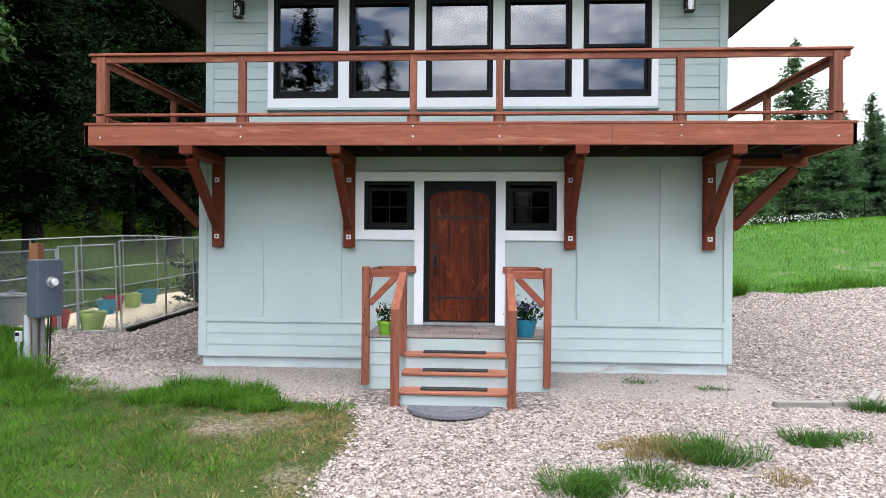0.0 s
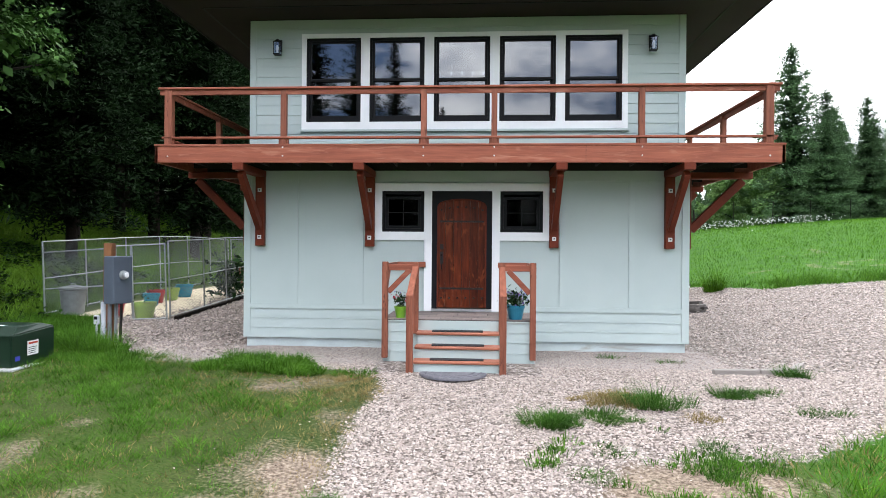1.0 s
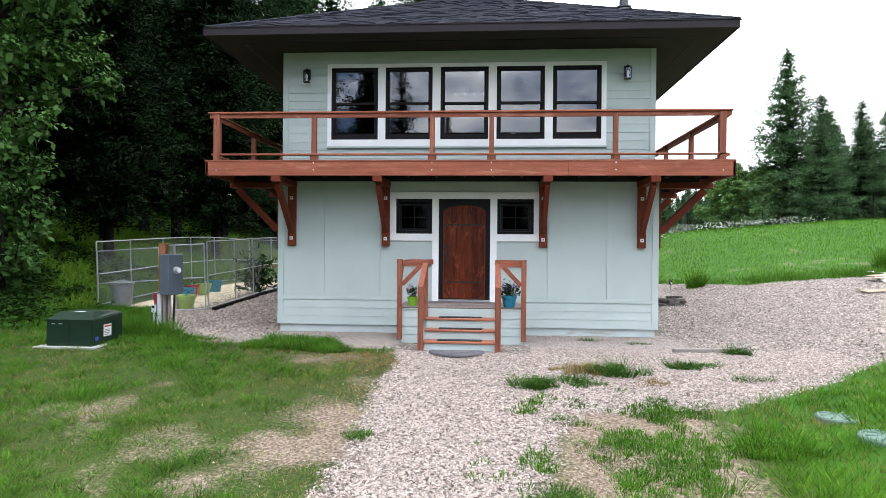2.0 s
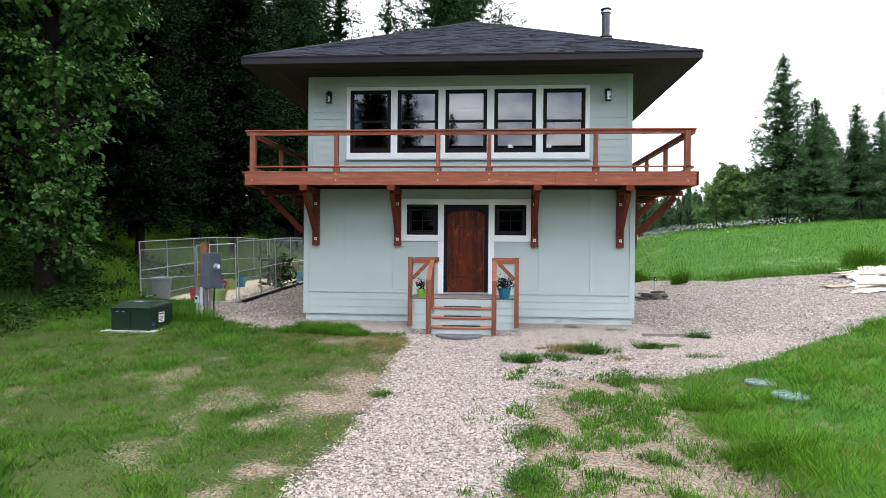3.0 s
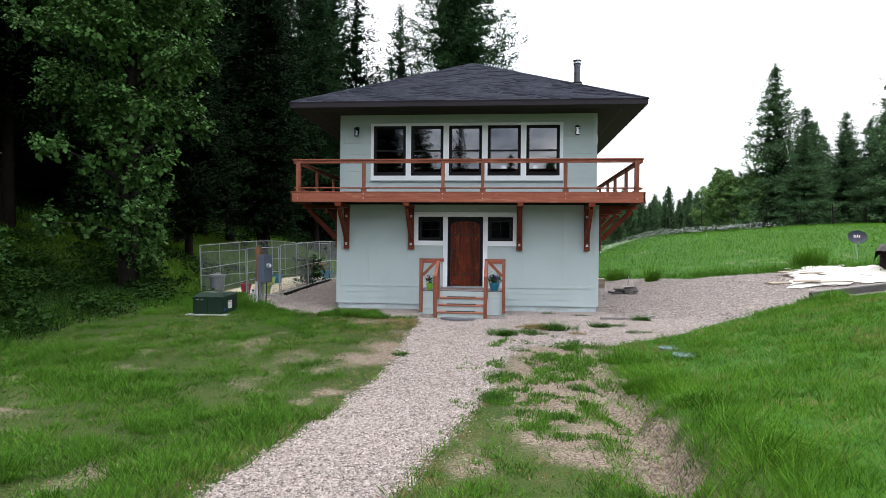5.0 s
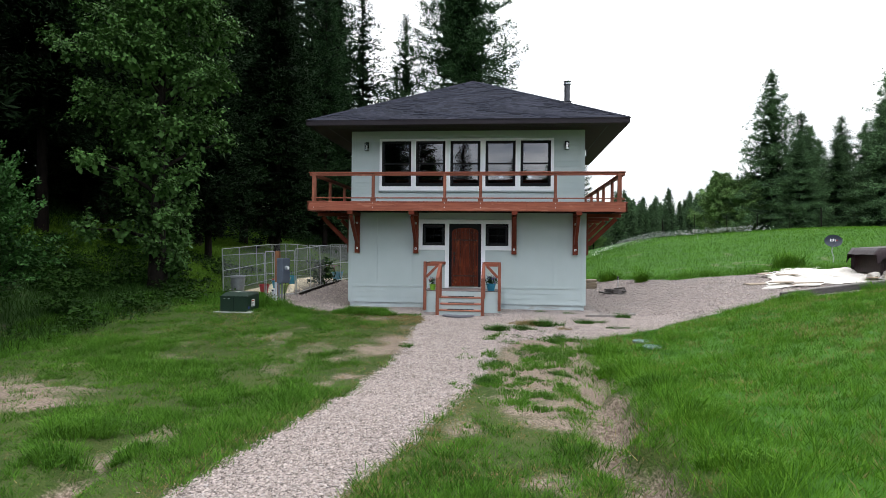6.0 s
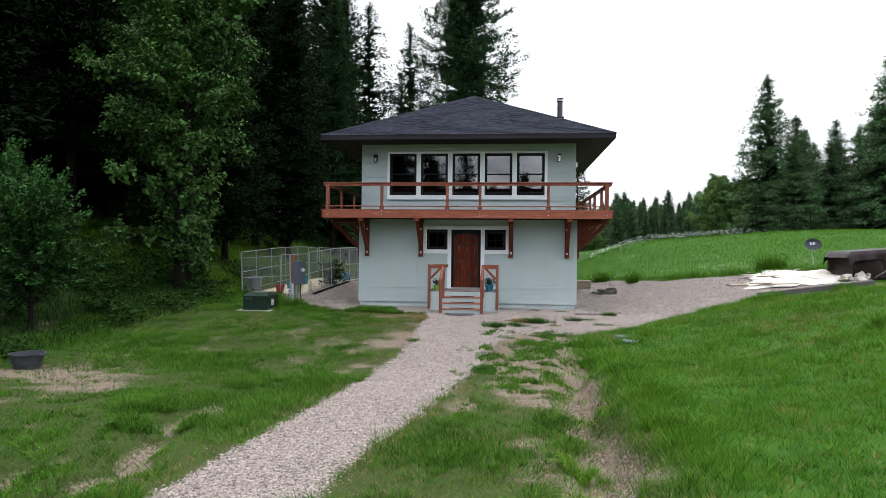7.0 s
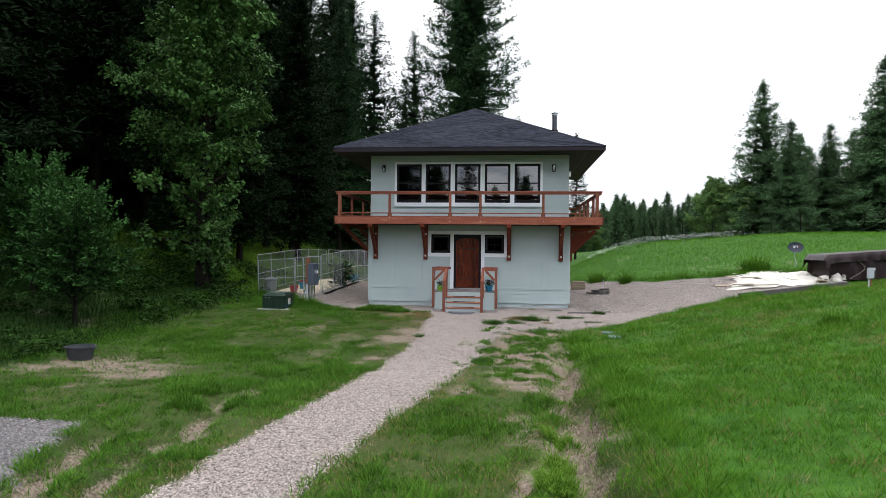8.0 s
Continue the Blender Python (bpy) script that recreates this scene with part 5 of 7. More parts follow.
def fence_panel(a, b, za, zb, height=1.75, kind="panel"):
    """Posts, rails and woven wire from a to b; za, zb: ground there."""
    a, b = Vector(a), Vector(b)
    pts = [Vector((a.x, a.y, za)), Vector((b.x, b.y, zb))]
    up = Vector((-0.05, -0.03, height))
    for q in pts:
        bm = bmesh.new()
        tube(bm, q, q + up, 0.019, n=8)
        part("post", bm, METAL, fence)
    for k in (0.03, 0.5, 1.0):
        bm = bmesh.new()
        tube(bm, pts[0] + up * k, pts[1] + up * k, 0.013, n=8)
        part("rail", bm, METAL, fence)
    length = (pts[1] - pts[0]).length
    ex = (pts[1] - pts[0]) / length
    ez = up / up.length
    hgt = up.length
    step, vs, fs = 0.07, [], []
    for sgn in (1, -1):
        s = -hgt
        while s < length + hgt:
            u0, u1 = s, s + sgn * hgt
            h0, h1 = 0.0, hgt
            lo, hi = (u0, u1)
            # clip the slanted wire to the panel
            ts = [0.0, 1.0]
            for lim in (0.0, length):
                if abs(hi - lo) > 1e-9:
                    t = (lim - lo) / (hi - lo)
                    if 0 < t < 1:
                        ts.append(t)
            ts.sort()
            for t0, t1 in zip(ts, ts[1:]):
                um = lo + (hi - lo) * (t0 + t1) / 2
                if not 0 <= um <= length:
                    continue
                p = pts[0] + ex * (lo + (hi - lo) * t0) + ez * (hgt * t0)
                q = pts[0] + ex * (lo + (hi - lo) * t1) + ez * (hgt * t1)
                nrm = ex.cross(ez)
                d = (q - p).normalized().cross(nrm) * 0.0019
                n0 = len(vs)
                for c in (p, q):
                    vs.extend([c + d, c - d * 0.5 + nrm * 0.0022, c - d * 0.5 - nrm * 0.0022])
                fs.extend([(n0 + i, n0 + (i + 1) % 3, n0 + 3 + (i + 1) % 3, n0 + 3 + i) for i in range(3)])
            s += step
    return tagged(soup("woven_wire", [tuple(v) for v in vs], fs, WIRE, fence), kind="stuff")


A_, G_ = (-9.75, 2.5), (-6.72, 2.47)
fence_panel(A_, (-8.05, 2.49), 0.02, 0.13, 1.7)
fence_panel((-7.98, 2.45), (-7.62, 2.45), 0.14, 0.16, 1.74)
fence_panel((-7.58, 2.42), (-6.80, 2.42), 0.16, 0.2, 1.74)
line_y = [2.55, 4.4, 5.85, 7.6, 9.4, 11.2, 13.2]
for y0, y1 in zip(line_y, line_y[1:]):
    fence_panel((-6.76 - 0.01 * y0, y0), (-6.76 - 0.01 * y1, y1), run_z(y0) + 0.02, run_z(y1) + 0.02, 1.78)
line_y = [2.55, 4.15, 6.0, 7.9, 9.8, 11.6, 13.3]
for y0, y1 in zip(line_y, line_y[1:]):
    fence_panel((-9.8, y0), (-9.8, y1), gz(-9.8, y0), gz(-9.8, y1), 1.72)
fence_panel((-9.7, 13.35), (-6.95, 13.35), gz(-9.8, 13.3), gz(-6.9, 13.3), 1.75)
for i, (y0, y1) in enumerate(((2.5, 4.4), (4.45, 6.3), (6.35, 8.6))):
    kerb = thing("edging_timber", "weathered timber edging along the dog run", "timber", "edging timbers")
    part("timber", timber((-6.62, y0, gz(-6.62, y0) + 0.03), (-6.66, y1, gz(-6.66, y1) + 0.03), 0.1, 0.1), BARK2, kerb)

can = thing("trash_can", "galvanised ribbed steel trash can with a lid", "trash can", at=(-9.36, 2.92, gz(-9.36, 2.92)))
bm = bmesh.new()
prof = [(0.23, 0.0)]
for i in range(12):
    prof += [(0.237 + 0.004 * i, 0.03 + i * 0.048), (0.240 + 0.004 * i, 0.054 + i * 0.048)]
lathe(bm, prof, 28)
DULL = material("dull_galvanised_steel", (0.24, 0.26, 0.27), 0.5, (0.16, 0.175, 0.18), 8, (1, 1, 1), 60, 0.1, metal=0.4)
part("body", bm, DULL, can)
bm = bmesh.new()
lathe(bm, [(0.305, 0.6), (0.31, 0.63), (0.27, 0.66), (0.1, 0.69), (0.04, 0.7)], 28)
part("lid", bm, DULL, can)
bm = bmesh.new()
for a, b in (((-0.06, 0, 0.69), (-0.05, 0, 0.73)), ((-0.05, 0, 0.73), (0.05, 0, 0.73)), ((0.05, 0, 0.73), (0.06, 0, 0.69))):
    tube(bm, a, b, 0.008, n=6)
part("lid_handle", bm, METAL, can)

for i, (x, y, r, h, g, word) in enumerate(((-8.18, 2.72, 0.2, 0.37, "red", "red plastic tub planter"), (-7.46, 2.66, 0.26, 0.38, "lime", "pale lime tub planter with a seedling"),
                                           (-8.42, 4.75, 0.22, 0.33, "teal", "turquoise tub planter with a seedling"), (-8.58, 5.3, 0.24, 0.35, "red", "red tub planter with a seedling"),
                                           (-8.48, 5.95, 0.23, 0.35, "lime", "pale lime tub planter"), (-8.5, 6.8, 0.25, 0.37, "teal", "turquoise tub planter"),
                                           (-7.3, 10.4, 0.3, 0.4, "teal", "turquoise tub planter near the fence"))):
    flower_pot(x, y, gz(x, y), r, h, g, 20 + i, word + " in the dog run", (0, 0), 0.25, 60 if i else 0)
bench = thing("plant_bench", "low reddish wooden plant bench in the dog run", "bench", at=(-7.9, 10.6, gz(-7.9, 10.6)))
part("top", timber((-0.5, 0, 0.72), (0.5, 0, 0.72), 0.4, 0.05), STAIN_X, bench)
for sx in (-0.42, 0.42):
    for sy in (-0.15, 0.15):
        part("leg", timber((sx, sy, 0), (sx * 0.8, sy, 0.7), 0.05, 0.05, (0, 1, 0)), STAIN_Z, bench)

# ---------------------------------------------------------------- yard: beside the stone pad
GREYWOOD = material("weathered_grey_timber", (0.25, 0.225, 0.205), 0.85, (0.16, 0.142, 0.128), 3, (0.5, 5, 5), 18, 0.4, spread=0.15)
for a, b in (((3.86, -1.85), (4.55, -1.79)), ((4.57, -1.78), (5.05, -1.74)), ((5.08, -1.7), (5.44, -1.22))):
    t = thing("border_timber", "weathered grey landscape timber lying on the stone", "timber", "border timbers")
    part("timber", timber((*a, gz(*a) + 0.03), (*b, gz(*b) + 0.03), 0.1, 0.09, c=0.012), GREYWOOD, t)
hyd = thing("yard_hydrant", "slim yard hydrant with a dark head", "hydrant", at=(6.35, 7.3, gz(6.35, 7.3)))
bm = bmesh.new()
tube(bm, (0, 0, -0.1), (0, 0, 0.55), 0.02, n=10)
part("standpipe", bm, METAL, hyd)
bm = boxed(-0.04, 0.04, -0.05, 0.03, 0.52, 0.66)
bmesh.ops.bevel(bm, geom=bm.edges[:], offset=0.012, segments=1, affect="EDGES")
hd = part("head", bm, IRON, hyd, "dark hydrant head")
bm = bmesh.new()
tube(bm, (0, -0.03, 0.6), (0, -0.12, 0.55), 0.016, n=8)
part("spout", bm, METAL, hd)
rng = random.Random(9)
SLAB = material("flat_grey_stone", (0.05, 0.043, 0.039), 0.9, (0.10, 0.088, 0.08), 6, (1, 1, 1), 30, 0.6, spread=0.3)
for i in range(15):
    x, y = 6.1 + (rng.random() - 0.5) * (1.5 - 0.4 * (i // 5)), 6.5 + (rng.random() - 0.5) * 0.7
    s = thing("stone_slab", "flat rough stone slab in a loose pile on the gravel", "stone", "pile of stone slabs")
    bm = bmesh.new()
    n = 7
    L, Wd, t = rng.uniform(0.22, 0.4), rng.uniform(0.13, 0.22), rng.uniform(0.05, 0.085)
    rim = [(L * math.cos(k * math.tau / n) * rng.uniform(0.8, 1.15), Wd * math.sin(k * math.tau / n) * rng.uniform(0.8, 1.15)) for k in range(n)]
    lo = [bm.verts.new((px, py, 0)) for px, py in rim]
    hi = [bm.verts.new((px * 0.93, py * 0.93, t)) for px, py in rim]
    bm.faces.new(lo[::-1]), bm.faces.new(hi)
    for k in range(n):
        bm.faces.new((lo[k], lo[(k + 1) % n], hi[(k + 1) % n], hi[k]))
    part("slab", bm, SLAB, s)
    s.matrix_world = pose(x, y, gz(x, y) + 0.065 * (i // 5) - 0.01, rng.uniform(-9, 9), rng.uniform(-9, 9), rng.uniform(0, 180))

# canvas sheets spread on the pad
TIMBER_SIDE = material("dark_timber_side", (0.085, 0.078, 0.074), 0.9, (0.05, 0.045, 0.042), 3, (0.5, 5, 5), 18, 0.4)
CANVAS = material("cream_canvas_sheet", (0.58, 0.545, 0.485), 0.85, (0.45, 0.415, 0.36), 2.0, (1, 1, 1), 30, 0.25)


def draped(name, x0, x1, y0, y1, seed, amp, lift, shear=0.0, n=46):
    xs, ys = np.linspace(0, 1, n), np.linspace(0, 1, n)
    uu, vv = np.meshgrid(xs, ys)
    px = x0 + (x1 - x0) * uu + shear * vv + 1.3 * (fbm(vv * 5, uu * 0 + seed, seed) - 0.5) * (1 - 2 * uu)
    py = y0 + (y1 - y0) * vv + 1.4 * (fbm(uu * 6, vv * 0 + seed, seed + 3) - 0.5) * (1 - 2 * vv)
    folds = fbm(uu * 7 + vv * 3, vv * 5, seed + 5) ** 1.5
    pz = ground_z(px, py) + lift + amp * folds * np.minimum(1, 6 * np.minimum(np.minimum(uu, 1 - uu), np.minimum(vv, 1 - vv)) + 0.15)
    k = np.arange(n * n).reshape(n, n)
    f = np.stack([k[:-1, :-1], k[:-1, 1:], k[1:, 1:], k[1:, :-1]], -1).reshape(-1, 4)
    return np.stack([px, py, pz], -1).reshape(-1, 3), f


sheet = thing("canvas_sheet", "crumpled cream canvas sheets spread over the stone pad", "tarp")
v, f = draped("canvas", 11.7, 16.0, 4.2, 7.4, 3, 0.24, 0.03, 0.8)
soup("lower_sheet", v, f, CANVAS, sheet, smooth=True)
v, f = draped("canvas", 12.5, 15.0, 5.2, 7.8, 8, 0.26, 0.06, 0.3)
soup("upper_sheet", v, f, CANVAS, sheet, smooth=True)
OLDPLY = material("weathered_plywood", (0.30, 0.235, 0.16), 0.85, (0.21, 0.165, 0.115), 3, (0.6, 4, 4), 20, 0.3)
for x, y, L, Wd, rz in ((11.6, 5.4, 0.9, 0.4, 12), (12.2, 4.6, 0.9, 0.22, -24), (13.2, 6.2, 1.1, 0.14, -8), (12.4, 6.8, 0.6, 0.3, 25), (13.0, 4.1, 1.0, 0.18, -14), (15.6, 4.4, 0.7, 0.3, 30)):
    t = thing("loose_board", "weathered loose board lying on the canvas", "board", "loose boards")
    part("board", timber((-L / 2, 0, 0), (L / 2, 0, 0), Wd, 0.03), OLDPLY, t)
    t.matrix_world = pose(x, y, gz(x, y) + (0.03 if x < 12.2 else 0.17), 4, -3, rz)
# The timber's light top and dark side are put into two tones.
BEAM = thing("grey_timber", "long weathered timber edging the pad, its light top built as a plank", "timber")
b0, b1 = Vector((11.1, 1.9, gz(11.1, 1.9))), Vector((16.0, 3.25, gz(16, 3.25)))
part("timber", timber(b0 + Vector((0, 0, 0.09)), b1 + Vector((0, 0, 0.13)), 0.16, 0.2, c=0.012), TIMBER_SIDE, BEAM)
part("plank", timber(b0 + Vector((0.1, 0.04, 0.207)), b1 + Vector((-0.1, 0.04, 0.247)), 0.2, 0.03, c=0.004), GREYWOOD, BEAM, "pale board standing for the timber's light top")
BEAM2 = thing("grey_timber", "weathered grey timber edging the stone pad", "timber")
part("timber", timber((16.05, 3.2, gz(16, 3.2) + 0.04), (18.0, 3.0, gz(18, 3.0) + 0.07), 0.16, 0.15, c=0.015), GREYWOOD, BEAM2)

# covered stack
TARP = material("dark_brown_tarpaulin", (0.012, 0.005, 0.006), 0.45, (0.026, 0.013, 0.014), 2.5, (1, 1, 1), 14, 0.35, dist=0.03, spec=0.2)
stack = thing("covered_stack", "long stack under a dark brown tarpaulin on the pad", "tarp stack")
n, m_ = 70, 26
uu, vv = np.meshgrid(np.linspace(0, 1, n), np.linspace(0, 1, m_))
ang = vv * math.pi
cx = 15.75 + uu * 5.6
bz = ground_z(cx, np.full_like(cx, 5.4))
side = np.clip(2.6 * np.cos(ang), -1, 1) * (0.9 + 0.12 * np.abs(np.cos(ang)))
sag = 0.10 * fbm(uu * 9, vv * 7, 51) + 0.09 * (np.abs(np.sin(uu * 19 + 4 * vv + 5 * fbm(uu * 5, vv * 2, 57))) - 0.5) * np.abs(np.cos(ang)) ** 2
ht = np.clip(2.6 * np.sin(ang), 0, 1) * (1.12 + 0.03 * np.sin(uu * 9)) * ss(-0.02, 0.05, uu)
ends = np.where(uu < 0.02, 0.15, 0)
py = 5.45 - side * (1 + 0.9 * sag) + 0.2 * fbm(uu * 16, vv * 3, 53)
pz = bz + ht + sag - 0.08
px = cx + ends + 0.1 * (fbm(vv * 8, uu * 3, 55) - 0.5) - 0.12 * (1 - np.sin(ang)) * (uu < 0.1)
k = np.arange(n * m_).reshape(m_, n)
f = np.stack([k[:-1, :-1], k[:-1, 1:], k[1:, 1:], k[1:, :-1]], -1).reshape(-1, 4)
soup("tarpaulin", np.stack([px, py, pz], -1).reshape(-1, 3), f, TARP, stack, smooth=True)
# the loose upper cover: a flat top whose skirt hangs in folds over the edge
m2 = 13
uu, vv = np.meshgrid(np.linspace(0, 1, n), np.linspace(-1, 1, m2))
drop = np.clip((np.abs(vv) - 0.68) / 0.32, 0, 1)
fold = 0.07 * np.sin(uu * 60 + 9 * fbm(uu * 8, vv * 0 + 2.0, 58)) + 0.12 * (fbm(uu * 11, vv * 2, 59) - 0.5)
cx2 = 15.6 + uu * 5.9
py = 5.45 + np.clip(vv / 0.68, -1, 1) * 1.08 + np.sign(vv) * drop * (0.05 + fold)
pz = ground_z(cx2, np.full_like(cx2, 5.4)) + 1.19 + 0.05 * (fbm(uu * 7, vv * 3, 60) - 0.5) - drop * (0.4 + 0.14 * (fbm(uu * 6, vv * 0 + 4.0, 62) - 0.5)) - 0.25 * ss(0.03, 0.0, uu)
k = np.arange(n * m2).reshape(m2, n)
soup("upper_cover", np.stack([cx2, py, pz], -1).reshape(-1, 3), np.stack([k[:-1, :-1], k[:-1, 1:], k[1:, 1:], k[1:, :-1]], -1).reshape(-1, 4), TARP, stack, smooth=True)
bs = gz(17, 5.4)
part("stacked_lumber", boxed(16.1, 21.0, 4.95, 5.9, bs - 0.2, bs + 0.8), OLDPLY, stack, "lumber stack under the cover")
bm = bmesh.new()
pts = [Vector((16.9 + 0.35 * math.sin(i * 0.35), 4.42 - 0.02 * i * 0.4, gz(17, 4.4) + 0.95 - i * 0.07)) for i in range(13)]
for a, b in zip(pts, pts[1:]):
    tube(bm, a, b, 0.006, n=6)
part("tie_rope", bm, CANVAS, stack, "loose pale rope")
v, f = draped("flap", 15.45, 16.35, 4.2, 4.75, 61, 0.45, 0.1, 0.1, 16)
soup("torn_lining", v, f, CANVAS, stack, smooth=True)

# satellite dish on its pole
DISHM = material("dark_grey_dish", (0.06, 0.07, 0.10), 0.5, (0.08, 0.09, 0.12), 4, (1, 1, 1), 60, 0.05)
dish = thing("satellite_dish", "dark oval satellite dish on a bent pole in the grass", "satellite dish", at=(16.4, 9.4, gz(16.4, 9.4)))
bm = bmesh.new()
for a, b in zip([(0.02, 0, -0.1), (0.05, 0, 0.25), (-0.03, 0.02, 0.5), (0.0, 0.03, 0.78)], [(0.05, 0, 0.25), (-0.03, 0.02, 0.5), (0.0, 0.03, 0.78), (0, 0.06, 0.98)]):
    tube(bm, a, b, 0.024, n=8)
part("pole", bm, METAL, dish)
bm = bmesh.new()
rg = []
for r in np.linspace(0.0, 1.0, 7)[1:]:
    rg.append([bm.verts.new((0.38 * r * math.cos(a), -0.08 * r * r, 0.29 * r * math.sin(a))) for a in np.linspace(0, math.tau, 29)[:-1]])
c0 = bm.verts.new((0, 0, 0))
for i in range(28):
    bm.faces.new((c0, rg[0][i], rg[0][(i + 1) % 28]))
for p, q in zip(rg, rg[1:]):
    for i in range(28):
        bm.faces.new((p[i], q[i], q[(i + 1) % 28], p[(i + 1) % 28]))
bmesh.ops.solidify(bm, geom=bm.faces[:], thickness=0.015)
ds = part("reflector", bm, DISHM, dish, smooth=False)
ds.matrix_basis = pose(0, 0.0, 1.0, -12, 0, -8)
for i, (w, zz) in enumerate(((0.09, 0.02), (0.09, 0.0), (0.06, 0.03), (0.09, 0.01))):
    part("lettering_bar", boxed(-0.12 + 0.065 * i, -0.095 + 0.065 * i, -0.05, -0.03, -0.04 + zz, 0.08 + zz), STICK, ds)
part("mark", boxed(0.13, 0.2, -0.056, -0.04, 0.02, 0.05), REDINK, ds)
bm = bmesh.new()
tube(bm, (0, -0.02, -0.27), (0, -0.4, -0.25), 0.012, n=6)
arm = part("feed_arm", bm, METAL, ds)
part("receiver", boxed(-0.04, 0.04, -0.46, -0.38, -0.34, -0.22), DISHM, arm)

ped = thing("power_pedestal", "small grey outlet box on a brown post", "outlet box", at=(12.8, -4.6, gz(12.8, -4.6) - 0.08))
part("post", timber((0.05, 0.05, -0.2), (0.04, 0.04, 0.6), 0.07, 0.07, (0, 1, 0)), CEDAR, ped)
bm = boxed(-0.1, 0.1, -0.08, 0.0, 0.34, 0.66)
bmesh.ops.bevel(bm, geom=bm.edges[:], offset=0.02, segments=1, affect="EDGES")
pb = part("box", bm, PVC, ped)
part("hood", boxed(-0.108, 0.108, -0.1, -0.07, 0.6, 0.675), PVC, pb)
bm = bmesh.new()
tube(bm, (-0.05, -0.04, -0.1), (-0.05, -0.04, 0.36), 0.02, n=8)
part("conduit", bm, PVC, ped)

tub = thing("stock_tub", "black rubber stock tub standing on bare ground", "tub", at=(-9.1, -10.5, gz(-9.1, -10.5)))
RUB = material("black_rubber", (0.022, 0.025, 0.03), 0.6, (0.04, 0.043, 0.05), 6, (1, 1, 1), 60, 0.1)
bm = bmesh.new()
lathe(bm, [(0.26, 0), (0.27, 0.01), (0.33, 0.30), (0.365, 0.31), (0.37, 0.345), (0.34, 0.345), (0.3, 0.12), (0.27, 0.05)], 28)
part("tub", bm, RUB, tub)
for sx in (-1, 1):
    part("grip", boxed(*sorted((sx * 0.35, sx * 0.43)), -0.08, 0.08, 0.3, 0.33), RUB, tub)

LID = material("pale_green_plastic_lid", (0.11, 0.185, 0.155), 0.8, (0.07, 0.12, 0.095), 5, (1, 1, 1), 40, 0.15)
for x, y, r in ((4.97, -6.25, 0.3), (4.84, -5.45, 0.25)):
    k = thing("septic_lid", "round pale green septic lid flush with the grass", "septic lid", "septic lids", at=(x, y, gz(x, y) - 0.045))
    bm = bmesh.new()
    lathe(bm, [(r, -0.1), (r, 0.05), (r * 0.94, 0.07), (r * 0.9, 0.065), (r * 0.3, 0.08)], 28)
    part("lid", bm, LID, k)
    bm = bmesh.new()
    for i in range(8):
        a = i * math.tau / 8
        tube(bm, (0.2 * r * math.cos(a), 0.2 * r * math.sin(a), 0.08), (0.8 * r * math.cos(a), 0.8 * r * math.sin(a), 0.072), 0.012, n=5)
    part("rib", bm, LID, k)

box_ = thing("timber_crib", "low tan timber crib standing behind the house", "timber", at=(5.3, 9.2, gz(5.3, 9.2)))
for i in range(3):
    part("timber", timber((-0.35, 0, 0.08 + 0.15 * i), (0.35, 0, 0.08 + 0.15 * i), 0.5, 0.13), OLDPLY, box_)

# ---------------------------------------------------------------- trees
def trunk_mesh(h, r0, lean, seed, n=9, rings=9):
    rng = np.random.default_rng(seed)
    t = np.linspace(0, 1, rings)
    cx = lean * t * t + 0.05 * np.cumsum(rng.normal(0, 0.4, rings)) * t
    cy = 0.05 * np.cumsum(rng.normal(0, 0.4, rings)) * t
    rad = r0 * (1 - 0.93 * t) * (1 + 0.35 * np.exp(-t * 40))
    a = np.linspace(0, math.tau, n + 1)[:-1]
    v = np.stack([cx[:, None] + rad[:, None] * np.cos(a), cy[:, None] + rad[:, None] * np.sin(a), np.repeat((t * h - 0.3 * (t == 0))[:, None], n, 1)], -1)
    k = np.arange(rings * n).reshape(rings, n)
    f = np.stack([k[:-1], np.roll(k[:-1], -1, 1), np.roll(k[1:], -1, 1), k[1:]], -1).reshape(-1, 4)
    return v.reshape(-1, 3), f


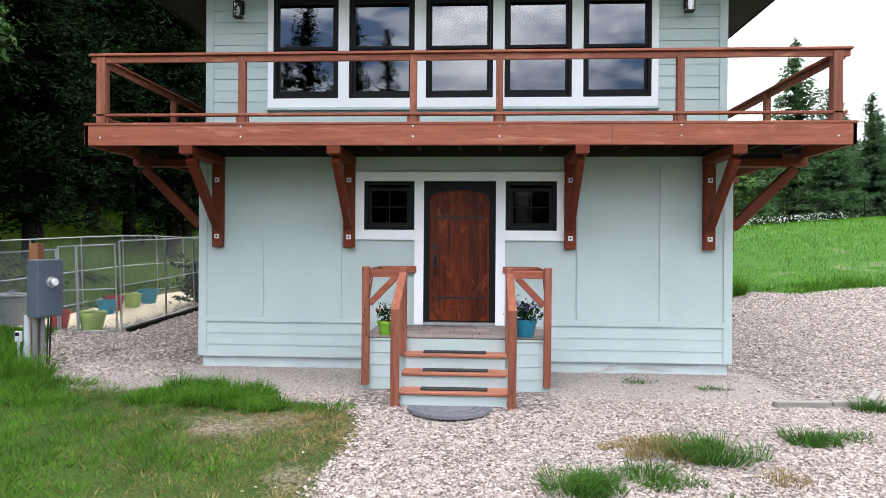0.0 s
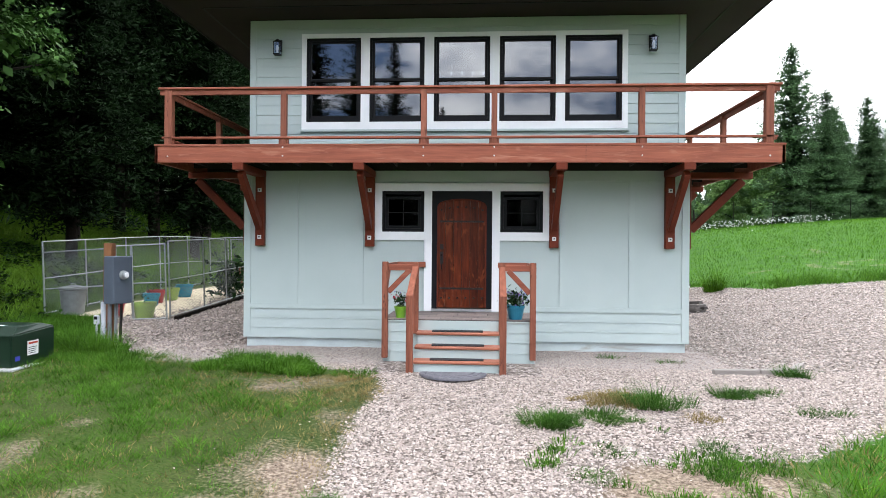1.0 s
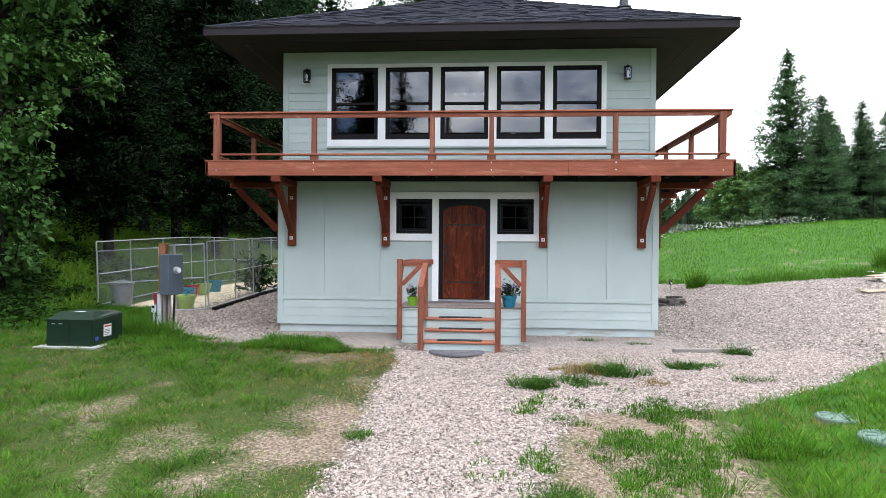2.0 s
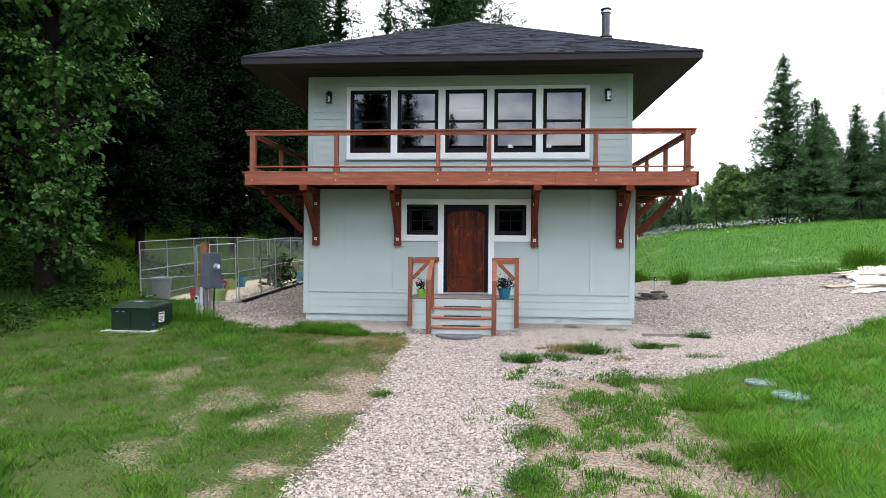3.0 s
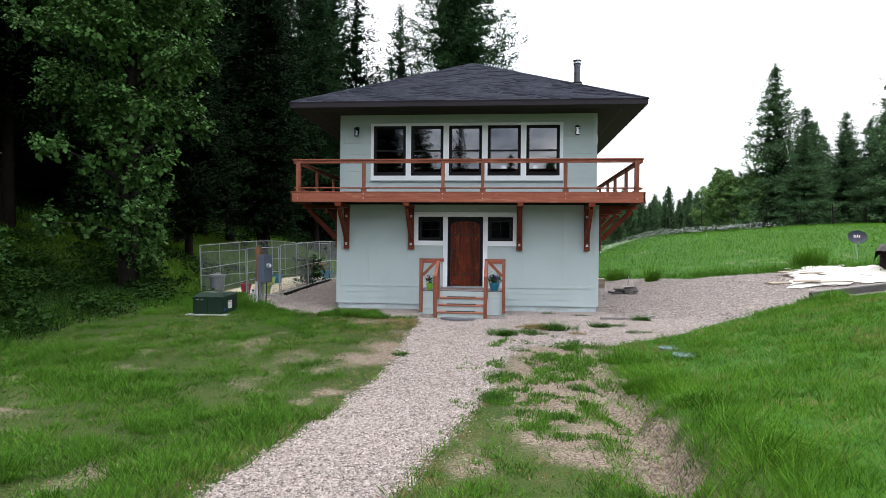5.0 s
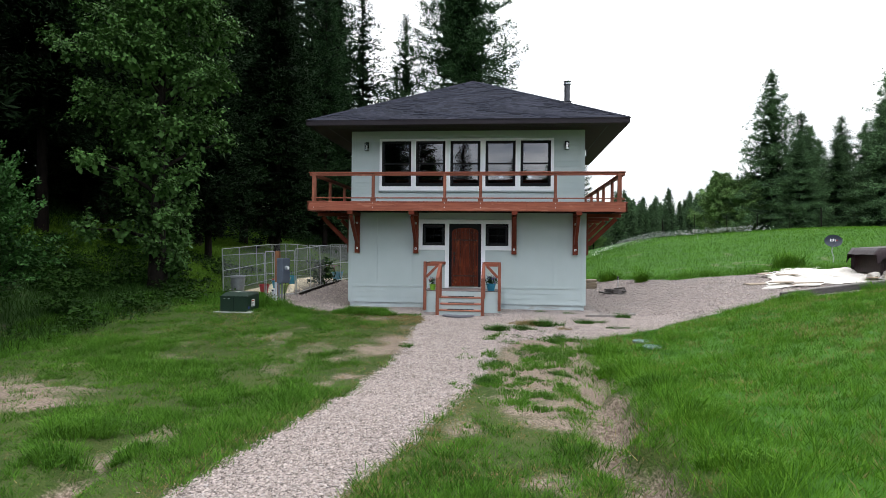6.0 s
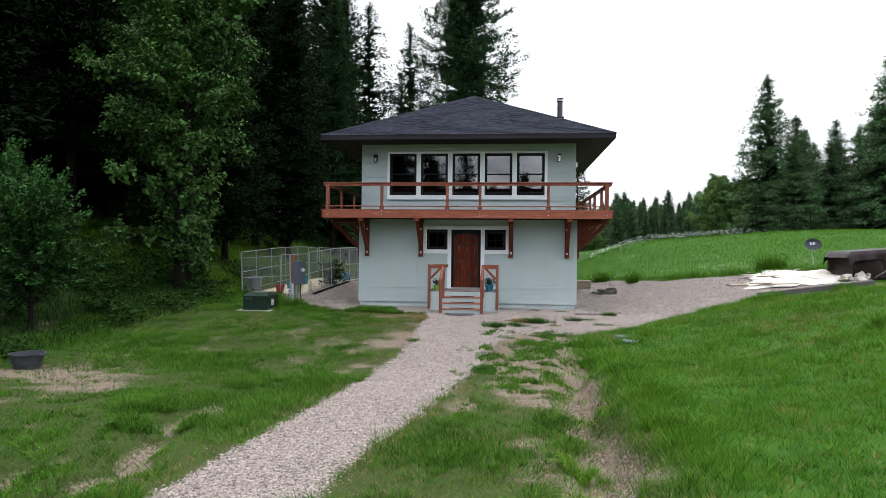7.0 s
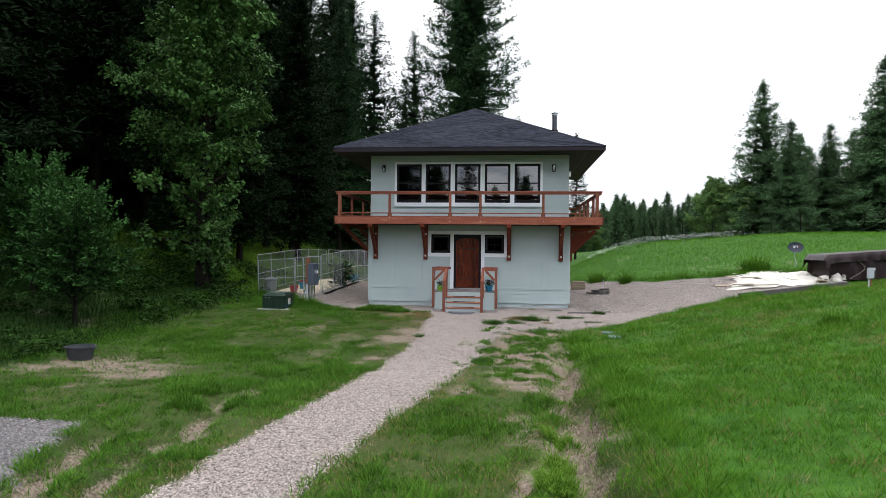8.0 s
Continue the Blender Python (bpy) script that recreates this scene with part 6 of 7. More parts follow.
def conifer(name, label, seed, h, r, bare=0.12, step=0.45, per=7, tuft=0.36, dense=12, needle=None, gap=0.0, group="conifers", full=0.8, even=0.42, droop=0.2, lift=0.14, core=0.5):
    """A spruce, fir or pine: whorls of flat boughs that sag and turn up again, each set with many small needle tufts."""
    rng = np.random.default_rng(seed)
    tree = thing(name, label, "tree", group)
    v, f = trunk_mesh(h, 0.0065 * h + 0.04, 0.0, seed)
    soup("trunk", v, f, BARK, tree, smooth=True)
    boughs = []
    z = bare * h
    while z < h * 0.992:
        fr = (z - bare * h) / (h - bare * h)
        reach = r * (1 - fr) ** full * (0.55 + 0.45 * min(1, fr / 0.15)) * rng.uniform(0.82, 1.1) + 0.14
        for k in range(per):
            if rng.random() >= gap:
                boughs.append((rng.uniform(0, math.tau), reach * rng.uniform(even, 1.15), -0.18 + 0.75 * fr + rng.normal(0, 0.16), z + rng.uniform(-0.8, 0.8) * step))
        z += step * rng.uniform(0.7, 1.3) * (0.6 + 0.4 * (1 - fr))
    az, L, rise, zb = np.array(boughs).T
    out_b = np.stack([np.cos(az), np.sin(az), 0 * az], -1)
    side_b = np.stack([-np.sin(az), np.cos(az), 0 * az], -1)
    up = np.array([0, 0, 1.0])
    five = 5                                   # the tufts stand in little bunches at the twig ends
    k = np.repeat(np.arange(len(L)), np.maximum(3, dense * L * (0.5 + 0.35 * L) / five).astype(int))
    s, t = rng.random(len(k)) ** 0.58, rng.uniform(-1, 1, len(k))
    d = 0.75 * out_b[k] + side_b[k] * (np.sign(t) * np.abs(t) ** 0.5 * 0.8)[:, None] + rng.normal(0, 0.3, (len(k), 3))
    d[:, 2] += rise[k] * 0.4 + 0.15
    lift_c = rng.normal(0, 0.06, len(k))
    k, s, t, d, lift_c = (np.repeat(a, five, 0) for a in (k, s, t, d, lift_c))
    n = len(k)
    wide = (0.36 * L[k] * (1 - s) ** 0.6 + 0.07) * np.minimum(1, 0.3 + s / 0.25)
    zc = zb[k] + L[k] * (rise[k] * s - droop * s ** 2 + lift * s ** 4) - 0.18 * np.abs(t) * wide + lift_c
    p = out_b[k] * (s * L[k])[:, None] + side_b[k] * (t * wide)[:, None] + up * zc[:, None] + rng.normal(0, 0.42 * tuft, (n, 3))
    d = d + rng.normal(0, 0.5, (n, 3))
    d *= (tuft * rng.uniform(0.55, 1.35, n) * (0.35 + 0.65 * np.minimum(1, L[k] / 1.3)) / np.linalg.norm(d, axis=1))[:, None]
    w = np.cross(d, rng.normal(0, 1, (n, 3)) + 0.6 * up)
    w *= (0.135 * tuft * rng.uniform(0.6, 1.3, n) / (np.linalg.norm(w, axis=1) + 1e-6))[:, None]
    quads = [np.stack([p, p + d * 0.45 + w, p + d, p + d * 0.45 - w], 1)]
    # Lighter outwards along each bough: new growth, with the crown's inner shade painted in.
    outer_lit = [np.repeat(np.clip(1.35 * s - 0.35 + 0.25 * np.abs(t), 0, 1), 4)]
    # the boughs themselves, and plates for dense inner twigs, added to block light
    a0 = up * zb[:, None]
    tip = out_b * L[:, None] + up * (zb + L * (rise - droop + lift))[:, None]
    half = out_b * (0.5 * L)[:, None] + up * (zb + L * (0.5 * rise - 0.25 * droop))[:, None]
    for wv in (side_b * 0.028, np.tile(up * 0.028, (len(L), 1))):
        quads.append(np.stack([a0 + wv, half + wv * 0.6, half - wv * 0.6, a0 - wv], 1))
        quads.append(np.stack([half + wv * 0.6, tip + wv * 0.2, tip - wv * 0.2, half - wv * 0.6], 1))
    if core:
        wv = side_b * (0.2 * L + 0.06)[:, None]
        quads.append(np.stack([a0, a0 + (half - a0) * core + wv, a0 + (half - a0) * 2 * core, a0 + (half - a0) * core - wv], 1))
    t = np.concatenate(quads)
    outer_lit.append(np.zeros(4 * (len(t) - n)))
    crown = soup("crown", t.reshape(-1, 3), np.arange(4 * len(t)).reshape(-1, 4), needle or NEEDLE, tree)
    crown.data.attributes.new("outer_lit", "FLOAT", "POINT").data.foreach_set("value", np.concatenate(outer_lit).astype(np.float32))
    return tree


def shoot_tree(name, label, seed, h, spread, shoots, per, size, mat, group="leafy trees"):
    """A low fruit tree: a thin trunk and many arching leafy shoots that end in a feathery, uneven outline."""
    rng = np.random.default_rng(seed)
    tree = thing(name, label, "tree", group)
    v, f = trunk_mesh(h * 0.75, 0.09, 0.15, seed)
    soup("trunk", v, f, BARK2, tree, smooth=True)
    bm = bmesh.new()
    quads, outer_lit = [], []
    for i in range(shoots):
        az, top = i * 2.4 + rng.normal(0, 0.4), rng.random() ** 0.8
        base = np.array([0.15 * top * 0.3, 0, h * (0.14 + 0.42 * top * rng.uniform(0.6, 1.1))])
        R = spread * math.sqrt(max(0.03, 1 - (1.15 * top - 0.28) ** 2)) * rng.uniform(0.45, 1.12)
        end = np.array([math.cos(az) * R, math.sin(az) * R, h * (0.22 + 0.78 * top) + rng.normal(0, 0.22)])
        ctl = base * 0.5 + end * 0.5 + np.array([0, 0, 0.28 * R])
        u = rng.random(per) ** 0.75 * 0.85 + 0.17
        b = u[:, None]
        axis = base * (1 - b) ** 2 + ctl * 2 * b * (1 - b) + end * b * b
        along = (ctl - base) * (1 - b) + (end - ctl) * b
        along /= np.linalg.norm(along, axis=1)[:, None]
        p = axis + rng.normal(0, 1, (per, 3)) * (0.05 + 0.17 * (1 - b)) * np.array([1, 1, 0.8])
        d = along * 0.8 + rng.normal(0, 0.55, (per, 3))
        d *= (size * rng.uniform(0.6, 1.35, per) / (np.linalg.norm(d, axis=1) + 1e-6))[:, None]
        nor = np.array([0, 0, 1.0]) + rng.normal(0, 0.5, (per, 3))
        w = np.cross(d, nor) * 0.34
        quads.append(np.stack([p, p + d * 0.5 + w, p + d, p + d * 0.5 - w], 1))
        outer_lit.append(np.repeat(u ** 1.5, 4))
        if i % 2 == 0:
            tube(bm, base, ctl * 0.5 + (base + end) * 0.25, 0.018, 0.011, n=5, caps=False)
            tube(bm, ctl * 0.5 + (base + end) * 0.25, end, 0.011, 0.003, n=5, caps=False)
    part("limb", bm, BARK2, tree)
    t = np.concatenate(quads)
    crown = soup("crown", t.reshape(-1, 3), np.arange(4 * len(t)).reshape(-1, 4), mat, tree)
    crown.data.attributes.new("outer_lit", "FLOAT", "POINT").data.foreach_set("value", np.concatenate(outer_lit).astype(np.float32))
    return tree


def leaf_tree(name, label, seed, h, spread, leaves, size, lobes=26, low=0.2, mat=None, group="leafy trees", bulge=0.0, thin=0.0):
    """A broad-leaved tree: limbs that end in rounded masses of sprigs, with dark gaps between the masses."""
    rng = np.random.default_rng(seed)
    tree = thing(name, label, "tree", group)
    v, f = trunk_mesh(h * 0.85, 0.014 * h + 0.04, 0.3, seed)
    soup("trunk", v, f, BARK2, tree, smooth=True)
    bm = bmesh.new()
    out_v = []

    def leaf_set(p, normal, sz):
        k = len(p)
        normal = normal / (np.linalg.norm(normal, axis=1)[:, None] + 1e-6)
        d = np.cross(normal, rng.normal(0, 1, (k, 3)))
        d /= np.linalg.norm(d, axis=1)[:, None] + 1e-6
        d[:, 2] -= 0.35
        w = np.cross(d, normal)
        s = sz * rng.uniform(0.6, 1.35, (k, 1))
        out_v.append(np.stack([p, p + d * s * 0.5 + w * s * 0.36, p + d * s, p + d * s * 0.5 - w * s * 0.36], 1))

    sprigs = 16
    for i in range(lobes):
        fr = low + (1 - low) * (i + rng.random()) / lobes
        sparse = 1 - thin * max(0.0, min(1.0, (0.42 - fr) / 0.12))      # few leaves low down, so the dark wood behind stands in for shade
        per = max(4, int(leaves * sparse) // (lobes * sprigs))
        az = i * 2.4 + rng.uniform(-0.5, 0.5)
        side = 1 + bulge * max(0.0, -math.cos(az)) * math.exp(-((fr - 0.5) / 0.09) ** 2) - 0.35 * bulge * max(0.0, -math.cos(az)) * math.exp(-((fr - 0.68) / 0.08) ** 2)
        L = spread * (math.sin(math.pi * min(1, 0.25 + 0.72 * fr)) ** 0.8) * rng.uniform(0.22, 0.95) * side
        a = Vector((0.3 * fr * fr * 0.7, 0, h * fr * 0.85))
        b = a + Vector((math.cos(az) * L, math.sin(az) * L, L * rng.uniform(0.15, 0.6)))
        m = a.lerp(b, 0.5) + Vector((0, 0, 0.08 * L))
        r0 = 0.005 * h * (1.2 - fr)
        tube(bm, a, m, r0, r0 * 0.6, n=5, caps=False), tube(bm, m, b, r0 * 0.6, r0 * 0.15, n=5, caps=False)
        R = spread * rng.uniform(0.2, 0.36) * (0.5 + 0.5 * sparse)
        d = rng.normal(0, 1, (sprigs, 3))
        d[:, 2] = np.abs(d[:, 2]) - 0.35
        d /= np.linalg.norm(d, axis=1)[:, None]
        heads = np.array(b) + d * R * rng.uniform(0.7, 1.15, (sprigs, 1)) * np.array([1.1, 1.1, 0.8])
        for e in heads[::3]:
            tube(bm, b, e, r0 * 0.22, r0 * 0.08, n=4, caps=False)
        k = rng.integers(0, sprigs, per * sprigs)
        p = heads[k] + rng.normal(0, 1, (len(k), 3)) * (0.2 * R) * np.array([1.2, 1.2, 0.7])
        leaf_set(p, np.array([0, 0, 0.8]) + 0.5 * d[k] + rng.normal(0, 0.45, (len(k), 3)), size)
        # shoots that break the outline
        for j in range(3):
            sd = np.array([math.cos(az + rng.normal(0, 0.6)), math.sin(az + rng.normal(0, 0.6)), rng.uniform(0.1, 1.1)])
            sd *= R * rng.uniform(1.1, 1.8) / np.linalg.norm(sd)
            u = rng.random((per * 3, 1)) ** 0.7
            leaf_set(np.array(b) + sd * u + rng.normal(0, 0.09, (per * 3, 3)) * R, np.array([0, 0, 0.8]) + rng.normal(0, 0.5, (per * 3, 3)), size)
        # the inside of the mass: oversized filler leaves added to block light
        q = 110
        p = np.array(b) + rng.normal(0, 0.3, (q, 3)) * R - np.array([0, 0, 0.2 * R])
        leaf_set(p, rng.normal(0, 1, (q, 3)) + np.array([0, 0, 0.6]), size * 1.7)
        p = np.array(m) + rng.normal(0, 0.32, (q, 3)) * R
        leaf_set(p, rng.normal(0, 1, (q, 3)), size * 1.7)
    part("limb", bm, BARK2, tree)
    t = np.concatenate(out_v)
    soup("crown", t.reshape(-1, 3), np.arange(4 * len(t)).reshape(-1, 4), mat or LEAF, tree)
    return tree


def planted(tree, x, y, s=1.0, rz=0.0, first=False):
    m = pose(x, y, gz(x, y) - 0.05, 0, 0, rz) @ Matrix.Scale(s, 4)
    if first:
        tree.matrix_world = m
        return tree
    made = copy_thing(tree, pose(x, y, gz(x, y) - 0.05, 0, 0, rz))
    made.scale = (s, s, s)
    return made


# dark conifers of the wood beside the house, its deep shade put into the needles
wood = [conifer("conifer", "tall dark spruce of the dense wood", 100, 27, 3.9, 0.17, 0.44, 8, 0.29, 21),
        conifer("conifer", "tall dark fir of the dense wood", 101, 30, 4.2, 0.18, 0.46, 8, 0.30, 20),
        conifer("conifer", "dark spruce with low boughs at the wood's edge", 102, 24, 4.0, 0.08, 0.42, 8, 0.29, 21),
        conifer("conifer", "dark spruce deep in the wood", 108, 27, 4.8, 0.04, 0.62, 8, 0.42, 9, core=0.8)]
# the first two spruces are added to keep sky light off the leafy tree
spots = [(-18.6, -6.2, 2, 1.0), (-21.5, -11.5, 2, 1.0), (-16.4, 13.4, 0, 0.95), (-18.1, 19.6, 1, 0.9), (-16.4, 19.8, 1, 1.0), (-15.9, 24.8, 0, 1.1), (-15.6, 7.6, 2, 1.05), (-13.9, 9.6, 2, 0.8), (-15.4, 22.5, 0, 1.0)]
rng = random.Random(77)
tries = 0
while len(spots) < 70 and tries < 6000:
    tries += 1
    x, y = rng.uniform(-46, -13.2), rng.uniform(-14, 52)
    if x > -20 and y < 17:
        continue
    if y < 2 and x > -19.5 - 0.3 * (2 - y):
        continue
    if y > 26 and x > -14.5 - 0.08 * (y - 26):
        continue
    if min((x - a) ** 2 + (y - b) ** 2 for a, b, _, _ in spots) < 3.6 ** 2:
        continue
    deep = x < -23 - 0.1 * max(0, y) or y > 30
    spots.append((x, y, 3 if deep else rng.choice((0, 0, 1, 1, 2)), rng.uniform(0.8, 1.15)))
for i in range(16):
    spots.append((-62 + 1.9 * i + rng.uniform(-1, 1), 62 - 2.2 * i + rng.uniform(-2, 2), 3, rng.uniform(1.0, 1.25)))
used = set()
for x, y, k, s in spots:
    if k in used:
        planted(wood[k], x, y, s, rng.uniform(0, 360))
    else:
        planted(wood[k], x, y, 1.0, rng.uniform(0, 360), True)
        used.add(k)
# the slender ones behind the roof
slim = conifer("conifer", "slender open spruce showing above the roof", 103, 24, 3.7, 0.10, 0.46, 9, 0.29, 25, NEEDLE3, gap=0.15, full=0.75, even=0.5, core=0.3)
planted(slim, -11.8, 35.0, 1.0, 20, True)
slim.scale = (1.5, 1.5, 1.0)
planted(slim, -8.2, 36.5, 0.98, 130).scale = (1.25, 1.25, 0.98)
planted(slim, -15.0, 38, 1.2, 200), planted(slim, -18.2, 33, 1.1, 250), planted(slim, -13.9, 30.5, 1.0, 310), planted(slim, -10.3, 44, 0.85, 80)
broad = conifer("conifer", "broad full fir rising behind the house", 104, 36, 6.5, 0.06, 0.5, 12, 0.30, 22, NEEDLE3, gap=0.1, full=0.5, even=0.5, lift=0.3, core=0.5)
planted(broad, -2.8, 34.0, 1.0, 40, True)
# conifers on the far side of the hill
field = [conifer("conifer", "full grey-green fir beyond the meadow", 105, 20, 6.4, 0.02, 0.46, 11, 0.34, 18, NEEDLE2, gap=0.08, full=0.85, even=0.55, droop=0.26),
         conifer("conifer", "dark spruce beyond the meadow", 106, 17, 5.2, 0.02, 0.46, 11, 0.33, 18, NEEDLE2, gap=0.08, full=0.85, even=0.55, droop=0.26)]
planted(field[0], 31.7, 55.8, 1.0, 0, True), planted(field[1], 40.7, 58.4, 1.0, 0, True)
field[1].scale = (0.9, 0.9, 0.9)
for x, y, k, s in ((34.2, 54.0, 0, 0.74), (36.6, 57.5, 0, 0.7), (33.2, 58, 1, 0.62), (39.2, 55.0, 1, 0.72), (43.0, 54, 0, 0.8), (33.0, 51.5, 1, 0.7), (37.8, 53.5, 1, 0.7), (43.4, 58.5, 1, 0.85), (42.4, 50.0, 0, 1.04), (46, 52, 0, 1.0), (44.5, 56, 1, 0.95), (38.9, 60, 1, 0.75),
                   (50, 54, 0, 1.1), (31.0, 60, 1, 0.5), (31.6, 66, 1, 0.45), (29.0, 70, 1, 0.45), (48, 62, 0, 0.9), (35, 63, 1, 0.8)):
    planted(field[k], x, y, s, rng.uniform(0, 360))
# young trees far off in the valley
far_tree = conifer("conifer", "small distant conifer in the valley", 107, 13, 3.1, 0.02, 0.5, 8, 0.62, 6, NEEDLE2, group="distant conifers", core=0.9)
first_far = True
for i in range(260):
    x, y = rng.uniform(8, 62), rng.uniform(74, 150)
    if not 0.06 < (x - 1.9) / (y + 25.6) < 0.34:
        continue
    planted(far_tree, x, y, rng.uniform(0.42, 0.72), rng.uniform(0, 360), first_far)
    if first_far:
        far_tree.scale = (0.6, 0.6, 0.6)
    first_far = False
# trees across the drive, behind the camera
planted(wood[0], -7.6, -44, 0.78, 10), planted(wood[2], -11.5, -48, 1.05, 50), planted(wood[2], -20, -56, 0.9, 0), planted(wood[0], -26, -50, 0.9, 0), planted(wood[2], -31, -40, 0.95, 90)
planted(wood[1], -16.5, -51, 0.9, 40), planted(wood[2], -21.5, -47, 1.0, 140), planted(wood[0], -13.5, -60, 0.95, 70), planted(wood[1], -4.5, -61, 0.62, 10)
planted(wood[2], 2.0, -64, 0.62, 200), planted(wood[0], 7.5, -66, 0.5, 0), planted(wood[2], 13, -62, 0.55, 30)
planted(wood[1], -36, -30, 0.95, 30), planted(wood[0], 22, -70, 0.62, 0), planted(wood[2], -15, -62, 0.9, 120)
for i in range(30):
    planted(far_tree, -48 + 3.4 * i + rng.uniform(-1, 1), -58 + rng.uniform(-5, 5) - 0.1 * abs(i - 12), rng.uniform(0.7, 1.15), rng.uniform(0, 360))

poplar = leaf_tree("leafy_tree", "tall leafy tree with a loose light green crown", 200, 19, 3.0, 66000, 0.12, 66, 0.05, bulge=0.9, thin=0.82)
planted(poplar, -11.9, 1.4, 1.0, 0, True)
apple = shoot_tree("small_leafy_tree", "low spreading fruit tree on a thin trunk", 201, 4.9, 1.95, 150, 120, 0.11, LEAF2)
planted(apple, -11.7, -7.2, 1.0, 0, True)
apple.scale = (0.92, 0.92, 0.92)
planted(apple, -14.6, -5.4, 1.0, 100)
birch = leaf_tree("leafy_tree", "light green leafy tree beyond the meadow", 202, 9.5, 3.0, 26000, 0.19, 34, 0.06, LEAF3)
planted(birch, 27.6, 60, 1.0, 0, True), planted(birch, 29.6, 57.0, 0.9, 70), planted(birch, 13.4, 70, 0.5, 40)
planted(slim, 7.6, 36.0, 0.5, 70)

# the hills beyond the valley, the blue haze of distance painted into their colour
hx = np.linspace(150, 900, 61)
hz = 62 + 26 * np.exp(-((hx - 560) / 120) ** 2) + 10 * (fbm(hx * 0.02, hx * 0 + 3.0, 90) - 0.5) * 2
ridge_v = np.concatenate([np.stack([hx, hx * 0 + 1500, hx * 0 - 60], -1), np.stack([hx, hx * 0 + 1560, hz * 0.7], -1), np.stack([hx, hx * 0 + 1650, hz], -1), np.stack([hx, hx * 0 + 1900, hx * 0 - 60], -1)])
k = np.arange(4 * 61).reshape(4, 61)
HILLS = material("far_hills_in_haze", (0.30, 0.38, 0.46), 1.0, (0.26, 0.34, 0.42), 0.02, (1, 1, 1), 0.2, 0.0, spec=0.0)
tagged(soup("backdrop", ridge_v, np.stack([k[:-1, :-1], k[:-1, 1:], k[1:, 1:], k[1:, :-1]], -1).reshape(-1, 4), HILLS, smooth=True), "wooded hills beyond the valley, painted with pale blue haze", "hills", kind="structure")

# ---------------------------------------------------------------- grass, weeds, stones
def blades(name, x, y, height, width, mat, seed, label, lean=0.5, category="grass", curved=False):
    """Single blades standing on the ground: one triangle each, or an arching strip of three."""
    r = np.random.default_rng(seed)
    n = len(x)
    z = ground_z(x, y) - 0.01
    a = r.uniform(0, math.tau, n)
    h = height * r.uniform(0.55, 1.35, n)
    w = width * r.uniform(0.7, 1.3, n)
    ln = h * r.uniform(0.15, 1.0, n) * lean
    b = a + r.normal(math.pi / 2, 0.5, n)
    p = np.stack([x, y, z], -1)
    side = np.stack([np.cos(b), np.sin(b), np.zeros(n)], -1) * (w * 0.5)[:, None]
    tip = p + np.stack([np.cos(a) * ln, np.sin(a) * ln, h], -1)
    if curved:
        mid = p + np.stack([np.cos(a) * ln * 0.3, np.sin(a) * ln * 0.3, h * 0.75], -1)
        v = np.stack([p - side, p + side, mid + side * 0.8, mid - side * 0.8, tip], 1).reshape(-1, 3)
        k = np.arange(n)[:, None] * 5
        f = np.concatenate([k + [0, 1, 2], k + [0, 2, 3], k + [3, 2, 4]], 0)
    else:
        v = np.stack([p - side, p + side, tip], 1).reshape(-1, 3)
        f = np.arange(3 * n).reshape(-1, 3)
    return tagged(soup(name, v, f, mat), label, category, kind="stuff")


def scatter(n, x0, x1, y0, y1, seed):
    r = np.random.default_rng(seed)
    return r.uniform(x0, x1, n), r.uniform(y0, y1, n), r.random(n)


def on_house(x, y):
    return ((np.abs(x) < 4.1) & (y > -0.02) & (y < 8.15)) | ((np.abs(x) < 1.3) & (y > -2.2) & (y < 0))


def turf_density(x, y):
    d = 1 - 0.92 * bare_mask(x, y)
    d = d * ss(0.12, -0.06, drive_mask(x, y)) * ss(0.15, -0.05, road_mask(x, y)) * ss(0.1, -0.05, sand_mask(x, y))
    return np.where(on_house(x, y), 0, d)


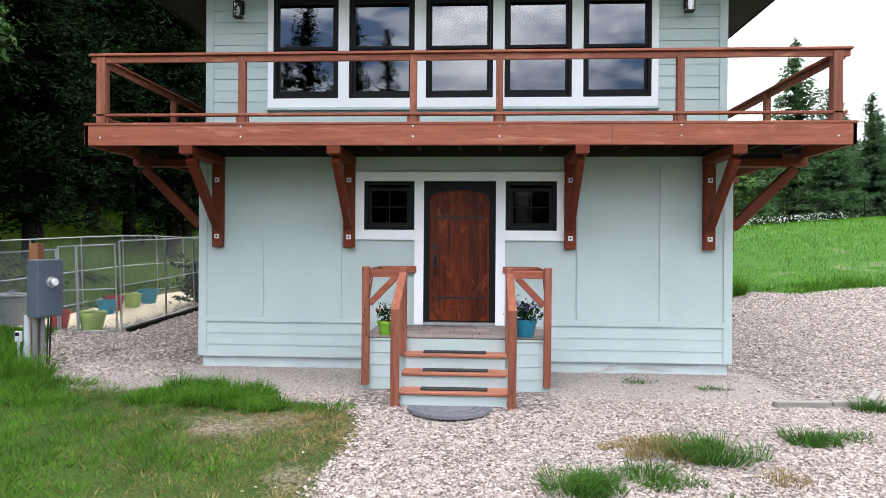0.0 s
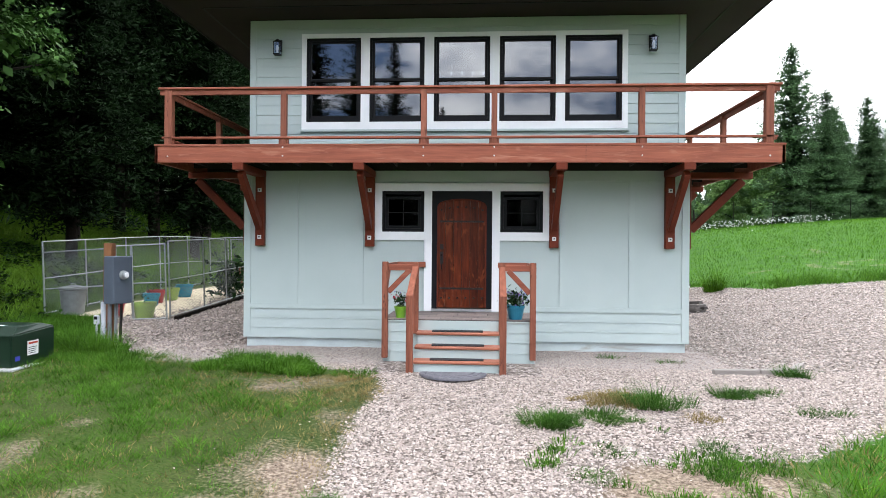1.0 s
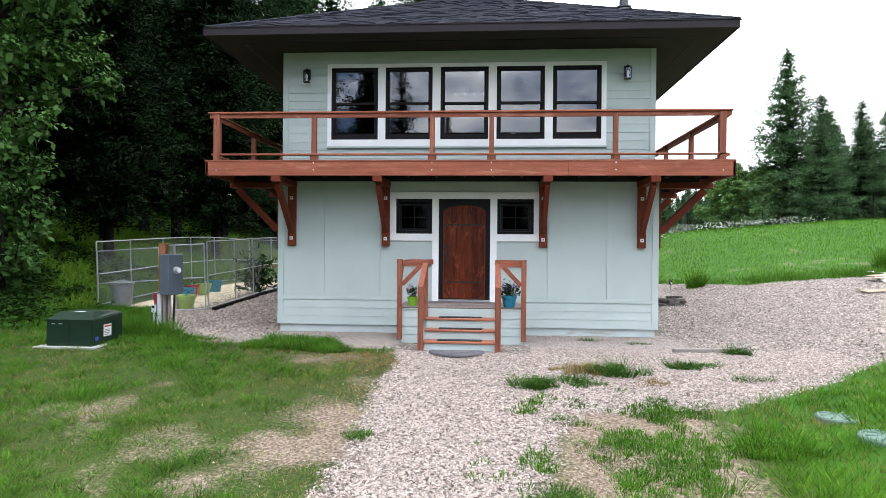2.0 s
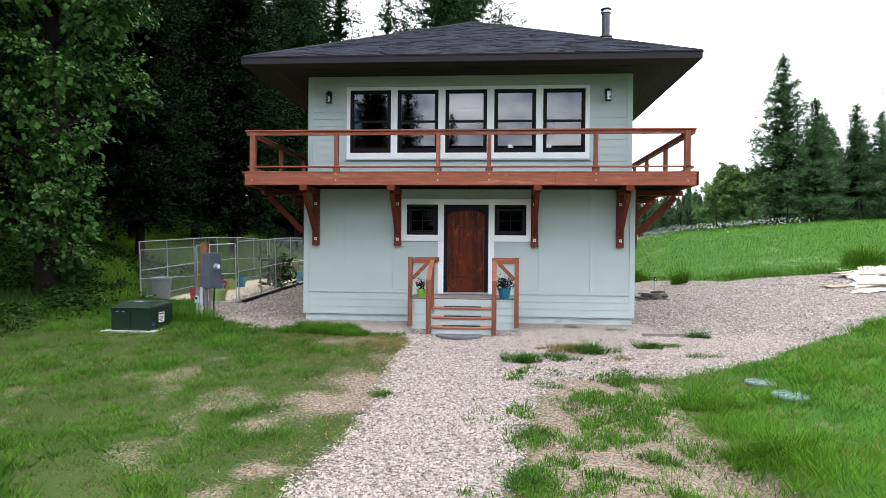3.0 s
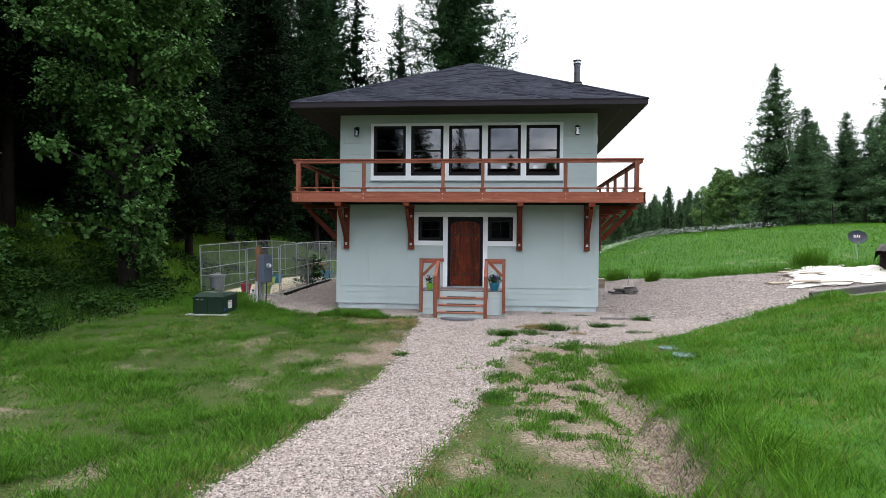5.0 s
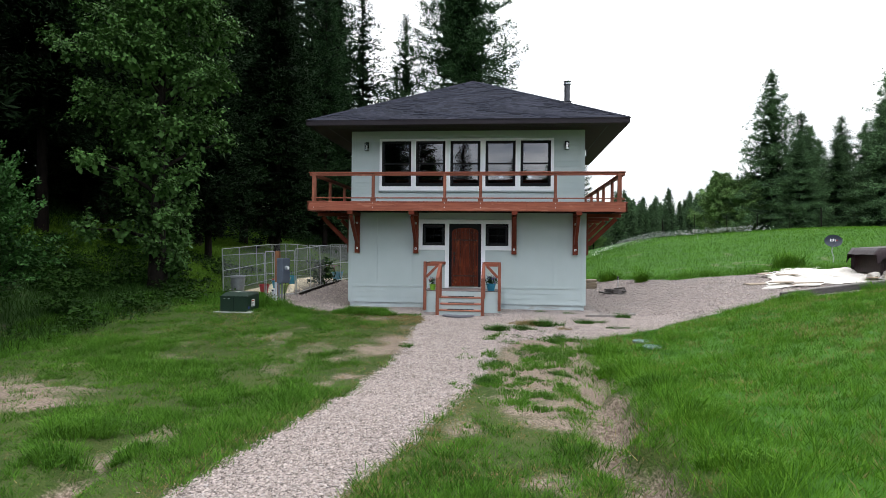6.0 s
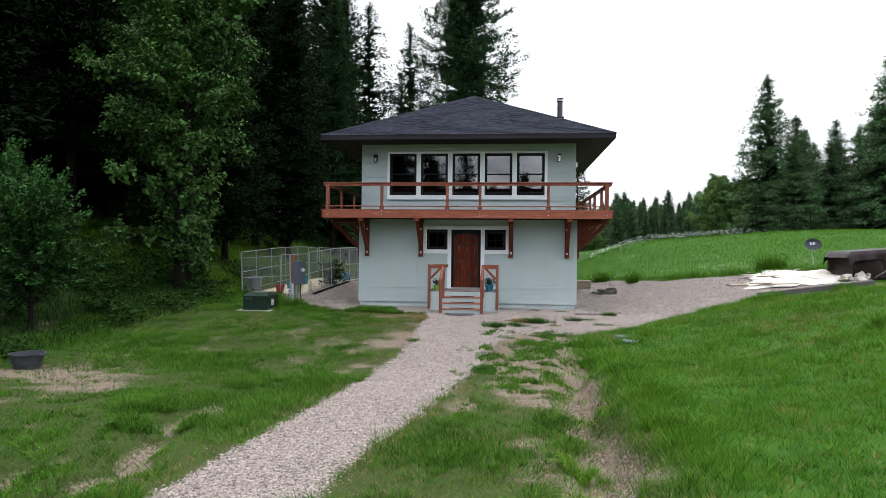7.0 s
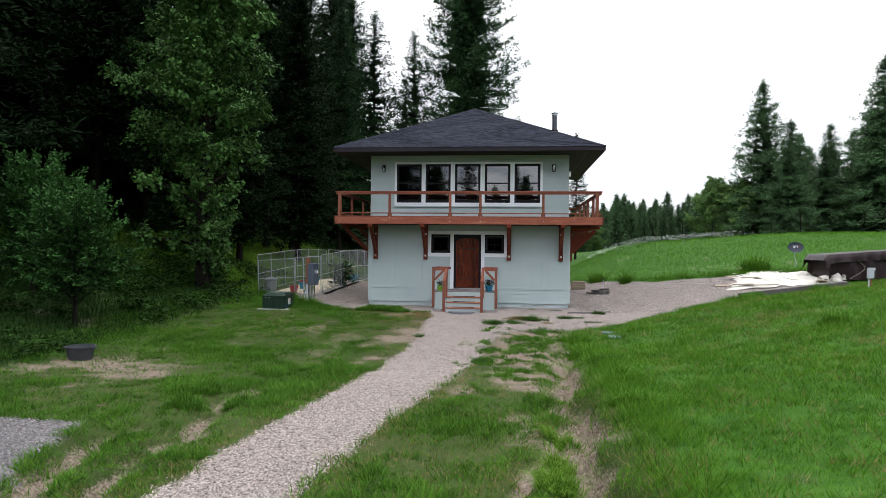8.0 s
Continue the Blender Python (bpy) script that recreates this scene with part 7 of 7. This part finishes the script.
def clumps(name, cx, cy, per, radius, height, width, mat, seed, label, lean=0.8, category="grass", arch=False):
    """Grass in bunches: the blades of a bunch rise from one spot and lean outwards, more so at its rim."""
    r = np.random.default_rng(seed)
    m = len(cx)
    k = np.repeat(np.arange(m), per)
    n = len(k)
    a, q = r.uniform(0, math.tau, n), np.sqrt(r.random(n))
    big = (r.uniform(0.55, 1.45, m) ** 1.4)[k]
    px, py = cx[k] + np.cos(a) * q * radius * big, cy[k] + np.sin(a) * q * radius * big
    h = (height if np.isscalar(height) else height[k]) * big * r.uniform(0.45, 1.15, n)
    comb = r.uniform(0, math.tau, m)[k]                     # each bunch is combed a little one way
    ln = h * lean * (0.2 + 0.8 * q) * r.uniform(0.4, 1.3, n)
    dx, dy = np.cos(a) * ln + np.cos(comb) * 0.3 * h * lean, np.sin(a) * ln + np.sin(comb) * 0.3 * h * lean
    z = ground_z(px, py) - 0.008
    p = np.stack([px, py, z], -1)
    t = r.uniform(0, math.tau, n)
    side = np.stack([np.cos(t), np.sin(t), np.zeros(n)], -1) * (width * 0.5 * r.uniform(0.7, 1.3, n))[:, None]
    if arch:
        drop = r.uniform(0.55, 1.0, n)
        mid = p + np.stack([dx * 0.4, dy * 0.4, h * 0.8], -1)
        tip = p + np.stack([dx * 1.25, dy * 1.25, h * drop], -1)
        v = np.stack([p - side, p + side, mid + side * 0.85, mid - side * 0.85, tip], 1).reshape(-1, 3)
        j = np.arange(n)[:, None] * 5
        f = np.concatenate([j + [0, 1, 2], j + [0, 2, 3], j + [3, 2, 4]], 0)
    else:
        v = np.stack([p - side, p + side, p + np.stack([dx, dy, h], -1)], 1).reshape(-1, 3)
        f = np.arange(3 * n).reshape(-1, 3)
    return tagged(soup(name, v, f, mat), label, category, kind="stuff")


# the mown lawn on the low side of the drive, and the strip between drive and runnel
def weedy(x, y):
    """The trodden zone between drive and meadow, where grass grows in islands."""
    return ss(0.6, 1.1, x) * ss(3.6, 2.9, x) * ss(-12.5, -10.5, y)


x, y, u = scatter(110000, -11.5, 3.0, -22, -1.0, 301)
lush = 0.15 + 0.75 * ss(0.3, 0.7, fbm(x * 0.55, y * 0.55, 41)) + 0.55 * ss(0.42, 0.7, fbm(x * 2.6, y * 2.6, 42))
gap_up = 0.08 * ss(-8.0, -6.0, y)
islands = 1 - weedy(x, y) * (1 - ss(0.58, 0.68, fbm(x * 1.5, y * 1.5, 44) - gap_up))
keep = u < turf_density(x, y) * np.clip(lush, 0.3, 1) * islands
x, y, lush = x[keep], y[keep], lush[keep]
band = np.exp(-((drive_mask(x, y) + 0.15) / 0.38) ** 2)
right_strip = ss(-0.6, 0.6, x)
dryness = 0.42 * right_strip * ss(0.35, 0.6, fbm(x * 1.2, y * 1.2, 63)) + ss(0.5, 0.7, fbm(x * 0.8, y * 0.8, 61)) * (0.1 + 0.3 * ss(-8, -3, y)) + 0.6 * band + 0.02 + 0.4 * ss(-7.0, -2.5, y) * ss(-4.5, -1.5, x) * ss(0.4, 0.6, fbm(x * 1.4, y * 1.4, 62)) + 0.3 * bare_mask(x, y) + 0.55 * np.exp(-((x + 1.35) / 0.7) ** 2) * ss(-6.5, -4.5, y)
isdry = np.random.default_rng(302).random(len(x)) < dryness
near = ~isdry & (y > -8.5)
clumps("lawn", x[near], y[near], 13, 0.08, 0.026 + 0.066 * lush[near], 0.0085, GRASS, 303, "short uneven green lawn near the house", 1.4)
near = ~isdry & (y <= -8.5)
clumps("lawn", x[near], y[near], 8, 0.075, 0.028 + 0.072 * lush[near], 0.0145, GRASS, 325, "short uneven green lawn beside the drive", 1.2)
clumps("dry_grass", x[isdry], y[isdry], 7, 0.06, 0.045, 0.009, DRY, 304, "straw-coloured dry grass in the lawn", 1.5)
# rough turf round the dog run and the green slope behind it
x, y, u = scatter(16000, -11.5, -6.3, -1.0, 2.6, 317)
keep = u < turf_density(x, y) * ss(-6.4, -6.7, x) * (0.35 + 0.65 * fbm(x * 0.9, y * 0.9, 50))
clumps("lawn", x[keep], y[keep], 7, 0.06, 0.10, 0.013, GRASS, 318, "uneven green turf in front of the dog run", 1.0)
x, y, u = scatter(36000, -23, -9.9, 1.5, 28, 319)
keep = u < 0.3 + 0.9 * ss(0.35, 0.65, fbm(x * 0.8, y * 0.8, 52))
clumps("slope_grass", x[keep], y[keep], 6, 0.14, 0.26, 0.028, SLOPE, 320, "rank green grass and weeds on the slope under the trees", 1.1, "undergrowth")
# small weeds in the trodden zone and along the drive's edge
x, y, u = scatter(7000, 0.3, 3.4, -13, -2.8, 315)
keep = (u < (0.2 + 0.8 * weedy(x, y)) * ss(0.52, 0.66, fbm(x * 1.9, y * 1.9, 46)) * 0.9) & (drive_mask(x, y) < 0.9)
clumps("weeds", x[keep], y[keep], 16, 0.06, 0.075, 0.008, GRASS, 316, "small green weeds in the trodden earth", 1.2, "weeds", True)
# the longer meadow on the high side
x, y, u = scatter(72000, 2.4, 17.0, -22, 4.5, 305)
keep = u < turf_density(x, y) * (1 - (1 - ss(2.9, 3.7, x)) * ss(-8.5, -6.5, y)) * (0.5 + 0.6 * fbm(x * 0.7, y * 0.7, 43)) * ss(-29, -26, y - 0.4 * x)
x, y = x[keep], y[keep]
tall = ss(0.25, 0.8, fbm(x * 0.8, y * 0.8, 45)) * 0.7 + 0.5 * fbm(x * 3.1, y * 3.1, 48)
edge_row = np.exp(-((x - 3.85) / 0.4) ** 2) * ss(-4.5, -6, y)
isdry = np.random.default_rng(306).random(len(x)) < 0.08 + 0.35 * ss(0.56, 0.72, fbm(x * 0.9, y * 0.9, 47))
clumps("meadow", x[~isdry], y[~isdry], 10, 0.09, 0.045 + 0.09 * tall[~isdry] + 0.12 * edge_row[~isdry], 0.010, MEADOW, 307, "lush long meadow grass above the runnel", 1.15)
clumps("dry_grass", x[isdry], y[isdry], 7, 0.08, 0.09, 0.010, DRY, 308, "dry stems in the meadow", 1.2)
# the hillside
x, y, u = scatter(165000, 3.5, 38, 7.0, 27, 309)
keep = u < turf_density(x, y) * (0.4 + 0.6 * fbm(x * 0.5, y * 0.5, 49))
blades("hill_grass", x[keep], y[keep], 0.11, 0.016, MEADOW, 310, "bright meadow grass on the hillside", 0.8)
# rank grass along the foot of the hill, behind the stone pad
x, y, u = scatter(9000, 5.5, 17.5, 6.5, 14.5, 323)
foot = np.interp(x, (4, 6.6, 9, 11, 12.5, 15, 18), (14, 12.0, 8.3, 7.9, 7.6, 7.2, 7.0))
keep = (u < ss(foot + 1.8, foot + 0.4, y) * (0.35 + 0.65 * ss(0.4, 0.6, fbm(x * 0.8, y * 0.8, 56)))) & (drive_mask(x, y) < 0)
clumps("rank_grass", x[keep], y[keep], 9, 0.14, (0.06 + 0.3 * fbm(x[keep] * 0.7, y[keep] * 0.7, 57)) * (0.45 + 0.55 * ss(7.5, 11, x[keep])), 0.016, GRASS, 324, "rank dark grass along the foot of the hill", 1.0)
# tall rough growth below the wood
x, y, u = scatter(150000, -24, -8.0, -14, 16, 311)
keep = u < turf_density(x, y) * ss(-8.6 - 0.12 * np.abs(y), -11.0 - 0.05 * y, x) * (0.2 + 1.0 * fbm(x * 0.6, y * 0.6, 51))
keep &= ~((x > -10.2) & (y > 2.2)) & (y < 5 + 2 * fbm(x, y, 58))
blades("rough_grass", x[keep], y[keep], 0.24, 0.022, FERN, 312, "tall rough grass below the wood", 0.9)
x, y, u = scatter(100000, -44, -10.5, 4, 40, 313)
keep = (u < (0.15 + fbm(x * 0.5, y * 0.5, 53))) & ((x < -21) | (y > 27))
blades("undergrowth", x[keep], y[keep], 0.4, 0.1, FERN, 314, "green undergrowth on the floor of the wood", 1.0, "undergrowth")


def herbs(name, x, y, height, size, mat, seed, label):
    """Leafy weeds: small pointed leaves held at all heights up to the given one."""
    r = np.random.default_rng(seed)
    n = len(x)
    p = np.stack([x, y, ground_z(x, y) + height * r.random(n) ** 0.7], -1)
    d = r.normal(0, 1, (n, 3)) * np.array([1, 1, 0.45])
    d *= (size * r.uniform(0.6, 1.4, n) / np.linalg.norm(d, axis=1))[:, None]
    w = np.cross(d, np.array([0, 0, 1.0]) + r.normal(0, 0.4, (n, 3))) * 0.38
    return tagged(soup(name, np.stack([p, p + d * 0.5 + w, p + d, p + d * 0.5 - w], 1).reshape(-1, 3), np.arange(4 * n).reshape(-1, 4), mat), label, "weeds", kind="stuff")


x, y, u = scatter(120000, -19, -7.6, -13, 9, 321)
patch = ss(0.42, 0.62, fbm(x * 0.7, y * 0.7, 54)) * ss(-8.4 - 0.12 * np.abs(y + 2), -10.4 - 0.12 * np.abs(y + 2), x)
keep = (u < patch * turf_density(x, y)) & ~((x > -10.2) & (y > 2.2))
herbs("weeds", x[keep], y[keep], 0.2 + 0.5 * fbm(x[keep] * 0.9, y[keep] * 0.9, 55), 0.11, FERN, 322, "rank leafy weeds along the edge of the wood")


# ---------------------------------------------------------------- single tufts and weeds
def tuft(x, y, spread, height, n, seed, mat, label, width=0.0058, lean=1.3):
    """A loose clump: several small bunches of thin arching blades."""
    r = np.random.default_rng(seed)
    bunches = 8 + int(45 * spread)
    q, a = np.sqrt(r.random(bunches)), r.uniform(0, math.tau, bunches)
    bx, by = x + np.cos(a) * q * spread, y + np.sin(a) * q * spread * 0.62
    o = clumps("grass_tuft", bx, by, max(8, int(n * 2.2 / bunches)), 0.075, height * (1.1 - 0.5 * q) * r.uniform(0.6, 1.25, bunches), width, mat, seed + 1, label, lean, "grass tuft", True)
    o["group"] = "grass tufts"
    return o


WEEDS = ((1.25, -4.25, 0.33, 0.14, 900), (2.55, -3.45, 0.42, 0.15, 1000), (1.95, -4.0, 0.34, 0.10, 600), (3.75, -3.1, 0.26, 0.14, 600), (4.15, -2.95, 0.2, 0.07, 200), (1.7, -5.0, 0.2, 0.07, 200),
         (3.0, -5.0, 0.35, 0.08, 420), (2.7, -5.5, 0.2, 0.07, 220), (1.5, -5.6, 0.22, 0.06, 200), (4.95, -2.0, 0.2, 0.18, 300), (2.55, -0.6, 0.16, 0.07, 120), (3.45, -0.95, 0.2, 0.06, 120),
         (1.8, -6.4, 0.25, 0.06, 220), (4.5, -3.7, 0.3, 0.07, 260), (-1.0, -6.3, 0.2, 0.1, 220), (1.0, -9.1, 0.14, 0.12, 260), (2.1, -6.9, 0.5, 0.08, 420), (1.2, -7.6, 0.35, 0.09, 420), (2.6, -8.3, 0.4, 0.08, 420))
for i, (x, y, s, h, n) in enumerate(WEEDS):
    tuft(x, y, s, h, n, 400 + 3 * i, TUFT, "green grass tuft growing out of the crushed stone", lean=1.9)
for i, (x, y, s, h, n) in enumerate(((2.0, -3.35, 0.5, 0.09, 1100), (2.25, -3.25, 0.3, 0.07, 400), (3.0, -4.0, 0.22, 0.06, 260), (-1.35, -3.1, 0.5, 0.05, 500), (-1.6, -2.7, 0.5, 0.05, 500))):
    tuft(x, y, s, h, n, 460 + 3 * i, DRY, "dry straw-coloured grass clump in the crushed stone")
for i, (x, y, s, h, n) in enumerate(((-3.5, -2.0, 0.55, 0.14, 1500), (-2.9, -2.1, 0.5, 0.19, 1500), (-2.4, -2.25, 0.42, 0.15, 1000), (-3.3, -1.65, 0.35, 0.2, 900), (-2.5, -1.85, 0.3, 0.17, 700), (-1.5, -2.35, 0.3, 0.09, 400), (-6.2, -1.1, 0.45, 0.3, 900), (-6.75, -0.9, 0.4, 0.35, 700),
                                     (-5.5, -1.6, 0.4, 0.14, 600))):
    tuft(x, y, s, h, n, 500 + 3 * i, GRASS, "long grass clump against the house apron", 0.007)
for i, (x, y, s, h, n) in enumerate(((-3.7, -11.2, 0.5, 0.16, 700), (-4.6, -13.2, 0.6, 0.22, 900), (-4.1, -14.4, 0.5, 0.22, 800), (-3.2, -14.0, 0.4, 0.16, 500), (-4.3, -16.4, 0.4, 0.14, 500), (-2.8, -17.0, 0.4, 0.12, 500))):
    tuft(x, y, s, h, n, 550 + 3 * i, GRASS, "coarse dark grass clump beside the rut", 0.009)
for i, (x, y, s, h, n) in enumerate(((6.6, 11.6, 0.4, 0.6, 500), (7.8, 9.3, 0.3, 0.6, 420), (14.2, 8.9, 0.7, 0.7, 900), (10.2, -0.6, 0.5, 0.28, 900), (11.4, 1.0, 0.5, 0.26, 900), (14.6, 2.4, 0.5, 0.3, 600), (3.7, -6.4, 0.45, 0.13, 900), (3.9, -8.3, 0.6, 0.2, 1300), (9.6, -9.2, 0.35, 0.25, 500),
                                     (3.95, -10.5, 0.4, 0.17, 900), (4.0, -13.0, 0.4, 0.17, 900), (3.9, -15.0, 0.4, 0.18, 800))):
    tuft(x, y, s, h, n, 600 + 3 * i, MEADOW, "tall grass clump at the edge of the stone pad", 0.009)
for i, (x, y, s, h, n) in enumerate(((2.6, -15.4, 0.2, 0.17, 600), (2.52, -16.5, 0.22, 0.2, 700), (2.48, -17.6, 0.24, 0.2, 700), (2.4, -18.6, 0.26, 0.2, 700))):
    tuft(x, y, s, h, n, 650 + 3 * i, SLOPE, "yellow-green seeding grass between the two runnels", 0.008)
shrub = thing("shrub", "leafy shrub growing against the dog run fence", "shrub", at=(-7.05, 6.7, gz(-7.05, 6.7)))
v, f = leafy(np.random.default_rng(9), 420, 0.3, 1.1, 0.11)
soup("leaves", v, f, LEAF2, shrub)
bm = bmesh.new()
for i in range(7):
    a = i * 0.9
    tube(bm, (0, 0, -0.05), (0.25 * math.cos(a), 0.25 * math.sin(a), 0.8), 0.012, 0.005, n=5)
part("stems", bm, BARK2, shrub)

# daisies along the crest
r = np.random.default_rng(700)
n = 620
px = r.uniform(7.5, 19, n)
py = 24.6 + r.normal(0, 1.1, n) + 0.04 * (px - 15) ** 2 * 0.05
pz = ground_z(px, py) + r.uniform(0.18, 0.5, n)
vs, fs = [], []
a6 = np.linspace(0, math.tau, 7)[:-1]
c = np.stack([px, py, pz], -1)
rad = r.uniform(0.018, 0.036, n)
tilt = r.normal(0, 0.5, (n, 2))
ringv = c[:, None, :] + rad[:, None, None] * np.stack([np.cos(a6)[None] + 0 * tilt[:, :1], -0.35 * np.sin(a6)[None] + 0 * tilt[:, :1], 0.9 * np.sin(a6)[None] + 0 * tilt[:, :1]], -1)
soupv = np.concatenate([c[:, None, :] + np.array([0, -0.02, 0.01]), ringv], 1).reshape(-1, 3)
k = np.arange(n)[:, None] * 7
f = np.concatenate([k + [0, 1 + i, 1 + (i + 1) % 6] for i in range(6)], 0)
tagged(soup("daisies", soupv, f, PETAL), "white oxeye daisies along the crest of the hill", "flowers", kind="stuff")
blades("daisy_stems", px[::2], py[::2], 0.28, 0.02, FERN, 701, "green stems of the daisies on the crest", 0.3, "flowers")

# pasture fence on the crest
for i in range(13):
    x = 13.0 + 2.3 * i
    y = 27.5 + 0.1 * i
    p = thing("fence_post", "thin weathered pasture fence post", "fence post", "pasture fence posts", at=(x, y, gz(x, y)))
    bm = bmesh.new()
    tube(bm, (0, 0, -0.3), (0.03 * ((i * 7) % 5 - 2), 0, 1.25 + 0.1 * ((i * 3) % 4)), 0.018 if i % 5 else 0.045, n=7)
    part("post", bm, BARK2, p)
bm = bmesh.new()
for zz in (0.55, 0.9, 1.2):
    for i in range(12):
        a, b = (13.0 + 2.3 * i, 27.5 + 0.1 * i), (13.0 + 2.3 * (i + 1), 27.5 + 0.1 * (i + 1))
        tube(bm, (*a, gz(*a) + zz), (*b, gz(*b) + zz), 0.0012, n=4, caps=False)
wires = thing("pasture_wire", "slack wire strung between the pasture posts", "wire")
part("strands", bm, WIRE, wires)


# ---------------------------------------------------------------- crushed stone
def stones(name, x, y, size, mat, seed, label):
    """Angular chips: squashed, turned octahedra half sunk in the ground."""
    r = np.random.default_rng(seed)
    n = len(x)
    octa = np.array([(1, 0, 0), (0, 1, 0), (-1, 0, 0), (0, -1, 0), (0, 0, 1), (0, 0, -1)], float)
    v = octa[None] * r.uniform(0.6, 1.3, (n, 6, 1)) + r.normal(0, 0.22, (n, 6, 3))
    v *= np.stack([r.uniform(0.8, 1.4, n), r.uniform(0.6, 1.0, n), r.uniform(0.55, 0.95, n)], -1)[:, None, :]
    a, t = r.uniform(0, math.tau, n), r.normal(0, 0.35, n)
    ct, st_ = np.cos(t)[:, None], np.sin(t)[:, None]
    yy, zz = v[:, :, 1] * ct - v[:, :, 2] * st_, v[:, :, 1] * st_ + v[:, :, 2] * ct
    ca, sa = np.cos(a)[:, None], np.sin(a)[:, None]
    xx, yy = v[:, :, 0] * ca - yy * sa, v[:, :, 0] * sa + yy * ca
    s = (size * r.uniform(0.55, 1.3, n))[:, None]
    w = np.stack([x[:, None] + xx * s, y[:, None] + yy * s, (ground_z(x, y) + 0.002)[:, None] + zz * s + 0.12 * s], -1)
    tri = np.array([(0, 1, 4), (1, 2, 4), (2, 3, 4), (3, 0, 4)])      # the undersides are sunk
    f = (np.arange(n)[:, None, None] * 6 + tri[None]).reshape(-1, 3)
    return tagged(soup(name, w.reshape(-1, 3), f, mat, smooth=True), label, "gravel", kind="stuff")


def stone_keep(x, y, u, d):
    k = ss(-0.12, 0.12, drive_mask(x, y)) * d * (1 - 0.6 * bare_mask(x, y)) * (1 - 0.9 * ss(0.1, 0.5, sand_mask(x, y)))
    return (u < k) & ~on_house(x, y)


x, y, u = scatter(265000, -4.2, 6.5, -20, -1.6, 801)
k = stone_keep(x, y, u, 1.0)
stones("drive_stone", x[k], y[k], np.full(k.sum(), 0.0175), CHIP, 802, "pale pinkish crushed stone of the drive")
x, y, u = scatter(52000, 0.9, 15.5, -4.5, 13, 803)
k = stone_keep(x, y, u, 1.0) & ((y > -1.6) | (x > 6.5)) & ~((x < 4.5) & (y > -1.9))
stones("pad_stone", x[k], y[k], np.full(k.sum(), 0.027), PADCHIP, 804, "pale crushed stone of the parking pad")
x, y, u = scatter(19000, -8.3, -3.9, -1.4, 10, 805)
k = stone_keep(x, y, u, 0.9) & (x < -4.05) & (y > -0.9)
stones("side_stone", x[k], y[k], np.full(k.sum(), 0.03), PADCHIP, 806, "crushed stone between house and dog run")
x, y, u = scatter(30000, -6.0, 4.4, -2.0, 0.0, 807)
k = (u < 0.8) & ~on_house(x, y) & (drive_mask(x, y) > 0)
stones("grit_stone", x[k], y[k], np.full(k.sum(), 0.011), PADCHIP, 808, "fine grey grit along the house wall")
x, y, u = scatter(22000, -9, -3.0, -20.5, -15, 809)
k = u < ss(-0.1, 0.2, road_mask(x, y))
stones("road_stone", x[k], y[k], np.full(k.sum(), 0.022), GRITCHIP, 810, "grey crushed stone of the lane")
x, y, u = scatter(9000, -3.6, 3.5, -20, -3, 811)
k = u < 0.5 * np.exp(-(drive_mask(x, y) / 0.35) ** 2) + 0.1 * bare_mask(x, y) * (drive_mask(x, y) < 0)
stones("strewn_stone", x[k], y[k], np.full(k.sum(), 0.013), PADCHIP, 812, "stray chips strewn over the bare earth")
x, y, u = scatter(40000, -5.0, 4.0, -21, -3, 813)
k = u < 0.75 * ss(0.35, 0.9, bare_mask(x, y)) * ss(0.15, -0.1, drive_mask(x, y))
stones("earth_clods", x[k], y[k], np.random.default_rng(814).uniform(0.004, 0.014, k.sum()), CLOD, 815, "crumbled brown earth of the bare ground")
